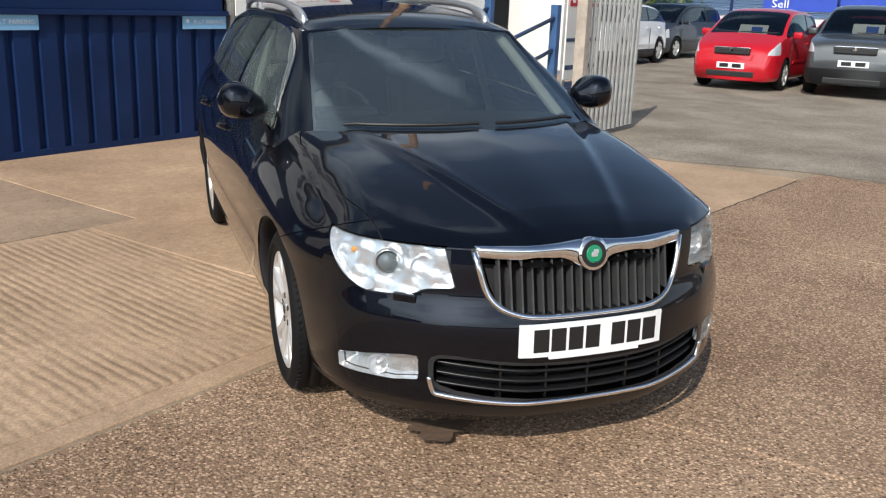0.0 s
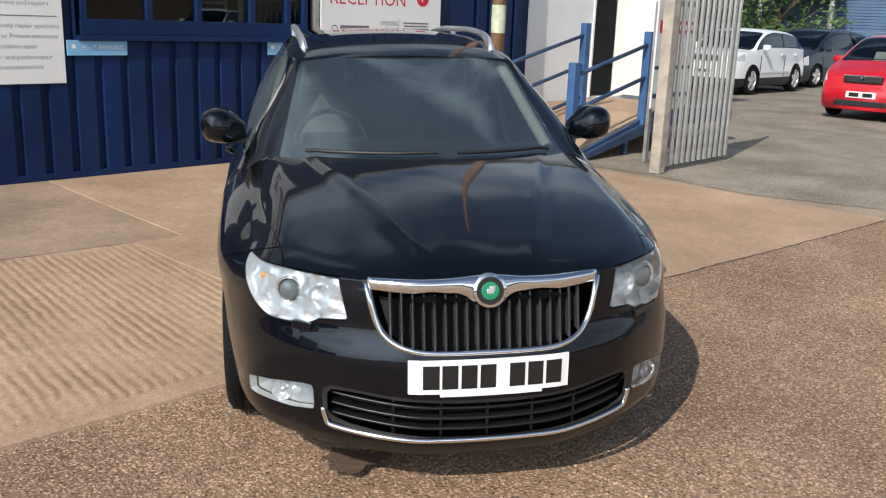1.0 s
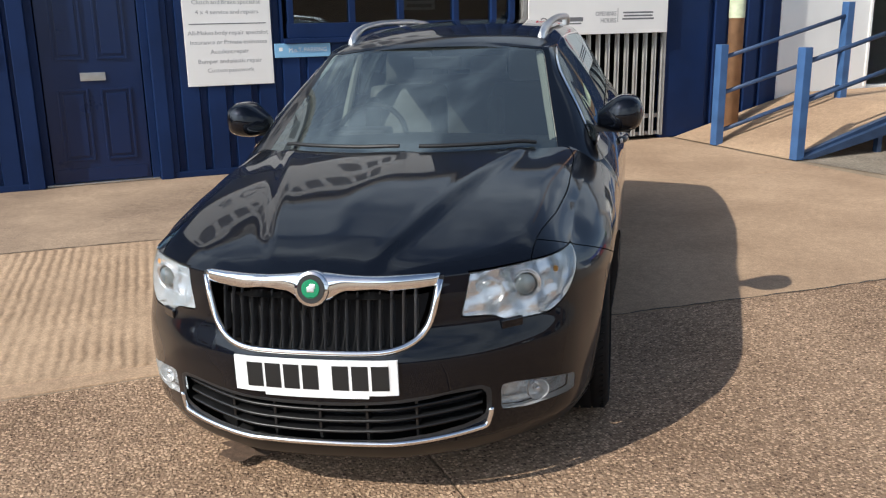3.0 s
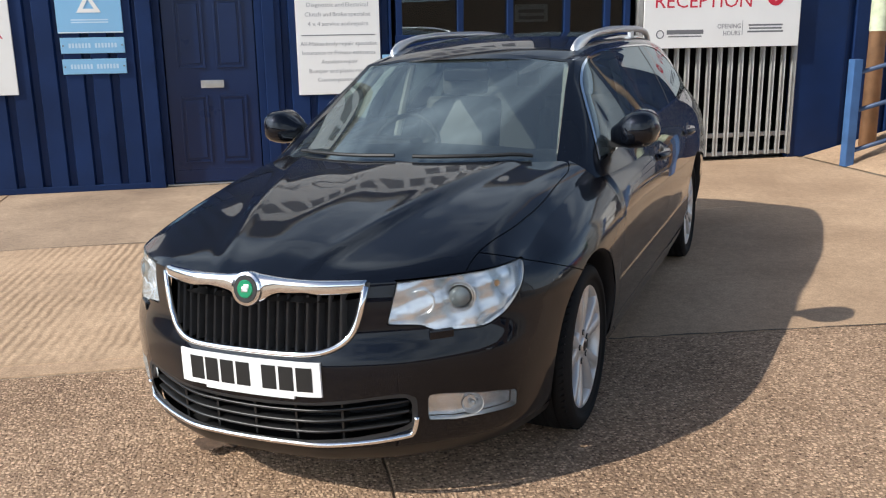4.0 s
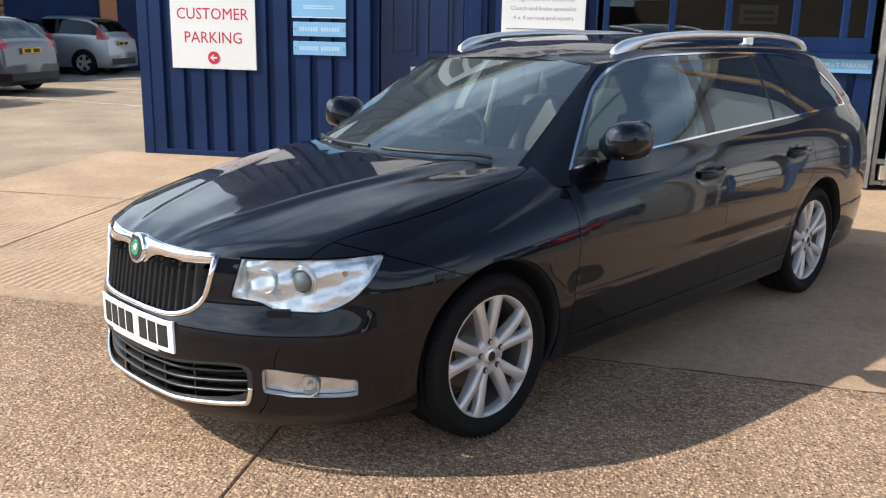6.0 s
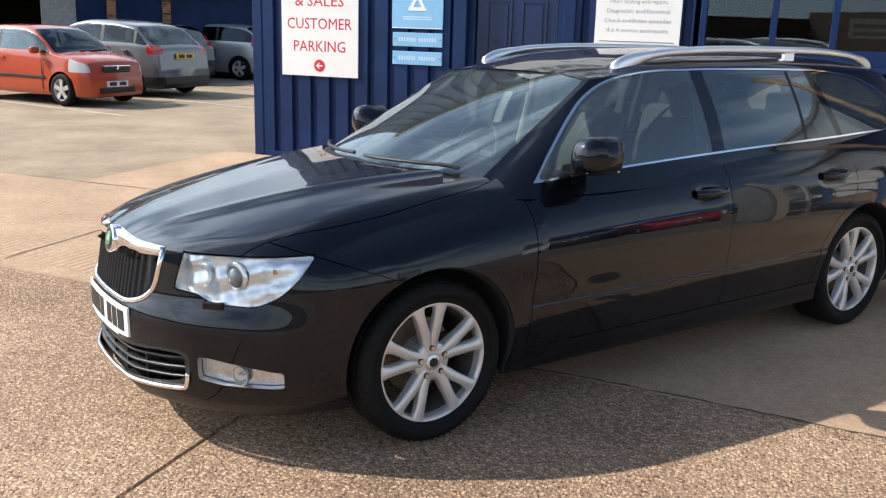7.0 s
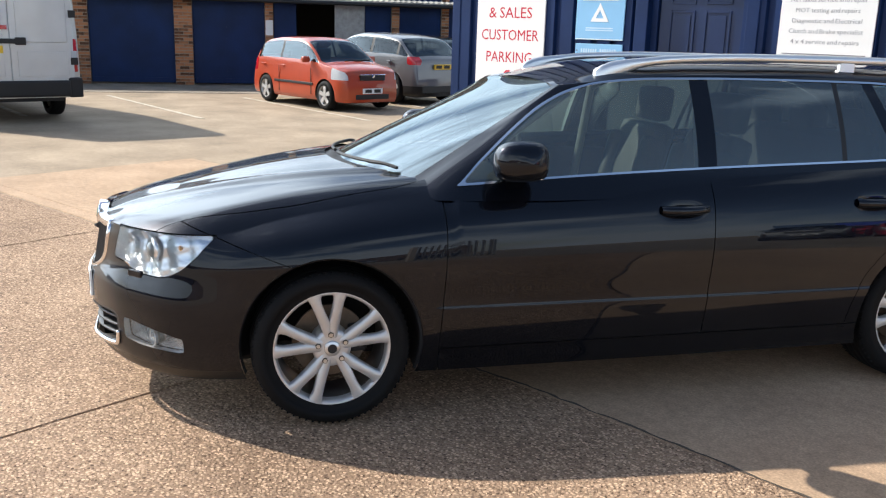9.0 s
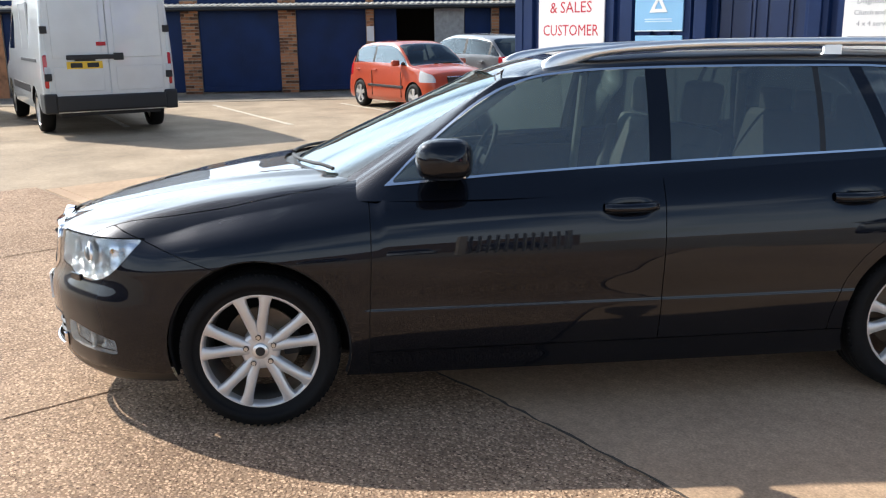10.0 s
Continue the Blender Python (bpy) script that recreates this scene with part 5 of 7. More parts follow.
def sweep(points, r, n=10, flat=1.0):
    """A rounded strip along points."""
    bm = bmesh.new()
    rows = []
    for i, p in enumerate(points):
        a, b = points[max(i - 1, 0)], points[min(i + 1, len(points) - 1)]
        d = (Vector(b) - Vector(a)).normalized()
        side = d.cross(Vector((0, -1, 0))).normalized()
        up = side.cross(d)
        rows.append([bm.verts.new(Vector(p) + side * (r * math.cos(2 * math.pi * k / n)) + up * (r * flat * math.sin(2 * math.pi * k / n))) for k in range(n)])
    for i in range(len(points) - 1):
        for k in range(n):
            bm.faces.new((rows[i][k], rows[i][(k + 1) % n], rows[i + 1][(k + 1) % n], rows[i + 1][k]))
    bm.faces.new(rows[0])
    bm.faces.new(rows[-1])
    bmesh.ops.recalc_face_normals(bm, faces=bm.faces)
    return bm


pts = []
for i in range(81):
    a = math.pi + math.pi * i / 80
    ca, sa = math.cos(a), math.sin(a)
    x = .378 * math.copysign(abs(ca) ** .4, ca)
    z = .757 + .209 * math.copysign(abs(sa) ** .4, sa)
    x *= 1 - .53 * (.757 - z)
    pts.append((x, front_y(x, z) + .002, z))

part("grille_surround", sweep(pts, .0105, flat=1.0), M_CHROME, car, "chrome grille surround", smooth=True)
skin_ob("grille_backing", both(inner), M_DARK, car, push=-0.055)
for i in range(21):
    x = -.34 + .034 * i
    zl = .755 - .198 * max(0.0, 1 - (abs(x) / .338) ** 5) ** .2
    if zl > .70:
        continue
    y0 = front_y(x)
    bm = bmesh.new()
    n = 6
    rows = []
    for k in range(n + 1):
        zz = zl + (.738 - zl) * k / n
        yy = front_y(x, .55) + (front_y(x, .738) - front_y(x, .55)) * (zz - .55) / .188 + .006
        rows.append([bm.verts.new((x + dx, yy + dy, zz)) for dx, dy in ((-.0055, .035), (-.0036, .003), (0, -.003), (.0036, .003), (.0055, .035))])
    for k in range(n):
        for j in range(4):
            bm.faces.new((rows[k][j], rows[k][j + 1], rows[k + 1][j + 1], rows[k + 1][j]))
    bmesh.ops.recalc_face_normals(bm, faces=bm.faces)
    part("grille_slat", bm, M_SLAT, car, "black upright grille slat")


def chrome_bar():
    """The winged bar over the grille, deeper round the badge."""
    bm = bmesh.new()
    rows = []
    for i in range(61):
        x = -.374 + .748 * i / 60
        dip = math.exp(-(abs(x) / .072) ** 3)
        top = .774 + .012 * math.exp(-(x / .09) ** 2)
        low = .730 - .038 * dip + .010 * (abs(x) / .39) ** 4
        y = front_y(x, .75) + .002
        k = .006 + .008 * dip
        rows.append([bm.verts.new(p) for p in ((x, y + .03, top - .002), (x, y - .002, top), (x, y - k * .7, top - .3 * (top - low)), (x, y - k, (top + low) / 2 - .004), (x, y - k * .8, low + .004), (x, y + .004, low), (x, y + .03, low))])
    for i in range(60):
        for j in range(6):
            bm.faces.new((rows[i][j], rows[i + 1][j], rows[i + 1][j + 1], rows[i][j + 1]))
    bm.faces.new(rows[0])
    bm.faces.new(rows[-1])
    bmesh.ops.recalc_face_normals(bm, faces=bm.faces)
    return bm


part("grille_bar", chrome_bar(), M_CHROME, car, "chrome winged grille bar", smooth=True)
by, bz = -.939, .744
def disc_front(r0, r1, y0, y1):
    bm = revolve([(y0, r0), (y0, r1), (y1 + .002, r1), (y1, r1 - .002), (y1, r0)] if r0 else [(y0, r1), (y1 + .002, r1), (y1, r1 - .002), (y1, 0.0)], 40)
    bm.transform(Matrix.Translation((0, by, bz)) @ Matrix.Rotation(radians(-10), 4, "X") @ Matrix.Rotation(radians(90), 4, "Z"))
    return bm
badge = part("badge", disc_front(0, .054, .03, -.004), M_CHROME, car, "round chrome badge with green middle", smooth=True)
part("badge_ring", disc_front(0, .044, 0, -.006), M_INK, badge, "black badge ring")
part("badge_middle", disc_front(0, .029, 0, -.009), M_GREEN, badge, "green badge middle")
bm = bmesh.new()
box(-.012, .012, -.0105, -.004, -.010, .008, .004, bm=bm)
box(-.004, .016, -.0105, -.004, .0, .016, .004, bm=bm)
bm.transform(Matrix.Translation((0, by, bz)) @ Matrix.Rotation(radians(-10), 4, "X"))
part("badge_emblem", bm, M_SILVER, badge)

# number plate: characters stand as plain bars
pz, pyy = .478, -.981
def bow(bm):
    """Bends a flat piece round the curve of the bumper."""
    for v in bm.verts:
        v.co.y += front_y(v.co.x, .478) - front_y(0, .478)
    return bm


def bowed(x0, x1, y0, y1, z0, z1, n=12):
    bm = bmesh.new()
    for i in range(n):
        box(x0 + (x1 - x0) * i / n, x0 + (x1 - x0) * (i + 1) / n, y0, y1, z0, z1, bm=bm)
    bmesh.ops.remove_doubles(bm, verts=bm.verts, dist=.0001)
    inner_f = [f for f in bm.faces if abs(f.normal.x) > .9 and x0 + .001 < f.calc_center_median().x < x1 - .001]
    bmesh.ops.delete(bm, geom=inner_f, context="FACES_ONLY")
    return bow(bm)


plate = part("number_plate", bowed(-.26, .26, pyy - .003, pyy + .005, pz - .0555, pz + .0555), M_PLATE, car, "white number plate with black bars")
part("plate_holder", bowed(-.245, .245, pyy + .005, pyy + .03, pz - .05, pz + .05), M_PLASTIC, car)
part("plate_skirt", bowed(-.16, .17, pyy - .002, pyy + .005, pz - .066, pz - .054), M_PLATE, plate)
x = -.215
for i, w in enumerate((.052, .050, .050, .050, 0, .050, .050, .052)):
    if not w:
        x += .034
        continue
    bm = bmesh.new()
    box(x, x + w, pyy - .0045, pyy - .001, pz - .039, pz + .039, bm=bm)
    bow(bm)
    part("plate_bar", bm, M_INK, plate)
    x += .0605

# lower grille with its chrome line
low_in = lambda x, y, z, s: np.where((y < -.4), 1 - (np.abs(s) / .518) ** 7 - (np.abs(z - .324 - .035 * np.minimum(s / .5, 1) ** 2) / .061) ** 6, -1.0)
linner, lband = split(low_p, low_in)
keep_band, _ = split(lband, lambda x, y, z, s: np.maximum(.275 + .03 * np.minimum(np.abs(s) / .5, 1) ** 2 - z, np.abs(s) - .50))
skin_ob("lower_rim", both(keep_band), M_PLASTIC, car)
pts = []
for i in range(91):
    k = i / 90 * 2 - 1
    ak = abs(k)
    if ak > .86:
        f = (ak - .86) / .14
        ss, z = .518 + .012 * math.sin(f * 1.5), .285 + .055 * f
    else:
        ss, z = .52 * (ak / .86) ** .93, .256 + .026 * (ak / .86) ** 3
    x, y, nx, ny = plan_at(np.array(ss))
    inset = float(front_in(z)) - .006
    pts.append((math.copysign(float(x - nx * inset), k), float(y - ny * inset), z))
part("chrome_line", sweep(pts, .0088, flat=1.0), M_CHROME, car, "thin chrome line round the lower grille", smooth=True)
rest_band, _ = split(lband, lambda x, y, z, s: -np.maximum(.275 + .03 * np.minimum(np.abs(s) / .5, 1) ** 2 - z, np.abs(s) - .50))
skin_ob("lower_frame", both(rest_band), M_PLASTIC, car)
skin_ob("lower_backing", both(linner), M_DARK, car, push=-0.07)
for zz in (.287, .322, .358):
    bm = bmesh.new()
    rows = []
    for i in range(41):
        x = -.49 + .98 * i / 40
        z = zz + .03 * min(abs(x) / .5, 1) ** 2
        y = front_y(x, .32) + .016
        rows.append([bm.verts.new(p) for p in ((x, y + .04, z + .006), (x, y, z + .005), (x, y - .004, z), (x, y, z - .005), (x, y + .04, z - .006))])
    for i in range(40):
        for j in range(4):
            bm.faces.new((rows[i][j], rows[i + 1][j], rows[i + 1][j + 1], rows[i][j + 1]))
    bmesh.ops.recalc_face_normals(bm, faces=bm.faces)
    part("lower_slat", bm, M_GRILLE, car, smooth=True)
for x in (-.3, -.15, 0, .15, .3):
    part("lower_upright", box(x - .004, x + .004, front_y(x, .32) + .02, front_y(x, .32) + .06, .262, .39), M_GRILLE, car)


def lamp_inside(polys, depth, name, material, parent_ob):
    return skin_ob(name, polys, material, parent_ob, push=-depth)


def lamp_wall(polys, d0, d1, sx, material, parent_ob):
    """The side wall of a lamp, all round its edge."""
    seen = {}
    for p in polys:
        for i in range(len(p)):
            a, b = p[i], p[(i + 1) % len(p)]
            ka, kb = tuple(np.round(a[:3] * 3000).astype(int)), tuple(np.round(b[:3] * 3000).astype(int))
            if ka != kb:
                seen.setdefault(frozenset((ka, kb)), []).append((a, b))
    bm = bmesh.new()
    for pair in seen.values():
        if len(pair) == 1:
            a, b = pair[0]
            q = [a[:3] - a[3:6] * d0, b[:3] - b[3:6] * d0, b[:3] - b[3:6] * d1, a[:3] - a[3:6] * d1]
            bm.faces.new([bm.verts.new((sx * v[0], v[1], v[2])) for v in q])
    bmesh.ops.remove_doubles(bm, verts=bm.verts, dist=.0002)
    part("lamp_wall", bm, material, parent_ob)


def facet_back(polys, sx, parent_ob, name, deep, step_s, step_z):
    """A bright reflector with flutes that roll back from the lens."""
    bm = bmesh.new()
    for p in polys:
        vs = []
        for v in p:
            d = deep + step_s * (.5 + .5 * math.sin(v[6] * 62 + v[2] * 14)) + step_z * (.5 + .5 * math.sin(v[2] * 70 - v[6] * 18))
            q = v[:3] - v[3:6] * d
            vs.append(bm.verts.new((sx * q[0], q[1], q[2])))
        bm.faces.new(vs if sx > 0 else vs[::-1])
    bmesh.ops.remove_doubles(bm, verts=bm.verts, dist=.0002)
    return part(name, bm, M_CRYSTAL, parent_ob, "bright fluted reflector", smooth=True)


def on_skin(s, z, push=0.0):
    x, y, nx, ny = plan_at(np.array(s))
    k = np.clip((s - 0.75) / 0.6, 0, 1)
    k = k * k * (3 - 2 * k)
    inset = nose_in(s, z) * (1 - k) + side_in(z) * k - push
    return Vector((float(x - nx * inset), float(y - ny * inset), z)), Vector((float(nx), float(ny), 0))


def bowl(s, z, r, depth, push, sx, mouth=1.0):
    """A round reflector that opens along the skin's outward way, turned a little to the front."""
    p, n = on_skin(s, z, push)
    n = (n * 0.5 + Vector((0, -1, 0)) * 0.5).normalized()
    prof = [(-depth, r * .25), (-depth * .8, r * .6), (-depth * .4, r * .86), (0, r), (0.004, r * 1.04), (0.0, r * 1.10), (-depth * .5, r * 1.05)]
    bm = revolve(prof, 28)
    bm.transform(Matrix.Translation(p) @ n.to_track_quat("X", "Z").to_matrix().to_4x4())
    if sx < 0:
        bm.transform(Matrix.Diagonal((-1, 1, 1, 1)))
        bmesh.ops.reverse_faces(bm, faces=bm.faces)
    return bm


def ball(s, z, r, push, sx):
    p, n = on_skin(s, z, push)
    n = (n * 0.5 + Vector((0, -1, 0)) * 0.5).normalized()
    bm = bmesh.new()
    bmesh.ops.create_uvsphere(bm, u_segments=20, v_segments=12, radius=r, matrix=Matrix.Translation(p) @ n.to_track_quat("Z", "Y").to_matrix().to_4x4() @ Matrix.Diagonal((1, 1, .6, 1)))
    if sx < 0:
        bm.transform(Matrix.Diagonal((-1, 1, 1, 1)))
        bmesh.ops.reverse_faces(bm, faces=bm.faces)
    return bm


for sx, f in ((1, lambda p: p), (-1, mirrored)):
    lamp = skin_ob("headlight", f(lamp_p), M_LENS, car, "clear headlight with projector and chrome reflectors", push=0.001)
    lamp.visible_shadow = False
    facet_back(lamp_p, sx, lamp, "lamp_back", .016, .007, .006)
    lamp_wall(lamp_p, .001, .045, sx, M_CRYSTAL, lamp)
    part("projector_ring", bowl(.70, .694, .047, .025, -.014, sx), M_CRYSTAL, lamp, smooth=True)
    part("projector_hood", bowl(.70, .694, .039, .02, -.012, sx), M_LAMPGREY, lamp, smooth=True)
    part("projector_lens", ball(.70, .694, .034, -.014, sx), M_EYE, lamp, smooth=True)
    part("main_beam_bowl", bowl(.575, .690, .038, .03, -.020, sx), M_CRYSTAL, lamp, smooth=True)
    part("bulb", ball(.845, .715, .010, -.02, sx), M_AMBER, lamp, smooth=True)
    p, n = on_skin(.625, .594, .002)
    bm = box(-.040, .040, -.006, .012, -.017, .012, .005)
    bm.transform(Matrix.Translation(p) @ n.to_track_quat("-Y", "Z").to_matrix().to_4x4())
    if sx < 0:
        bm.transform(Matrix.Diagonal((-1, 1, 1, 1)))
        bmesh.ops.reverse_faces(bm, faces=bm.faces)
    part("washer_cover", bm, M_PAINT, car)
    fog = skin_ob("fog_light", f(fog_p), M_LENS, car, "clear rectangular fog light", push=0.0)
    fog.visible_shadow = False
    lamp_inside(f(fog_p), 0.030, "fog_back", M_LAMPGREY, fog)
    lamp_wall(fog_p, .0, .026, sx, M_REFLECT, fog)
    part("fog_bowl", bowl(.72, .344, .033, .02, -.016, sx), M_REFLECT, fog, smooth=True)
    part("fog_bulb", ball(.72, .344, .012, -.022, sx), M_LAMPGREY, fog, smooth=True)


# mirrors, handles, strips
def mirror_shell(sx):
    bm = bmesh.new()
    rows = []
    n = 22
    for i in range(13):
        k = i / 12
        x = .785 + .205 * k
        sc = (1 - abs(2 * k - 1) ** 3.2) ** .5 if k > .5 else .42 + .58 * math.sin(math.pi * k) ** 1.3
        sc = max(sc, .05)
        row = []
        for j in range(n):
            a = 2 * math.pi * j / n
            ca, sa = math.cos(a), math.sin(a)
            y = .755 + sc * .128 * (abs(ca) ** .62) * (1 if ca > 0 else -1) * (1.0 if ca < 0 else .72)
            z = 1.040 + .016 * min(1, 2 * k) + sc * .088 * (abs(sa) ** .66) * (1 if sa > 0 else -1) * (1.0 if sa > 0 else .85) + .012 * k - .004
            row.append(bm.verts.new((sx * x, y, z)))
        rows.append(row)
    for i in range(12):
        for j in range(n):
            bm.faces.new((rows[i][j], rows[i][(j + 1) % n], rows[i + 1][(j + 1) % n], rows[i + 1][j]))
    bm.faces.new(rows[0])
    bm.faces.new(rows[-1])
    bmesh.ops.recalc_face_normals(bm, faces=bm.faces)
    return bm


for sgn, d1, d2 in sides:
    mir = part("door_mirror", mirror_shell(sgn), M_PAINT, car, "black door mirror with indicator strip", smooth=True)
    bm = box(.872, .938, .652, .72, 1.003, 1.014, .005)
    bm.transform(Matrix.Diagonal((sgn, 1, 1, 1)))
    part("indicator_strip", bm, M_LAMPGREY, mir, "clear indicator strip")
    bm = extrude_poly([(.72, .71), (.84, .72), (.84, .79), (.72, .83)], .985, 1.01, bev=.005)
    bm.transform(Matrix.Diagonal((sgn, 1, 1, 1)))
    part("mirror_arm", bm, M_PLASTIC, mir)
    bm = box(.875, .955, .800, .812, 1.0, 1.085, .002)
    bm.transform(Matrix.Diagonal((sgn, 1, 1, 1)))
    part("mirror_glass", bm, M_CHROME, mir)
    for d, ya, yb in ((d1, 1.37, 1.59), (d2, 2.32, 2.54)):
        bm = bmesh.new()
        rows = []
        for i in range(13):
            k = i / 12
            y = ya + (yb - ya) * k
            z = .856 + .015 * (y - 1.5)
            out = .886 + .03 * math.sin(math.pi * k) ** .5
            rows.append([bm.verts.new((sgn * (out + dx), y, z + dz)) for dx, dz in ((-.028, .017), (-.002, .017), (.008, .006), (.008, -.010), (-.004, -.018), (-.028, -.018))])
        for i in range(12):
            for j in range(5):
                bm.faces.new((rows[i][j], rows[i + 1][j], rows[i + 1][j + 1], rows[i][j + 1]))
        bmesh.ops.recalc_face_normals(bm, faces=bm.faces)
        h = part("door_handle", bm, M_PAINT, d, smooth=True)


# roof rails
def rail(sx):
    bm = bmesh.new()
    rows = []
    prof = curve([(1.20, 1.392), (1.26, 1.422), (1.40, 1.457), (1.6, 1.478), (2.0, 1.490), (2.6, 1.487), (3.0, 1.468), (3.22, 1.433), (3.30, 1.40)])
    xs = curve([(1.2, .49), (1.6, .515), (2.4, .52), (3.0, .50), (3.3, .475)])
    n = 60
    for i in range(n + 1):
        y = 1.20 + 2.10 * (i / n)
        z, x = float(prof(y)), float(xs(y))
        hh = .019 + .028 * math.exp(-((y - 1.24) / .12) ** 2) + .018 * math.exp(-((y - 3.28) / .09) ** 2)
        rows.append([bm.verts.new((sx * (x + .018 * math.cos(a)), y, z - hh * .4 + hh * math.sin(a))) for a in [2 * math.pi * j / 12 for j in range(12)]])
    for i in range(n):
        for j in range(12):
            bm.faces.new((rows[i][j], rows[i][(j + 1) % 12], rows[i + 1][(j + 1) % 12], rows[i + 1][j]))
    bm.faces.new(rows[0])
    bm.faces.new(rows[-1])
    bmesh.ops.recalc_face_normals(bm, faces=bm.faces)
    return bm


for sx in (1, -1):
    rr = part("roof_rail", rail(sx), M_SILVER, car, "satin silver roof rail", smooth=True)
    part("rail_foot", box(sx * .52 - .012, sx * .52 + .012, 2.42, 2.50, 1.41, 1.488, .006), M_SILVER, rr)

# wipers
for x0, x1, y1 in ((-.52, .02, .155), (.10, .55, .27)):
    pts = []
    for i in range(13):
        xx = x0 + (x1 - x0) * i / 12
        yy = .12 + .29 * (abs(xx) / .66) ** 2.3
        pts.append((xx, yy, float(hood_h(np.array(xx), np.array(min(yy, .5)))) + .016))
    part("wiper", sweep(pts, .008, 8), M_PLASTIC, car)

# inside
part("dashboard", extrude_poly([(.30, .70), (.30, .93), (.55, .965), (.86, .955), (.98, .88), (1.0, .62), (.9, .5)], -.66, .66, "x", bev=.0), M_DASH, car)
part("instrument_hood", box(-.52, -.22, .80, .96, .93, 1.0, .025), M_DASH, car)
bm = bmesh.new()
for i in range(28):
    a, b = 2 * math.pi * i / 28, 2 * math.pi * (i + 1) / 28
    tube((.185 * math.cos(a), 0, .185 * math.sin(a)), (.185 * math.cos(b), 0, .185 * math.sin(b)), .014, 8, bm, caps=False)
box(-.17, .17, -.012, .012, -.02, .03, .008, bm=bm)
box(-.025, .025, -.012, .012, -.17, 0, .008, bm=bm)
box(-.065, .065, -.03, .012, -.06, .06, .02, bm=bm)
bm.transform(Matrix.Translation((-.37, 1.06, .915)) @ Matrix.Rotation(radians(-24), 4, "X"))
part("steering_wheel", bm, M_DASH, car, smooth=True)


def seat(x):
    s = new("front_seat")
    s.parent = car
    s.matrix_local = Matrix.Translation((x, 1.52, 0))
    part("cushion", box(-.25, .25, -.30, .25, .45, .62, .06), M_LEATHER, s, smooth=True)
    bm = box(-.235, .235, -.06, .06, .0, .58, .05)
    bm.transform(Matrix.Translation((0, .26, .56)) @ Matrix.Rotation(radians(-14), 4, "X"))
    back = part("backrest", bm, M_LEATHER, s, "pale leather backrest", smooth=True)
    for sx in (-1, 1):
        bm = box(sx * .20 - .045, sx * .20 + .045, -.11, .02, .02, .50, .04)
        bm.transform(Matrix.Translation((0, .26, .56)) @ Matrix.Rotation(radians(-14), 4, "X"))
        part("bolster", bm, M_LEATHER, s, smooth=True)
    bm = box(-.14, .14, -.05, .05, .0, .19, .04)
    bm.transform(Matrix.Translation((0, .415, 1.13)) @ Matrix.Rotation(radians(-8), 4, "X"))
    part("headrest", bm, M_LEATHER, s, smooth=True)


seat(.37)
seat(-.37)
part("rear_bench", box(-.62, .62, 2.05, 2.5, .45, .62, .05), M_TRIM, car)
bm = box(-.62, .62, -.07, .07, 0, .55, .05)
bm.transform(Matrix.Translation((0, 2.52, .6)) @ Matrix.Rotation(radians(-16), 4, "X"))
part("rear_backrest", bm, M_TRIM, car)
for x in (-.4, 0, .4):
    part("rear_headrest", box(x - .12, x + .12, 2.62, 2.71, 1.10, 1.25, .035), M_TRIM, car, smooth=True)
part("cabin_floor", box(-.74, .74, .5, 3.6, .26, .30), M_DASH, car)
part("load_cover", box(-.62, .62, 2.75, 3.6, .93, .95), M_DASH, car)
bm = bmesh.new()
for i in range(12):
    y0, y1 = 1.12 + .19 * i, 1.12 + .19 * (i + 1)
    z0, z1 = float(roof_c(y0)) - .05, float(roof_c(y1)) - .05
    bm.faces.new([bm.verts.new(p) for p in ((-.52, y0, z0 - .015), (0, y0, z0), (0, y1, z1), (-.52, y1, z1 - .015))])
    bm.faces.new([bm.verts.new(p) for p in ((0, y0, z0), (.52, y0, z0 - .015), (.52, y1, z1 - .015), (0, y1, z1))])
part("headlining", bm, M_TRIM, car)
for sx in (-1, 1):
    bm = tube((sx * .615, .53, .97), (sx * .505, 1.07, 1.325), .027, 10)
    part("pillar_trim", bm, M_PALETRIM, car, "pale screen pillar trim")
    bm = tube((sx * .745, 1.64, .75), (sx * .585, 1.66, 1.33), .024, 8)
    part("pillar_trim", bm, M_PALETRIM, car, "pale centre pillar trim")
    bm = tube((sx * .735, 2.62, .95), (sx * .56, 2.55, 1.33), .03, 8)
    part("pillar_trim", bm, M_TRIM, car)
    part("door_card", box(sx * .76 - .02, sx * .76 + .02, .6, 2.5, .32, .94, .015), M_DASH, car)
part("inner_mirror", box(-.12, .12, 1.0, 1.03, 1.265, 1.325, .012), M_DASH, car)

# ---- other vehicles ----
M_TINT = glass("car_glass", (0.50, 0.58, 0.58), 0.45)
M_TAILRED = mat("red_lamp", (0.42, 0.01, 0.015), 0.18, var=0.15, coat=0.8)
M_HEADLAMP = mat("pale_lamp", (0.52, 0.54, 0.56), 0.15, var=0.15, scale=30, coat=0.8)
M_CARD = mat("blue_card_print", (0.05, 0.13, 0.5), 0.5, var=.1)
M_CABIN = mat("cabin_dark", (0.02, 0.02, 0.022), 0.8, var=0.2)


def paint(name, col, metal=0.0):
    return mat(name, col, 0.38, metal=metal, var=0.06, scale=3, coat=0.9, rvar=0.05, spec=0.3)


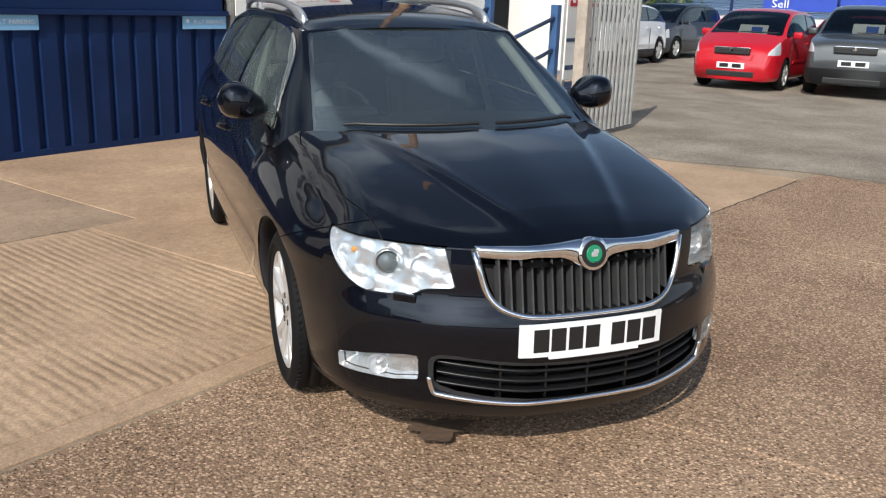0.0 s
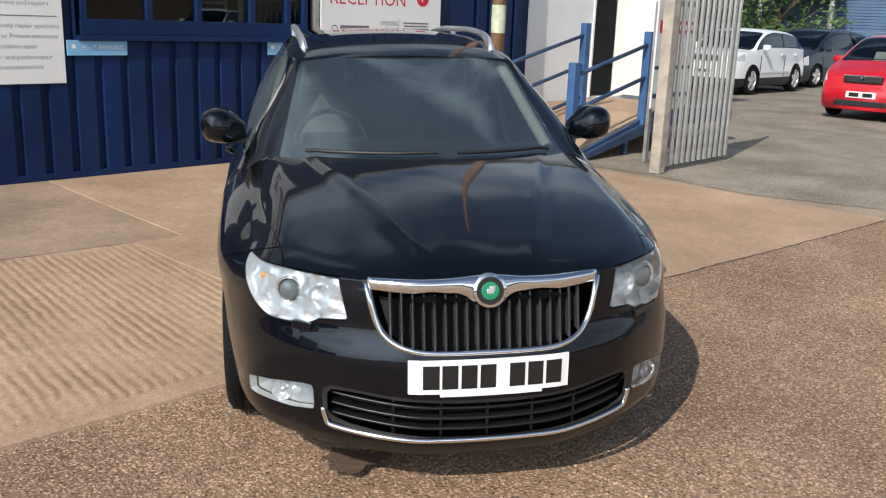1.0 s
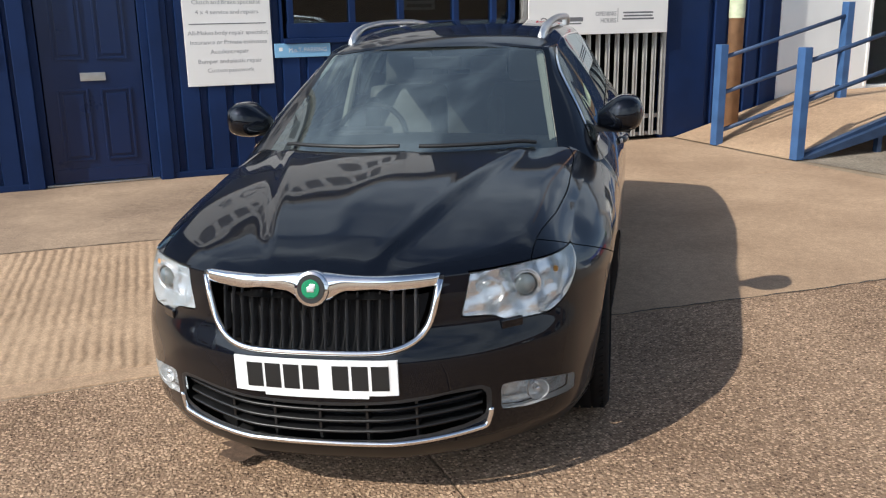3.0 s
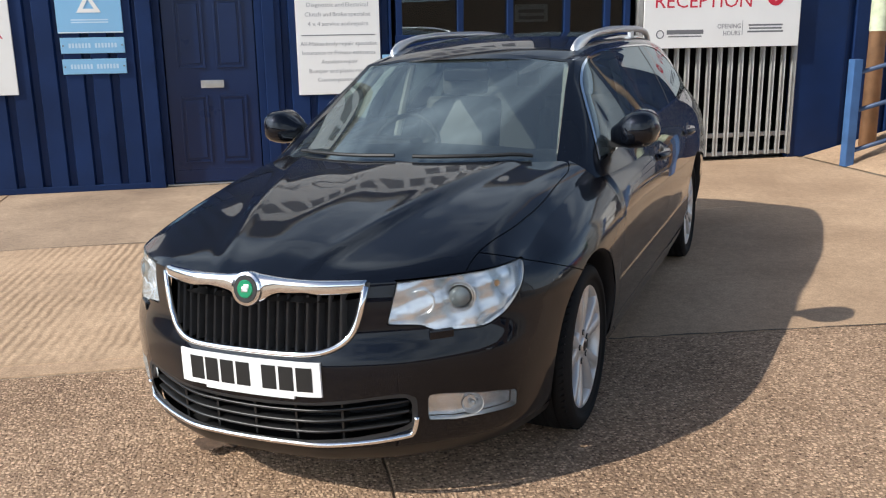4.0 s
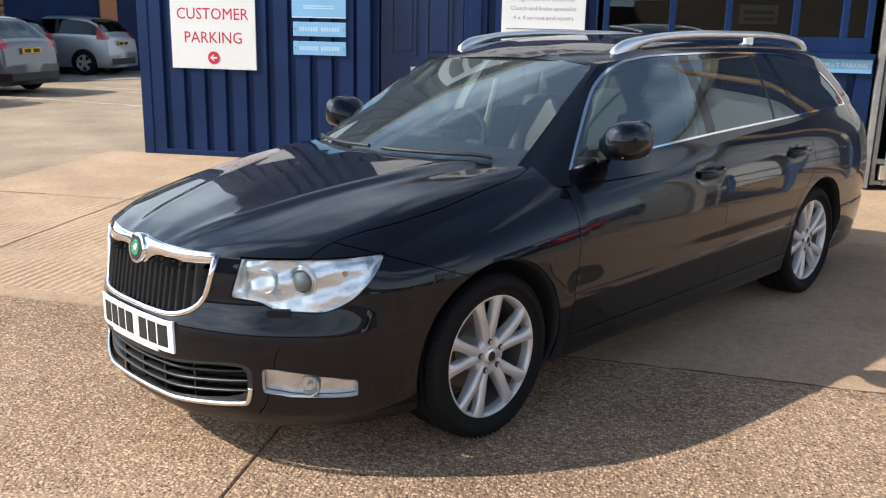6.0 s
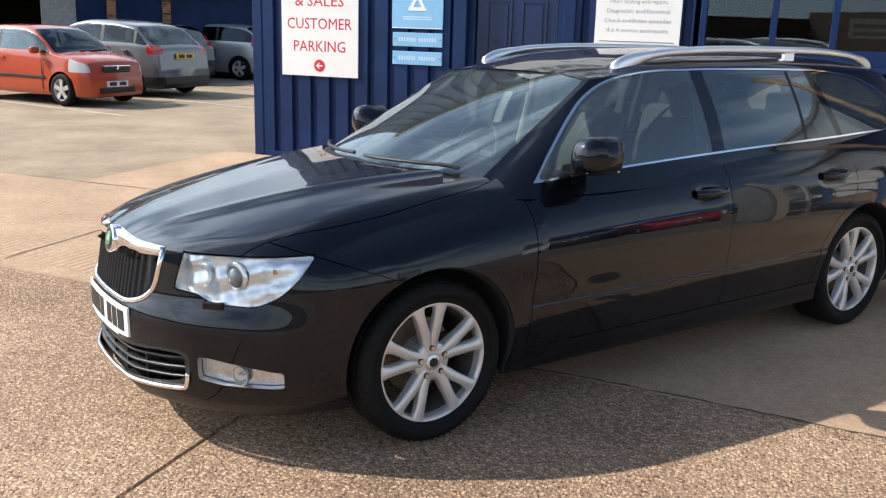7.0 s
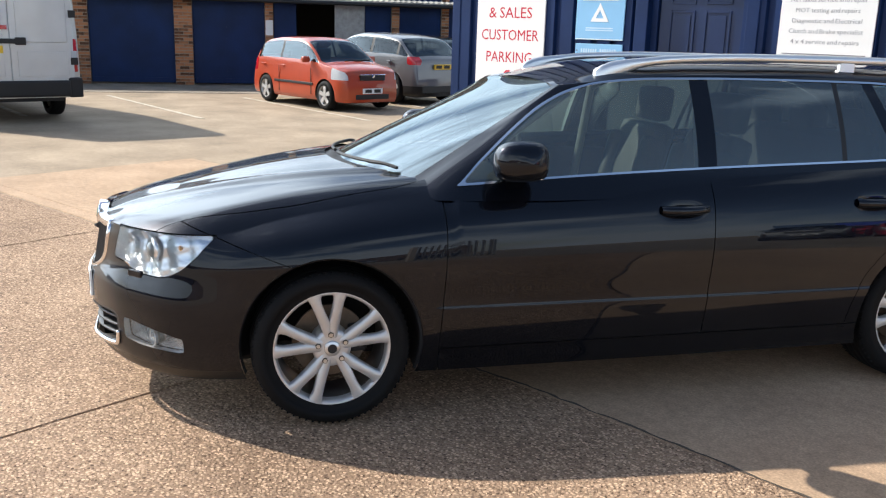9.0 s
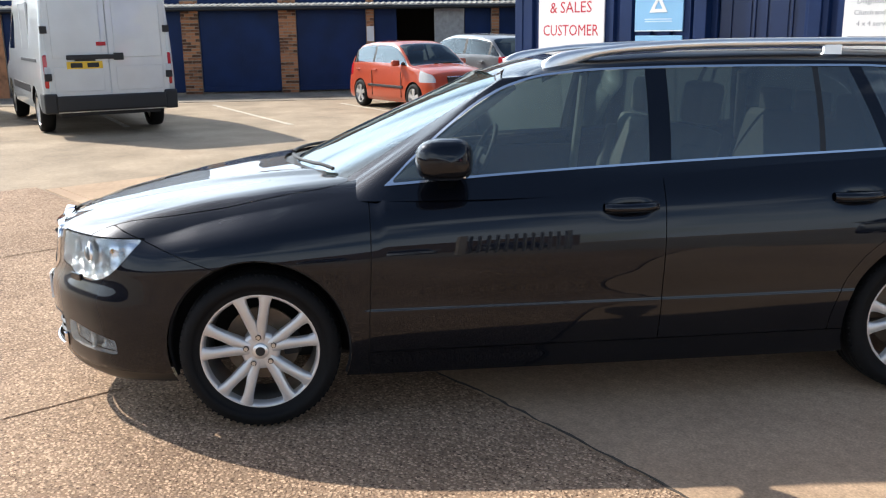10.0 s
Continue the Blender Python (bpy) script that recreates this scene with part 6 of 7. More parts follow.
def road_wheel(m, parent, r, w=.19, dark=False):
    e = new("wheel")
    e.parent = parent
    e.matrix_local = m
    part("tyre", revolve([(-w * .5, r * .66), (-w * .55, r * .8), (-w * .48, r * .95), (-w * .3, r), (w * .3, r), (w * .48, r * .95), (w * .55, r * .8), (w * .48, r * .66)], 32), M_RUBBER, e, smooth=True)
    part("rim", revolve([(-w * .3, r * .66), (w * .38, r * .62), (w * .5, r * .68)], 32), M_ALLOY, e, smooth=True)
    part("wheel_back", revolve([(0, r * .64), (0.0, 0.001)], 24), M_DARK, e)
    for i in range(5):
        bm = extrude_poly([(-.11 * r, .05 * r), (.11 * r, .05 * r), (.15 * r, .66 * r), (-.15 * r, .66 * r)], w * .36, w * .46, "x")
        bm.transform(Matrix.Rotation(2 * math.pi * i / 5, 4, "X"))
        part("spoke", bm, M_ALLOY, e)
    part("hub", tube((w * .3, 0, 0), (w * .49, 0, 0), .17 * r, 16), M_ALLOY, e)
    return e


def plain_car(name, label, m, paint_m, L, W, top, axles, belt_z, win, wheel_r=.31, group="", plate=(None, None), nose_z=(.62, .78), tail_z=(.72, 1.0), lower_m=None, low_z=.0, privacy=False, foot=.19, mirror_y=None, card=False, mould=None):
    """A parked car: y runs from its nose (0) to its tail (L). top: heights along the middle. win: windscreen foot and head, rear window head and foot."""
    car_e = empty(name, m, label, "car" if "van" not in name else "van", group=group)
    tz = curve(top)
    yy = np.unique(np.concatenate([np.linspace(0, .35, 12), np.linspace(.35, L - .35, 46), np.linspace(L - .35, L, 12)]))
    wy = curve([(0, W * .40), (.06, W * .425), (.25, W * .468), (.6, W * .49), (L * .5, W * .5), (L - .5, W * .487), (L - .15, W * .46), (L, W * .43)])
    q = np.concatenate([np.linspace(0, 3, 19), np.linspace(3, 4, 12)[1:], np.linspace(4, 5, 8)[1:]])
    G = np.zeros((len(yy), len(q), 3))
    for i, y in enumerate(yy):
        w, t = float(wy(y)), float(tz(y))
        bz = min(belt_z, t - .05)
        cab = max(0.0, t - belt_z)
        kx = [0, .5, 1.2, 2.2, 3.0, 4.0, 4.4, 5.0]
        xs = [w - .06, w - .01, w, w - .005, w - .045, w - .055 - .26 * cab - (.05 if cab < .05 else 0), (w - .055 - .26 * cab) * .7, 0]
        zs = [foot, foot + .06, .42, .62 if bz > .66 else (.42 + bz) / 2, bz, t - .045, t - .012, t]
        G[i, :, 0] = np.interp(q, kx, xs)
        G[i, :, 1] = y
        G[i, :, 2] = np.interp(q, kx, zs)
        for _ in range(2):
            G[i, 1:-1] = .25 * G[i, :-2] + .5 * G[i, 1:-1] + .25 * G[i, 2:]
    Y, Q = np.meshgrid(yy, q, indexing="ij")
    sk = Skin().add_grids([(G, Q, Q, False)]).polys
    for i, j in ((0, 1), (len(yy) - 1, -1)):
        cap = G[i]
        pts = [np.array((*p, 0, -j, 0, 0, 0)) for p in cap] + [np.array((0, cap[0][1], cap[0][2], 0, -j, 0, 0, 0))]
        sk.append(np.array(pts if j > 0 else pts[::-1]))
    for a in axles:
        _, sk = split(sk, lambda x, y, z, s: np.where(x > W * .25, wheel_r * 1.13 - np.hypot(y - a, z - wheel_r), -1.0))
    wf0, wf1, wr0, wr1 = win
    ws_p, sk = split(sk, lambda x, y, z, s: np.minimum(np.minimum(s - 4.06, 9) * .4, np.minimum(y - wf0, wf1 - y)))
    rw_p, sk = split(sk, lambda x, y, z, s: np.minimum(np.minimum(s - 4.1, 9) * .4, np.minimum(y - wr0, wr1 - y)))
    dl_p, sk = split(sk, lambda x, y, z, s: np.minimum(np.minimum(s - 3.12, 3.9 - s) * .4, np.minimum(np.minimum(y - wf0 - .12, (wr1 - .12) - y), np.minimum(tz(y) - .07 - z, 9))))
    hl_p, sk = split(sk, lambda x, y, z, s: np.minimum(np.minimum(z - nose_z[0], nose_z[1] + .25 * np.minimum(y, .5) - z), np.minimum(np.minimum(.45 - y, 3.25 - s), x - W * .22 - .12 * (.3 - np.minimum(y, .3)))))
    tl_p, sk = split(sk, lambda x, y, z, s: np.minimum(np.minimum(z - tail_z[0], tail_z[1] - z), np.minimum(y - (L - .30), x - W * .32)))
    if low_z:
        lo_p, sk = split(sk, lambda x, y, z, s: low_z - z)
        skin_ob("lower_trim", lo_p + mirrored(lo_p), lower_m or M_PLASTIC, car_e, "dark plastic lower trim")
    both_ = lambda p: p + mirrored(p)
    skin_ob("body", both_(sk), paint_m, car_e)
    skin_ob("windscreen", both_(ws_p), M_TINT, car_e).visible_shadow = False
    skin_ob("rear_window", both_(rw_p), M_TINT, car_e).visible_shadow = False
    mid_a = (wf1 + wr0) / 2 + .05
    for f in (lambda p: p, mirrored):
        a1, rest = split(dl_p, lambda x, y, z, s: mid_a - .05 - y)
        pl, rest = split(rest, lambda x, y, z, s: mid_a + .04 - y)
        b1, rest2 = split(rest, lambda x, y, z, s: mid_a + .88 - y)
        p2, c1 = split(rest2, lambda x, y, z, s: mid_a + .95 - y)
        skin_ob("front_window", f(a1), M_TINT, car_e).visible_shadow = False
        skin_ob("rear_side_window", f(b1), M_TINT, car_e).visible_shadow = False
        if c1:
            skin_ob("quarter_window", f(c1), M_TINT, car_e).visible_shadow = False
        skin_ob("door_post", f(pl), M_PLASTIC, car_e)
        if p2:
            skin_ob("door_post", f(p2), M_PLASTIC, car_e)
        skin_ob("headlight", f(hl_p), M_HEADLAMP, car_e)
        skin_ob("tail_light", f(tl_p), M_TAILRED, car_e)
    # dark cabin behind the glass, with seats
    part("cabin", box(-W * .40, W * .40, wf0 + .35, wr1 - .15, foot + .05, belt_z - .03, .03), M_CABIN, car_e)
    for x in (-W * .2, W * .2):
        part("front_seat", box(x - .22, x + .22, mid_a - .12, mid_a + .02, belt_z - .1, belt_z + .28, .05), M_CABIN, car_e)
    for a in axles:
        for sx in (1, -1):
            road_wheel(Matrix.Translation((sx * (W * .5 - .11), a, wheel_r)) @ (Matrix.Rotation(math.pi, 4, "Z") if sx < 0 else Matrix.Identity(4)), car_e, wheel_r)
    for sx in (1, -1):
        part("side_moulding", box(sx * (W * .5 - .004) - .014, sx * (W * .5 - .004) + .014, axles[0] + wheel_r + .12, axles[1] - wheel_r - .12, .50, .555, .006), mould or paint_m, car_e)
        for yd in (wf0 + .32, mid_a):
            part("door_gap", box(sx * (W * .5 - .004) - .006, sx * (W * .5 - .004) + .006, yd - .005, yd + .005, .30, belt_z - .12), M_PLASTIC, car_e)
        for yd in (mid_a - .14, mid_a + .70):
            part("door_handle", box(sx * (W * .5 - .012) - .02, sx * (W * .5 - .012) + .02, yd - .08, yd + .08, belt_z - .13, belt_z - .095, .008), paint_m, car_e)
        my = wf0 + .42 if mirror_y is None else mirror_y
        part("door_mirror", box(sx * (W * .5 + .06) - .09, sx * (W * .5 + .06) + .09, my - .05, my + .05, belt_z + .0, belt_z + .13, .035), paint_m, car_e, smooth=True)
    part("underbody", box(-W * .36, W * .36, .12, L - .12, foot - .02, foot + .12), M_PLASTIC, car_e)
    if card:
        bm = box(-.26, .30, -.004, .004, 0, .24, .002)
        bm.transform(Matrix.Translation((0, wf0 + .40, belt_z + .03)) @ Matrix.Rotation(radians(-35), 4, "X"))
        pc = part("price_card", bm, M_WHITE, car_e, "white price card behind the windscreen")
        bm = box(-.02, .20, -.007, -.003, .05, .19, .002)
        bm.transform(Matrix.Translation((0, wf0 + .40, belt_z + .03)) @ Matrix.Rotation(radians(-35), 4, "X"))
        part("card_print", bm, M_CARD, pc)
    fy = .03
    gr = part("grille", box(-W * .20, W * .20, -.016, .06, nose_z[0] - .01, nose_z[0] + .11, .02), M_PLASTIC, car_e)
    for gz in (.025, .055, .085):
        part("grille_bar", box(-W * .19, W * .19, -.022, -.012, nose_z[0] + gz - .006, nose_z[0] + gz + .006), M_SLAT, gr)
    part("grille_trim", box(-W * .205, W * .205, -.024, .05, nose_z[0] + .105, nose_z[0] + .125, .006), M_CHROME, gr)
    bm = revolve_y([(.042, 0.0), (.042, -.006), (0, -.008)], 16)
    bm.transform(Matrix.Translation((0, -.022, nose_z[0] + .09)))
    part("badge", bm, M_CHROME, gr)
    for sx in (1, -1):
        part("fog_light", tube((sx * W * .33, .02, .33), (sx * W * .33, .07 - .06, .33), .045, 14), M_HEADLAMP, car_e)
        part("wiper", tube((sx * .12, wf0 + .02, float(tz(wf0 + .02)) + .012), (sx * .12 + .5, wf0 + .10, float(tz(wf0 + .10)) - .02), .010, 6), M_PLASTIC, car_e)
    part("air_intake", box(-W * .27, W * .27, -.012, .06, .25, .36, .02), M_PLASTIC, car_e)
    part("rear_diffuser", box(-W * .34, W * .34, L - .06, L + .012, .26, .42, .015), M_PLASTIC, car_e)
    if plate[0]:
        e = part("number_plate", box(-.26, .26, -.022, .0, plate[0] - .056, plate[0] + .056, .003), M_PLATE, car_e, "white number plate with dark bars")
        for k in (-.12, .12):
            part("plate_bar", box(k - .085, k + .085, -.026, -.02, plate[0] - .036, plate[0] + .036), M_INK, e)
    if plate[1]:
        e = part("number_plate", box(-.26, .26, L, L + .022, plate[1] - .056, plate[1] + .056, .003), M_PLATEYEL, car_e, "yellow number plate with dark bars")
        for k in (-.12, .12):
            part("plate_bar", box(k - .085, k + .085, L + .02, L + .026, plate[1] - .036, plate[1] + .036), M_INK, e)
    return car_e


def park(axle_xy, heading, to_axle, size=1.0):
    """The pose of a car whose given axle's middle stands at axle_xy; heading: the way its nose points, in degrees from +x."""
    return Matrix.Translation((*axle_xy, 0)) @ Matrix.Rotation(radians(heading + 90), 4, "Z") @ Matrix.Scale(size, 4) @ Matrix.Translation((0, -to_axle, 0))


HATCH = [(0, .60), (.04, .74), (.12, .82), (.5, .91), (1.02, .985), (1.35, 1.20), (1.75, 1.41), (2.1, 1.48), (2.7, 1.49), (3.35, 1.44), (3.62, 1.33), (3.86, 1.02), (3.94, .92), (3.98, .62)]
FABIA = [(0, .60), (.03, .78), (.10, .87), (.45, .965), (.84, 1.02), (1.2, 1.26), (1.55, 1.45), (1.95, 1.515), (2.6, 1.515), (3.2, 1.465), (3.46, 1.35), (3.68, 1.02), (3.77, .9), (3.82, .6)]
JAZZ = [(0, .58), (.05, .74), (.15, .84), (.55, 1.0), (.75, 1.07), (1.2, 1.33), (1.6, 1.49), (2.1, 1.54), (2.9, 1.52), (3.4, 1.46), (3.65, 1.22), (3.82, 1.0), (3.88, .9), (3.9, .6)]
SUV = [(0, .70), (.05, .92), (.15, 1.0), (.6, 1.08), (1.05, 1.14), (1.45, 1.40), (1.8, 1.60), (2.3, 1.67), (3.2, 1.66), (3.9, 1.60), (4.15, 1.30), (4.3, 1.02), (4.36, .95), (4.39, .65)]
JUKE = [(0, .66), (.05, .86), (.15, .93), (.5, 1.03), (.9, 1.08), (1.3, 1.32), (1.7, 1.50), (2.1, 1.56), (2.8, 1.54), (3.4, 1.46), (3.75, 1.22), (3.98, 1.06), (4.08, .98), (4.13, .62)]
MPV = [(0, .60), (.05, .74), (.2, .84), (.6, .97), (.85, 1.05), (1.4, 1.38), (1.9, 1.58), (2.5, 1.63), (3.4, 1.60), (4.0, 1.50), (4.25, 1.2), (4.4, .98), (4.47, .9), (4.5, .6)]

P_RED = paint("red_car_paint", (0.50, 0.008, 0.018))
P_ORANGE = paint("orange_red_paint", (0.42, 0.056, 0.016))
P_GREY = paint("dark_grey_paint", (0.085, 0.09, 0.092), 0.4)
P_SILVER = paint("silver_paint", (0.42, 0.44, 0.46), 0.5)
P_MIDGREY = paint("mid_grey_paint", (0.17, 0.172, 0.178), 0.5)
P_WHITE = paint("white_car_paint", (0.80, 0.80, 0.79))
P_NAVY = paint("dark_blue_grey_paint", (0.025, 0.03, 0.042), 0.3)
P_BLACK = paint("black_paint", (0.006, 0.006, 0.007))

FORE = "cars on the forecourt"
ROW = "cars parked by the garages"
red_h = math.degrees(math.atan2(-.79, -.615))
plain_car("hatchback_car", "bright red small hatchback facing the yard", park((10.35, 11.65), red_h - 16, .82), P_RED, 3.90, 1.69, JAZZ, (.82, 3.32), .98, (.72, 1.55, 3.42, 3.75), .30, FORE, (.46, None), (.68, .86), card=True)
plain_car("off_road_car", "dark grey off-road car with black bumper guard", park((11.75, 10.1), red_h - 12, .85), P_GREY, 4.39, 1.81, SUV, (.85, 3.41), 1.08, (1.02, 1.75, 3.92, 4.25), .36, FORE, (.62, None), (.80, .98), low_z=.52, foot=.24, card=True)
plain_car("hatchback_car", "dull red car parked behind another", park((13.9, 12.9), red_h - 20, .82), P_RED, 3.98, 1.70, HATCH, (.82, 3.35), .97, (.95, 1.75, 3.45, 3.8), .30, FORE)
wj_h = math.degrees(math.atan2(-.59, -.80))
plain_car("crossover_car", "white crossover car with black wheel arches", park((10.04, 17.29), wj_h, .85), P_WHITE, 4.13, 1.765, JUKE, (.85, 3.38), 1.05, (.88, 1.65, 3.4, 3.9), .34, FORE, (.55, None), (.80, .96), low_z=.40)
plain_car("family_car", "dark blue-grey people carrier", park((13.8, 20.54), wj_h - 6, .9), P_NAVY, 4.5, 1.83, MPV, (.9, 3.63), 1.0, (.85, 1.85, 4.0, 4.3), .32, FORE, (.5, None))
bay = math.degrees(math.atan2(1.01, 2.39))
plain_car("hatchback_car", "orange-red small hatchback with silver wheels", park((-13.12, 2.2), bay + 4, .66, .87), P_ORANGE, 3.82, 1.64, FABIA, (.66, 3.11), .98, (.84, 1.58, 3.30, 3.64), .31, ROW, (.43, None), (.66, .80), mould=M_PLASTIC)
plain_car("crossover_car", "mid grey crossover car seen from behind", park((-14.75, 3.85), bay + 180 + 6, 3.38, .92), P_MIDGREY, 4.13, 1.765, JUKE, (.85, 3.38), 1.05, (.88, 1.65, 3.42, 3.95), .34, ROW, (None, .84), low_z=.42, tail_z=(.88, 1.06))
plain_car("hatchback_car", "black hatchback with red tail lamps", park((-17.9, 5.3), bay + 192, 3.35, .92), P_BLACK, 3.98, 1.70, HATCH, (.82, 3.35), .97, (.95, 1.75, 3.45, 3.8), .30, ROW, (None, .8), tail_z=(.85, 1.25))
plain_car("hatchback_car", "silver hatchback with high red lamps", park((-18.75, 7.6), bay + 192, 3.45, .92), P_SILVER, 4.1, 1.72, [(k[0] * 1.03, k[1]) for k in HATCH], (.85, 3.45), .97, (.95, 1.78, 3.55, 3.92), .31, ROW, (None, .8), tail_z=(.9, 1.3))
plain_car("family_car", "dark grey people carrier by the garages", park((-20.0, 11.6), bay + 184, 3.63), P_GREY, 4.5, 1.83, MPV, (.9, 3.63), 1.0, (.85, 1.85, 4.0, 4.3), .32, ROW, (None, .8))
plain_car("saloon_car", "dark purple car parked beside a van", park((-13.2, -7.0), bay + 184, 3.35), paint("dark_purple_paint", (.03, .012, .03)), 3.98, 1.70, HATCH, (.82, 3.35), .97, (.95, 1.75, 3.45, 3.8), .30, ROW, (None, .8))


# silver-white panel van
def panel_van(m):
    e = empty("panel_van", m, "pale silver panel van with yellow rear number plate", "van", group=ROW)
    W, L = 1.98, 5.35
    P_VAN = paint("van_paint", (0.60, 0.62, 0.62), 0.25)
    tz = curve([(0, .7), (.06, .98), (.3, 1.12), (.85, 1.25), (1.2, 1.55), (1.75, 2.1), (2.1, 2.32), (2.6, 2.42), (4.6, 2.44), (5.28, 2.40), (5.35, 2.36)])
    yy = np.concatenate([np.linspace(0, 2.2, 26), np.linspace(2.2, L - .06, 40)[1:], [L - .03, L]])
    q = np.linspace(0, 1, 40)
    G = np.zeros((len(yy), 40, 3))
    for i, y in enumerate(yy):
        t = float(tz(y))
        w = W / 2 * min(1, .86 + .14 * min(1, y / .5)) - (.02 if y > L - .02 else 0)
        pts = [(w - .03, .36), (w, .5), (w, .9), (w - .015, min(1.35, t - .2)), (w - .05 - .03 * max(0, t - 1.3), t - .10), (w - .16, t - .02), (w * .6, t), (0, t + .01)]
        d = np.concatenate([[0], np.cumsum([math.dist(a, b) for a, b in zip(pts[:-1], pts[1:])])])
        G[i, :, 0] = np.interp(q * d[-1], d, [p[0] for p in pts])
        G[i, :, 1] = y
        G[i, :, 2] = np.interp(q * d[-1], d, [p[1] for p in pts])
    Y, Q = np.meshgrid(yy, q, indexing="ij")
    sk = Skin().add_grids([(G, Q, Q, False)]).polys
    cap = G[-1]
    sk.append(np.array(([np.array((*p, 0, 1, 0, 0, 0)) for p in cap] + [np.array((0, L, .36, 0, 1, 0, 0, 0))])[::-1]))
    cap = G[0]
    sk.append(np.array([np.array((*p, 0, -1, 0, 0, 0)) for p in cap] + [np.array((0, 0, .36, 0, -1, 0, 0, 0))]))
    for a in (.95, 4.30):
        _, sk = split(sk, lambda x, y, z, s: np.where(x > .5, .40 - np.hypot(y - a, z - .34), -1.0))
    scr, sk = split(sk, lambda x, y, z, s: np.minimum(np.minimum(y - .9, 1.8 - y), np.minimum(z - 1.28, .82 - x)))
    cabw, sk = split(sk, lambda x, y, z, s: np.minimum(np.minimum(y - 1.35, 2.15 - y), np.minimum(z - 1.3, np.minimum(tz(y) - .28 - z, x - .7))))
    skin_ob("body", sk + mirrored(sk), P_VAN, e)
    skin_ob("windscreen", scr + mirrored(scr), M_TINT, e)
    skin_ob("cab_window", cabw, M_TINT, e)
    skin_ob("cab_window", mirrored(cabw), M_TINT, e)
    part("cabin", box(-.85, .85, 1.0, 5.2, .45, 1.2), M_CABIN, e)
    # two rear doors with pressed panels
    for x0, x1, nm in ((-.90, -.004, 0), (.004, .90, 1)):
        d = part("rear_door", box(x0, x1, L - .01, L + .022, .60, 2.26, .012), P_VAN, e)
        part("door_pressing", box(x0 + .09, x1 - .09, L + .016, L + .030, 1.18, 2.10, .012), P_VAN, d)
        part("door_pressing", box(x0 + .09, x1 - .09, L + .016, L + .027, .68, 1.05, .010), P_VAN, d)
        for z in (.85, 1.55):
            part("hinge", box((x0 if nm == 0 else x1) - .05, (x0 if nm == 0 else x1) + .05, L - .02, L + .05, z, z + .11, .008), M_PLASTIC, d)
    # seen from behind the left of the van is at -x: y to the tail
    part("handle_bar", box(-.10, .62, L + .02, L + .06, 1.16, 1.23, .01), M_PLASTIC, e)
    part("door_handle", box(-.22, -.07, L + .02, L + .06, 1.14, 1.25, .012), M_PLASTIC, e)
    part("high_light", box(.03, .17, L + .02, L + .05, 1.36, 1.42, .008), M_TAILRED, e)
    pl = part("number_plate", box(.10, .62, L + .022, L + .035, 1.02, 1.13, .003), M_PLATEYEL, e, "yellow number plate with dark bars")
    for k in (.24, .48):
        part("plate_bar", box(k - .085, k + .085, L + .033, L + .039, 1.04, 1.11), M_INK, pl)
    for sx in (1, -1):
        part("tail_light", box(sx * .90 - .055, sx * .90 + .055, L - .10, L + .02, .74, 1.24, .03), M_TAILRED, e, smooth=True)
        part("clear_lens", box(sx * .90 - .045, sx * .90 + .045, L - .04, L + .026, .95, 1.06, .01), M_HEADLAMP, e)
        part("rear_bumper_end", box(sx * .90 - .10, sx * .90 + .10, L - .35, L + .07, .36, .66, .03), M_PLASTIC, e)
        for a in (.95, 4.30):
            road_wheel(Matrix.Translation((sx * .86, a, .335)) @ (Matrix.Rotation(math.pi, 4, "Z") if sx < 0 else Matrix.Identity(4)), e, .335, .21)
        part("side_moulding", box(sx * .985 - .012, sx * .985 + .012, 1.5, 3.85, .62, .74, .006), M_PLASTIC, e)
        for y0 in (2.45, 3.35):
            part("side_pressing", box(sx * .955 - .022, sx * .955 + .022, y0, y0 + .78, 1.30, 2.05, .014), P_VAN, e)
        part("slide_track", box(sx * .98 - .012, sx * .98 + .012, 3.0, 4.9, 1.12, 1.17, .005), M_PLASTIC, e)
    part("rear_bumper", box(-.82, .82, L - .05, L + .09, .38, .62, .03), M_PLASTIC, e)
    part("number_lamp", box(.2, .5, L + .02, L + .04, 1.135, 1.16), M_PLASTIC, e)
    part("underbody", box(-.75, .75, .3, L - .1, .30, .5), M_PLASTIC, e)
    return e


panel_van(park((-11.35, -3.75), bay + 180 + 2, 4.30))

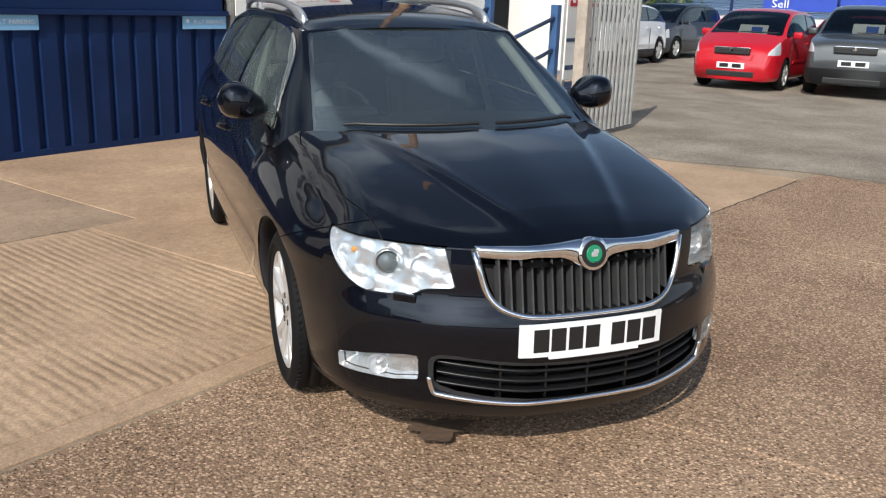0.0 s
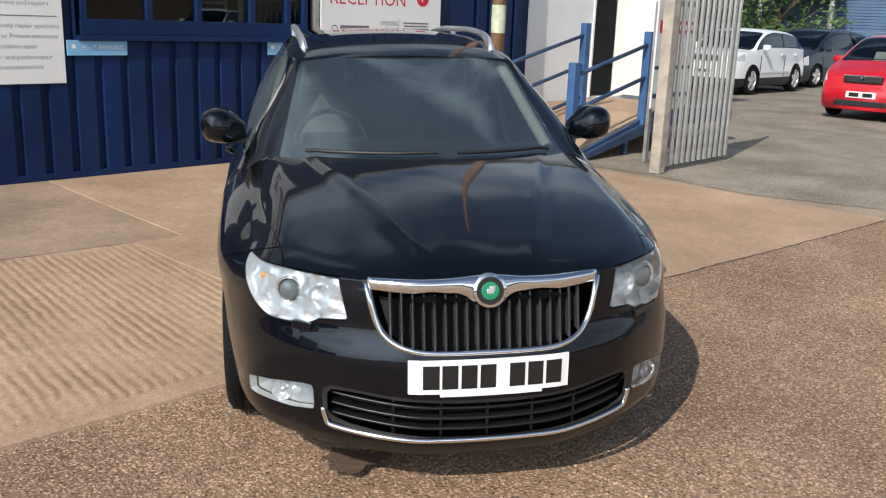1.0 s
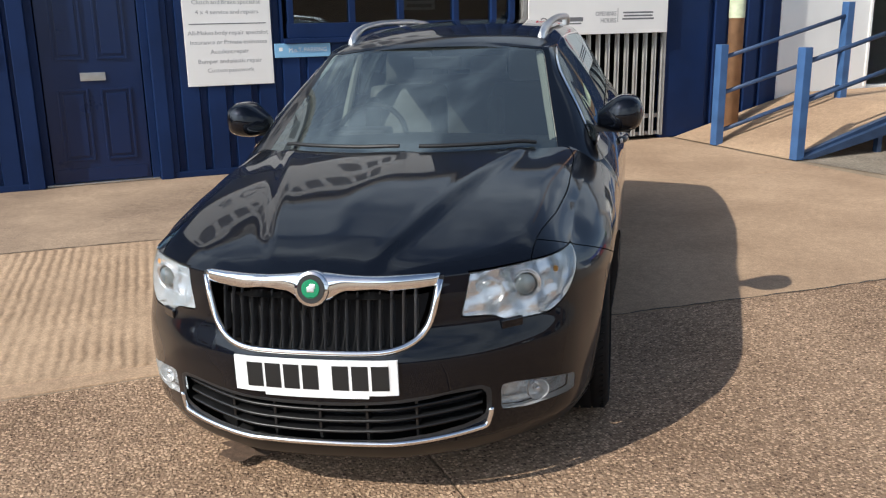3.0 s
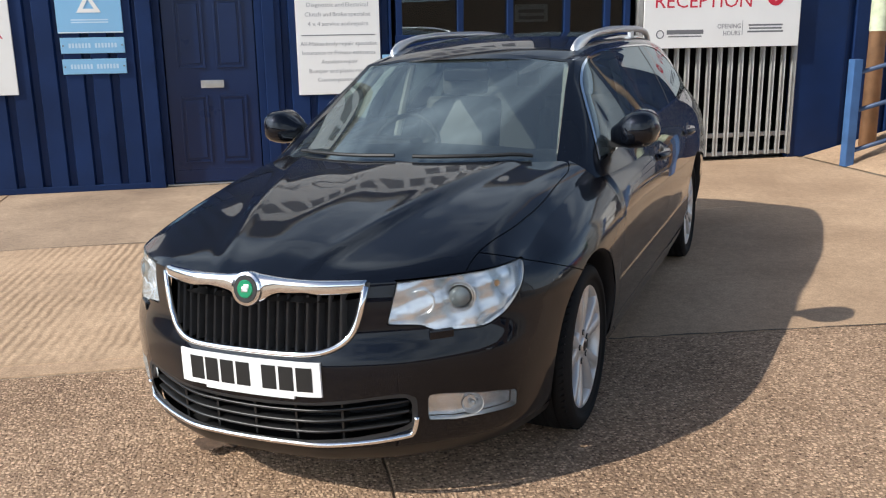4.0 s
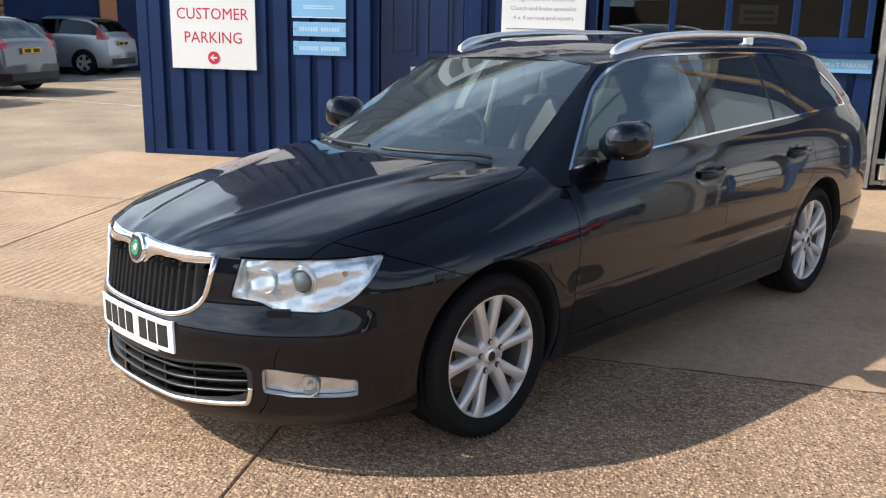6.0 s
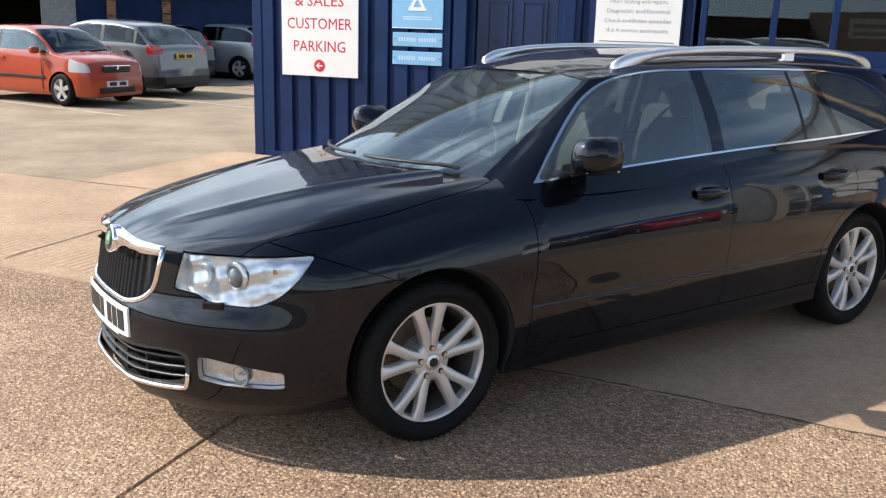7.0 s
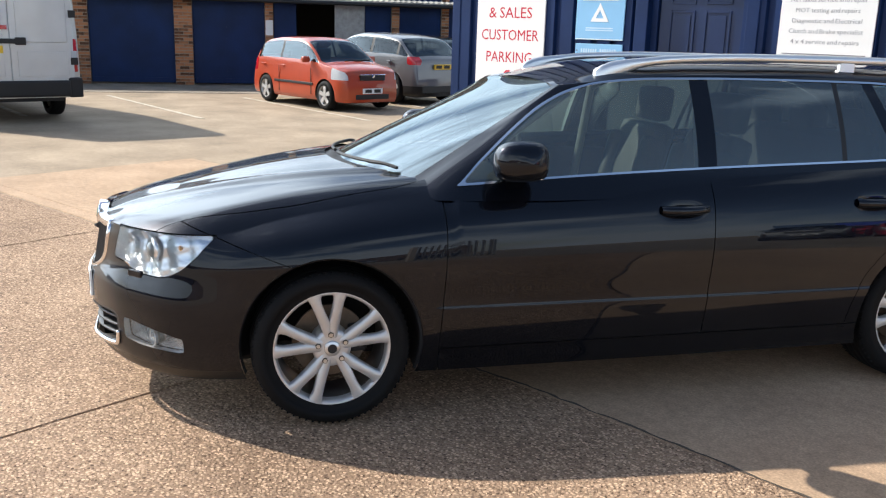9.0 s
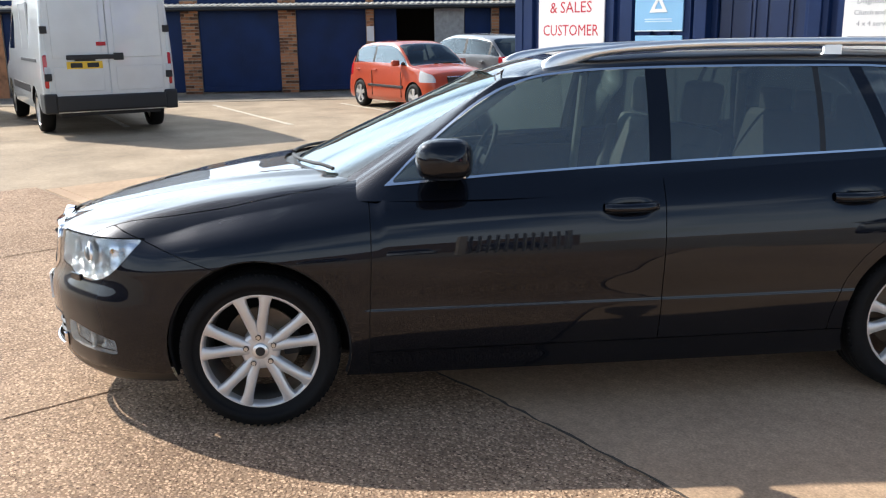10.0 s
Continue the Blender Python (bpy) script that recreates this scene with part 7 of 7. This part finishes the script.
# ---- garages ----
GX = -19.25
garage = empty("garage_block", Matrix.Identity(4), "row of lock-up garages with blue doors and brick piers", "building")
PIERS = [-13.2, -10.6, -8.2, -5.85, -3.50, -1.10, .97, 4.18, 5.5, 8.1, 10.6, 13.1, 15.6, 18.1]
brick_me = bpy.data.meshes.new("brick")
bmb = box(-.1025, .1025, -.012, .012, -.031, .031, .003)
bmb.to_mesh(brick_me)
bmb.free()
brick_me.materials.append(M_BRICK)
for k, py in enumerate(PIERS):
    slim = .5 < py < 6
    pier = part("pier", box(GX - .30, GX + .02, py - (.10 if slim else .215), py + (.10 if slim else .215), 0, 2.30), M_MORTAR, garage, "brick pier")
    if -6.2 < py < 6.0:
        for r in range(30):
            cols = ((0.0,) if r % 2 == 0 else (-.05, .05)) if slim else (-.108, .108) if r % 2 == 0 else (-.165, 0.0, .165)
            for c in cols:
                b = new("brick", brick_me)
                b.parent = pier
                wdt = (.93 if r % 2 == 0 else .45) if slim else 1.0 if r % 2 == 0 else (1.05 if c == 0 else .48)
                b.matrix_local = Matrix.Translation((GX + .022, py + c, .04 + .076 * r)) @ Matrix.Rotation(radians(90), 4, "Z") @ Matrix.Diagonal((wdt, 1, 1, 1))
    else:
        part("brick_face", box(GX + .02, GX + .032, py - .21, py + .21, 0, 2.3), M_BRICK, garage)
for k, (a, b) in enumerate(zip(PIERS[:-1], PIERS[1:])):
    open_bay = abs(a - .97) < .01
    if open_bay:
        part("side_leaf", box(GX - .10, GX - .05, a + .12, a + .68, .05, 2.18, .01), M_BLUE, garage, "dark blue door leaf folded back")
        part("side_leaf", box(GX - .10, GX - .05, b - .78, b - .11, .05, 2.18, .01), M_BLUE, garage)
        part("wall_notice", box(GX - .30 + .325, GX + .035, a - .09, a + .09, 1.25, 1.62), M_WHITE, garage, "white notice on a pier")
        part("steel_shutter", box(GX - .13, GX - .07, b - 1.56, b - .79, .05, 2.1, .01), M_GALV, garage, "grey steel shutter")
        continue
    d = part("garage_door", box(GX - .10, GX - .04, a + (.11 if .5 < a < 6 else .22), b - (.11 if .5 < b < 6 else .22), .05, 2.18, .01), M_BLUE, garage, "dark blue garage door")
    part("door_seam", box(GX - .042, GX - .034, (a + b) / 2 - .012, (a + b) / 2 + .012, .05, 2.18), M_BLUE, d)
    part("kick_rail", box(GX - .042, GX - .02, a + .24, b - .24, .05, .17, .005), M_BLUE, d)
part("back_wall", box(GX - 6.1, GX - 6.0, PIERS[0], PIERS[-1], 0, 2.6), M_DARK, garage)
part("lintel", box(GX - .30, GX - .02, PIERS[0], PIERS[-1], 2.18, 2.34), M_BLUE, garage)
# corrugated roof, sloping up and back
bm = bmesh.new()
n = 880
rows = []
for i in range(n + 1):
    y = PIERS[0] - .3 + (PIERS[-1] - PIERS[0] + .6) * i / n
    dz = .011 * math.sin(i * math.pi / 2)
    rows.append((bm.verts.new((GX + .35, y, 2.16 + dz)), bm.verts.new((GX - 6.2, y, 3.25 + dz)), bm.verts.new((GX - 6.2, y, 3.19 + dz)), bm.verts.new((GX + .35, y, 2.11 + dz))))
for i in range(n):
    for j in range(4):
        bm.faces.new((rows[i][j], rows[i + 1][j], rows[i + 1][(j + 1) % 4], rows[i][(j + 1) % 4]))
bmesh.ops.recalc_face_normals(bm, faces=bm.faces)
part("roof_sheet", bm, M_ROOFSHEET, garage, "weathered corrugated roof sheets")
part("gutter", tube((GX + .33, PIERS[0], 2.08), (GX + .33, PIERS[-1], 2.08), .05, 10), M_PLASTIC, garage)
# brick house behind the garages
house = empty("brick_house", Matrix.Translation((GX - 12, 2.6, 0)), "brown brick building with white windows beyond the garages", "building")
part("wall", box(-4, 0, -7.0, 12.0, 0, 6.2), M_BRICK, house)
for k in range(4):
    win_part = part("window", box(-.02, .03, -4.6 + 3.6 * k, -3.3 + 3.6 * k, 3.7, 5.0, .01), M_WHITE, house, "white framed window")
    part("pane", box(.028, .036, -4.5 + 3.6 * k, -3.98 + 3.6 * k, 3.8, 4.9), M_WINGLASS, win_part)
    part("pane", box(.028, .036, -3.92 + 3.6 * k, -3.4 + 3.6 * k, 3.8, 4.9), M_WINGLASS, win_part)
# hard strip before the garages, and painted bay lines
strip = tagged(mesh_ob("garage_apron", box(GX - .3, GX + 2.6, -14, 19, -.05, .001), M_TAR), "grey tarmac strip before the garages", "apron", kind="structure")
for k in range(7):
    c0 = Vector((-15.2 + .25 * k, -7.6 + 2.75 * k, 0))
    d = Vector((math.cos(radians(bay)), math.sin(radians(bay)), 0))
    nrm = Vector((-d.y, d.x, 0))
    pts = [c0 - d * 1.2 - nrm * .05, c0 + d * 3.8 - nrm * .05, c0 + d * 3.8 + nrm * .05, c0 - d * 1.2 + nrm * .05]
    line = tagged(mesh_ob("bay_line", extrude_poly([(p.x, p.y) for p in pts], -.006, -.003), M_LINE), "worn white parking bay line", "road marking", group="bay lines", kind="structure")

# ---- what closes the forecourt ----
far_block = empty("sales_building", Matrix.Translation((24.0, 27.0, 0)) @ Matrix.Rotation(radians(-38), 4, "Z"), "low white building with blue ribbed cladding above", "building")
part("lower_wall", box(-14, 8, 0, 6, 0, 1.25), M_WALLWHITE, far_block)
bm = bmesh.new()
for i in range(26):
    box(-14, 8, -.06, 6, 1.25 + i * .115, 1.25 + i * .115 + .1, bm=bm)
M_CLAD = mat("grey_blue_cladding", (0.07, 0.13, 0.24), 0.5, var=.15, scale=2)
part("cladding", bm, M_CLAD, far_block)["kind"] = "stuff"
for k in range(6):
    part("post", box(-14 + 4 * k - .06, -14 + 4 * k + .06, -.16, -.05, 0, 4.3), M_BLUE, far_block)
board = empty("sales_board", far_block.matrix_world @ Matrix.Translation((2.2, -.14, 2.6)), "bright blue sales board with white lettering", "sign")
part("board", box(-3.0, 3.0, -.02, .03, -1.1, 1.1, .006), mat("royal_blue_sign", (.02, .06, .42), .4, var=.08), board)
part("letter_bar", box(-2.75, .8, -.03, -.018, -.55, .1), M_WHITE, board)
words(board, "Sell", -2.35, -.86, .42, M_WHITE, .62).location.y = -.018
canopy = empty("canopy", Matrix.Translation((15.5, 30.0, 0)) @ Matrix.Rotation(radians(-35), 4, "Z"), "dark open-fronted shed with slim posts", "shed")
part("roof", box(-8, 5, 0, 6, 2.7, 3.6, .02), mat("dark_shed_cladding", (.03, .032, .038), .7, var=.2), canopy)
part("back", box(-8, 5, 5.8, 6, 0, 2.7), M_DARK, canopy)
for k in range(6):
    part("post", box(-7.9 + 2.5 * k, -7.75 + 2.5 * k, .1, .25, 0, 2.7), M_GALV, canopy)


def tree(x, y, h, r, seed, low=.25):
    rr = random.Random(seed)
    e = empty("tree", Matrix.Translation((x, y, 0)), "leafy green tree behind the forecourt", "tree", group="trees")
    bm = tube((0, 0, 0), (.1, 0, h * .5), .14, 10, r2=.08)
    for k in range(5):
        a = rr.uniform(0, 6.28)
        tube((.08, 0, h * (.25 + .05 * k)), (r * .6 * math.cos(a), r * .6 * math.sin(a), h * (.5 + .08 * k)), .05, 6, bm, r2=.015)
    part("trunk", bm, M_BARK, e)
    co, fa = [], []
    clumps = [(rr.gauss(0, .42) * r, rr.gauss(0, .42) * r, h * rr.uniform(low, .95), rr.uniform(.35, .8)) for _ in range(46)]
    for cx, cy, cz, cr in clumps:
        for _ in range(70):
            d = Vector((rr.gauss(0, 1), rr.gauss(0, 1), rr.gauss(0, 1))).normalized() * cr * rr.uniform(.5, 1.05)
            c = Vector((cx, cy, cz)) + d
            u = Vector((rr.gauss(0, 1), rr.gauss(0, 1), rr.gauss(0, 1))).normalized()
            v = u.orthogonal().normalized()
            s = rr.uniform(.06, .12)
            b = len(co)
            co += [c - u * s, c + v * s * .5, c + u * s, c - v * s * .5]
            fa.append((b, b + 1, b + 2, b + 3))
    me = bpy.data.meshes.new("crown")
    me.from_pydata([tuple(c) for c in co], [], fa)
    me.materials.append(M_LEAF)
    ob = new("crown", me)
    ob.parent = e
    return e


for k, (x, y, h, r) in enumerate(((16.6, 26.4, 4.6, 2.4), (14.4, 28.0, 5.2, 2.6))):
    tree(x, y, h, r, 20 + k)

# the far sides of the yard, behind and beside the walk
# two unseen walls are added so that the paintwork mirrors a dark horizon
M_OLDBRICK = mat("dark_brickwork", (0.13, 0.085, 0.06), 0.9, var=.35, scale=4, bump=.003, bscale=40)
side_wall = tagged(mesh_ob("wall_east", box(29.0, 29.4, -38, 8, 0, 2.8), M_OLDBRICK), "long plain dark brick wall added unseen across the yard", "wall", kind="structure")
south_wall = tagged(mesh_ob("wall_south", box(-30, 29.0, -38.4, -38, 0, 2.4), M_OLDBRICK), "long plain dark brick wall added unseen to close the yard", "wall", kind="structure")
plain_car("family_car", "dark car parked across the yard", park((20.5, -1.5), 180, .9), P_BLACK, 4.5, 1.83, MPV, (.9, 3.63), 1.0, (.85, 1.85, 4.0, 4.3), .32, "cars across the yard")
plain_car("hatchback_car", "silver hatchback parked across the yard", park((20.6, 1.4), 180, .82), P_SILVER, 3.98, 1.70, HATCH, (.82, 3.35), .97, (.95, 1.75, 3.45, 3.8), .30, "cars across the yard")
plain_car("hatchback_car", "dark hatchback parked across the yard", park((20.4, 4.2), 180, .82), P_BLACK, 3.90, 1.69, JAZZ, (.82, 3.32), .98, (.72, 1.55, 3.42, 3.75), .30, "cars across the yard")
plain_car("crossover_car", "white crossover parked across the yard", park((20.6, -4.6), 180, .85), P_WHITE, 4.13, 1.765, JUKE, (.85, 3.38), 1.05, (.88, 1.65, 3.4, 3.9), .34, "cars across the yard", low_z=.40)
mate = copy_thing(gate, Matrix.Translation((9.4, 1.7, 0)) @ Matrix.Rotation(radians(75), 4, "Z"))
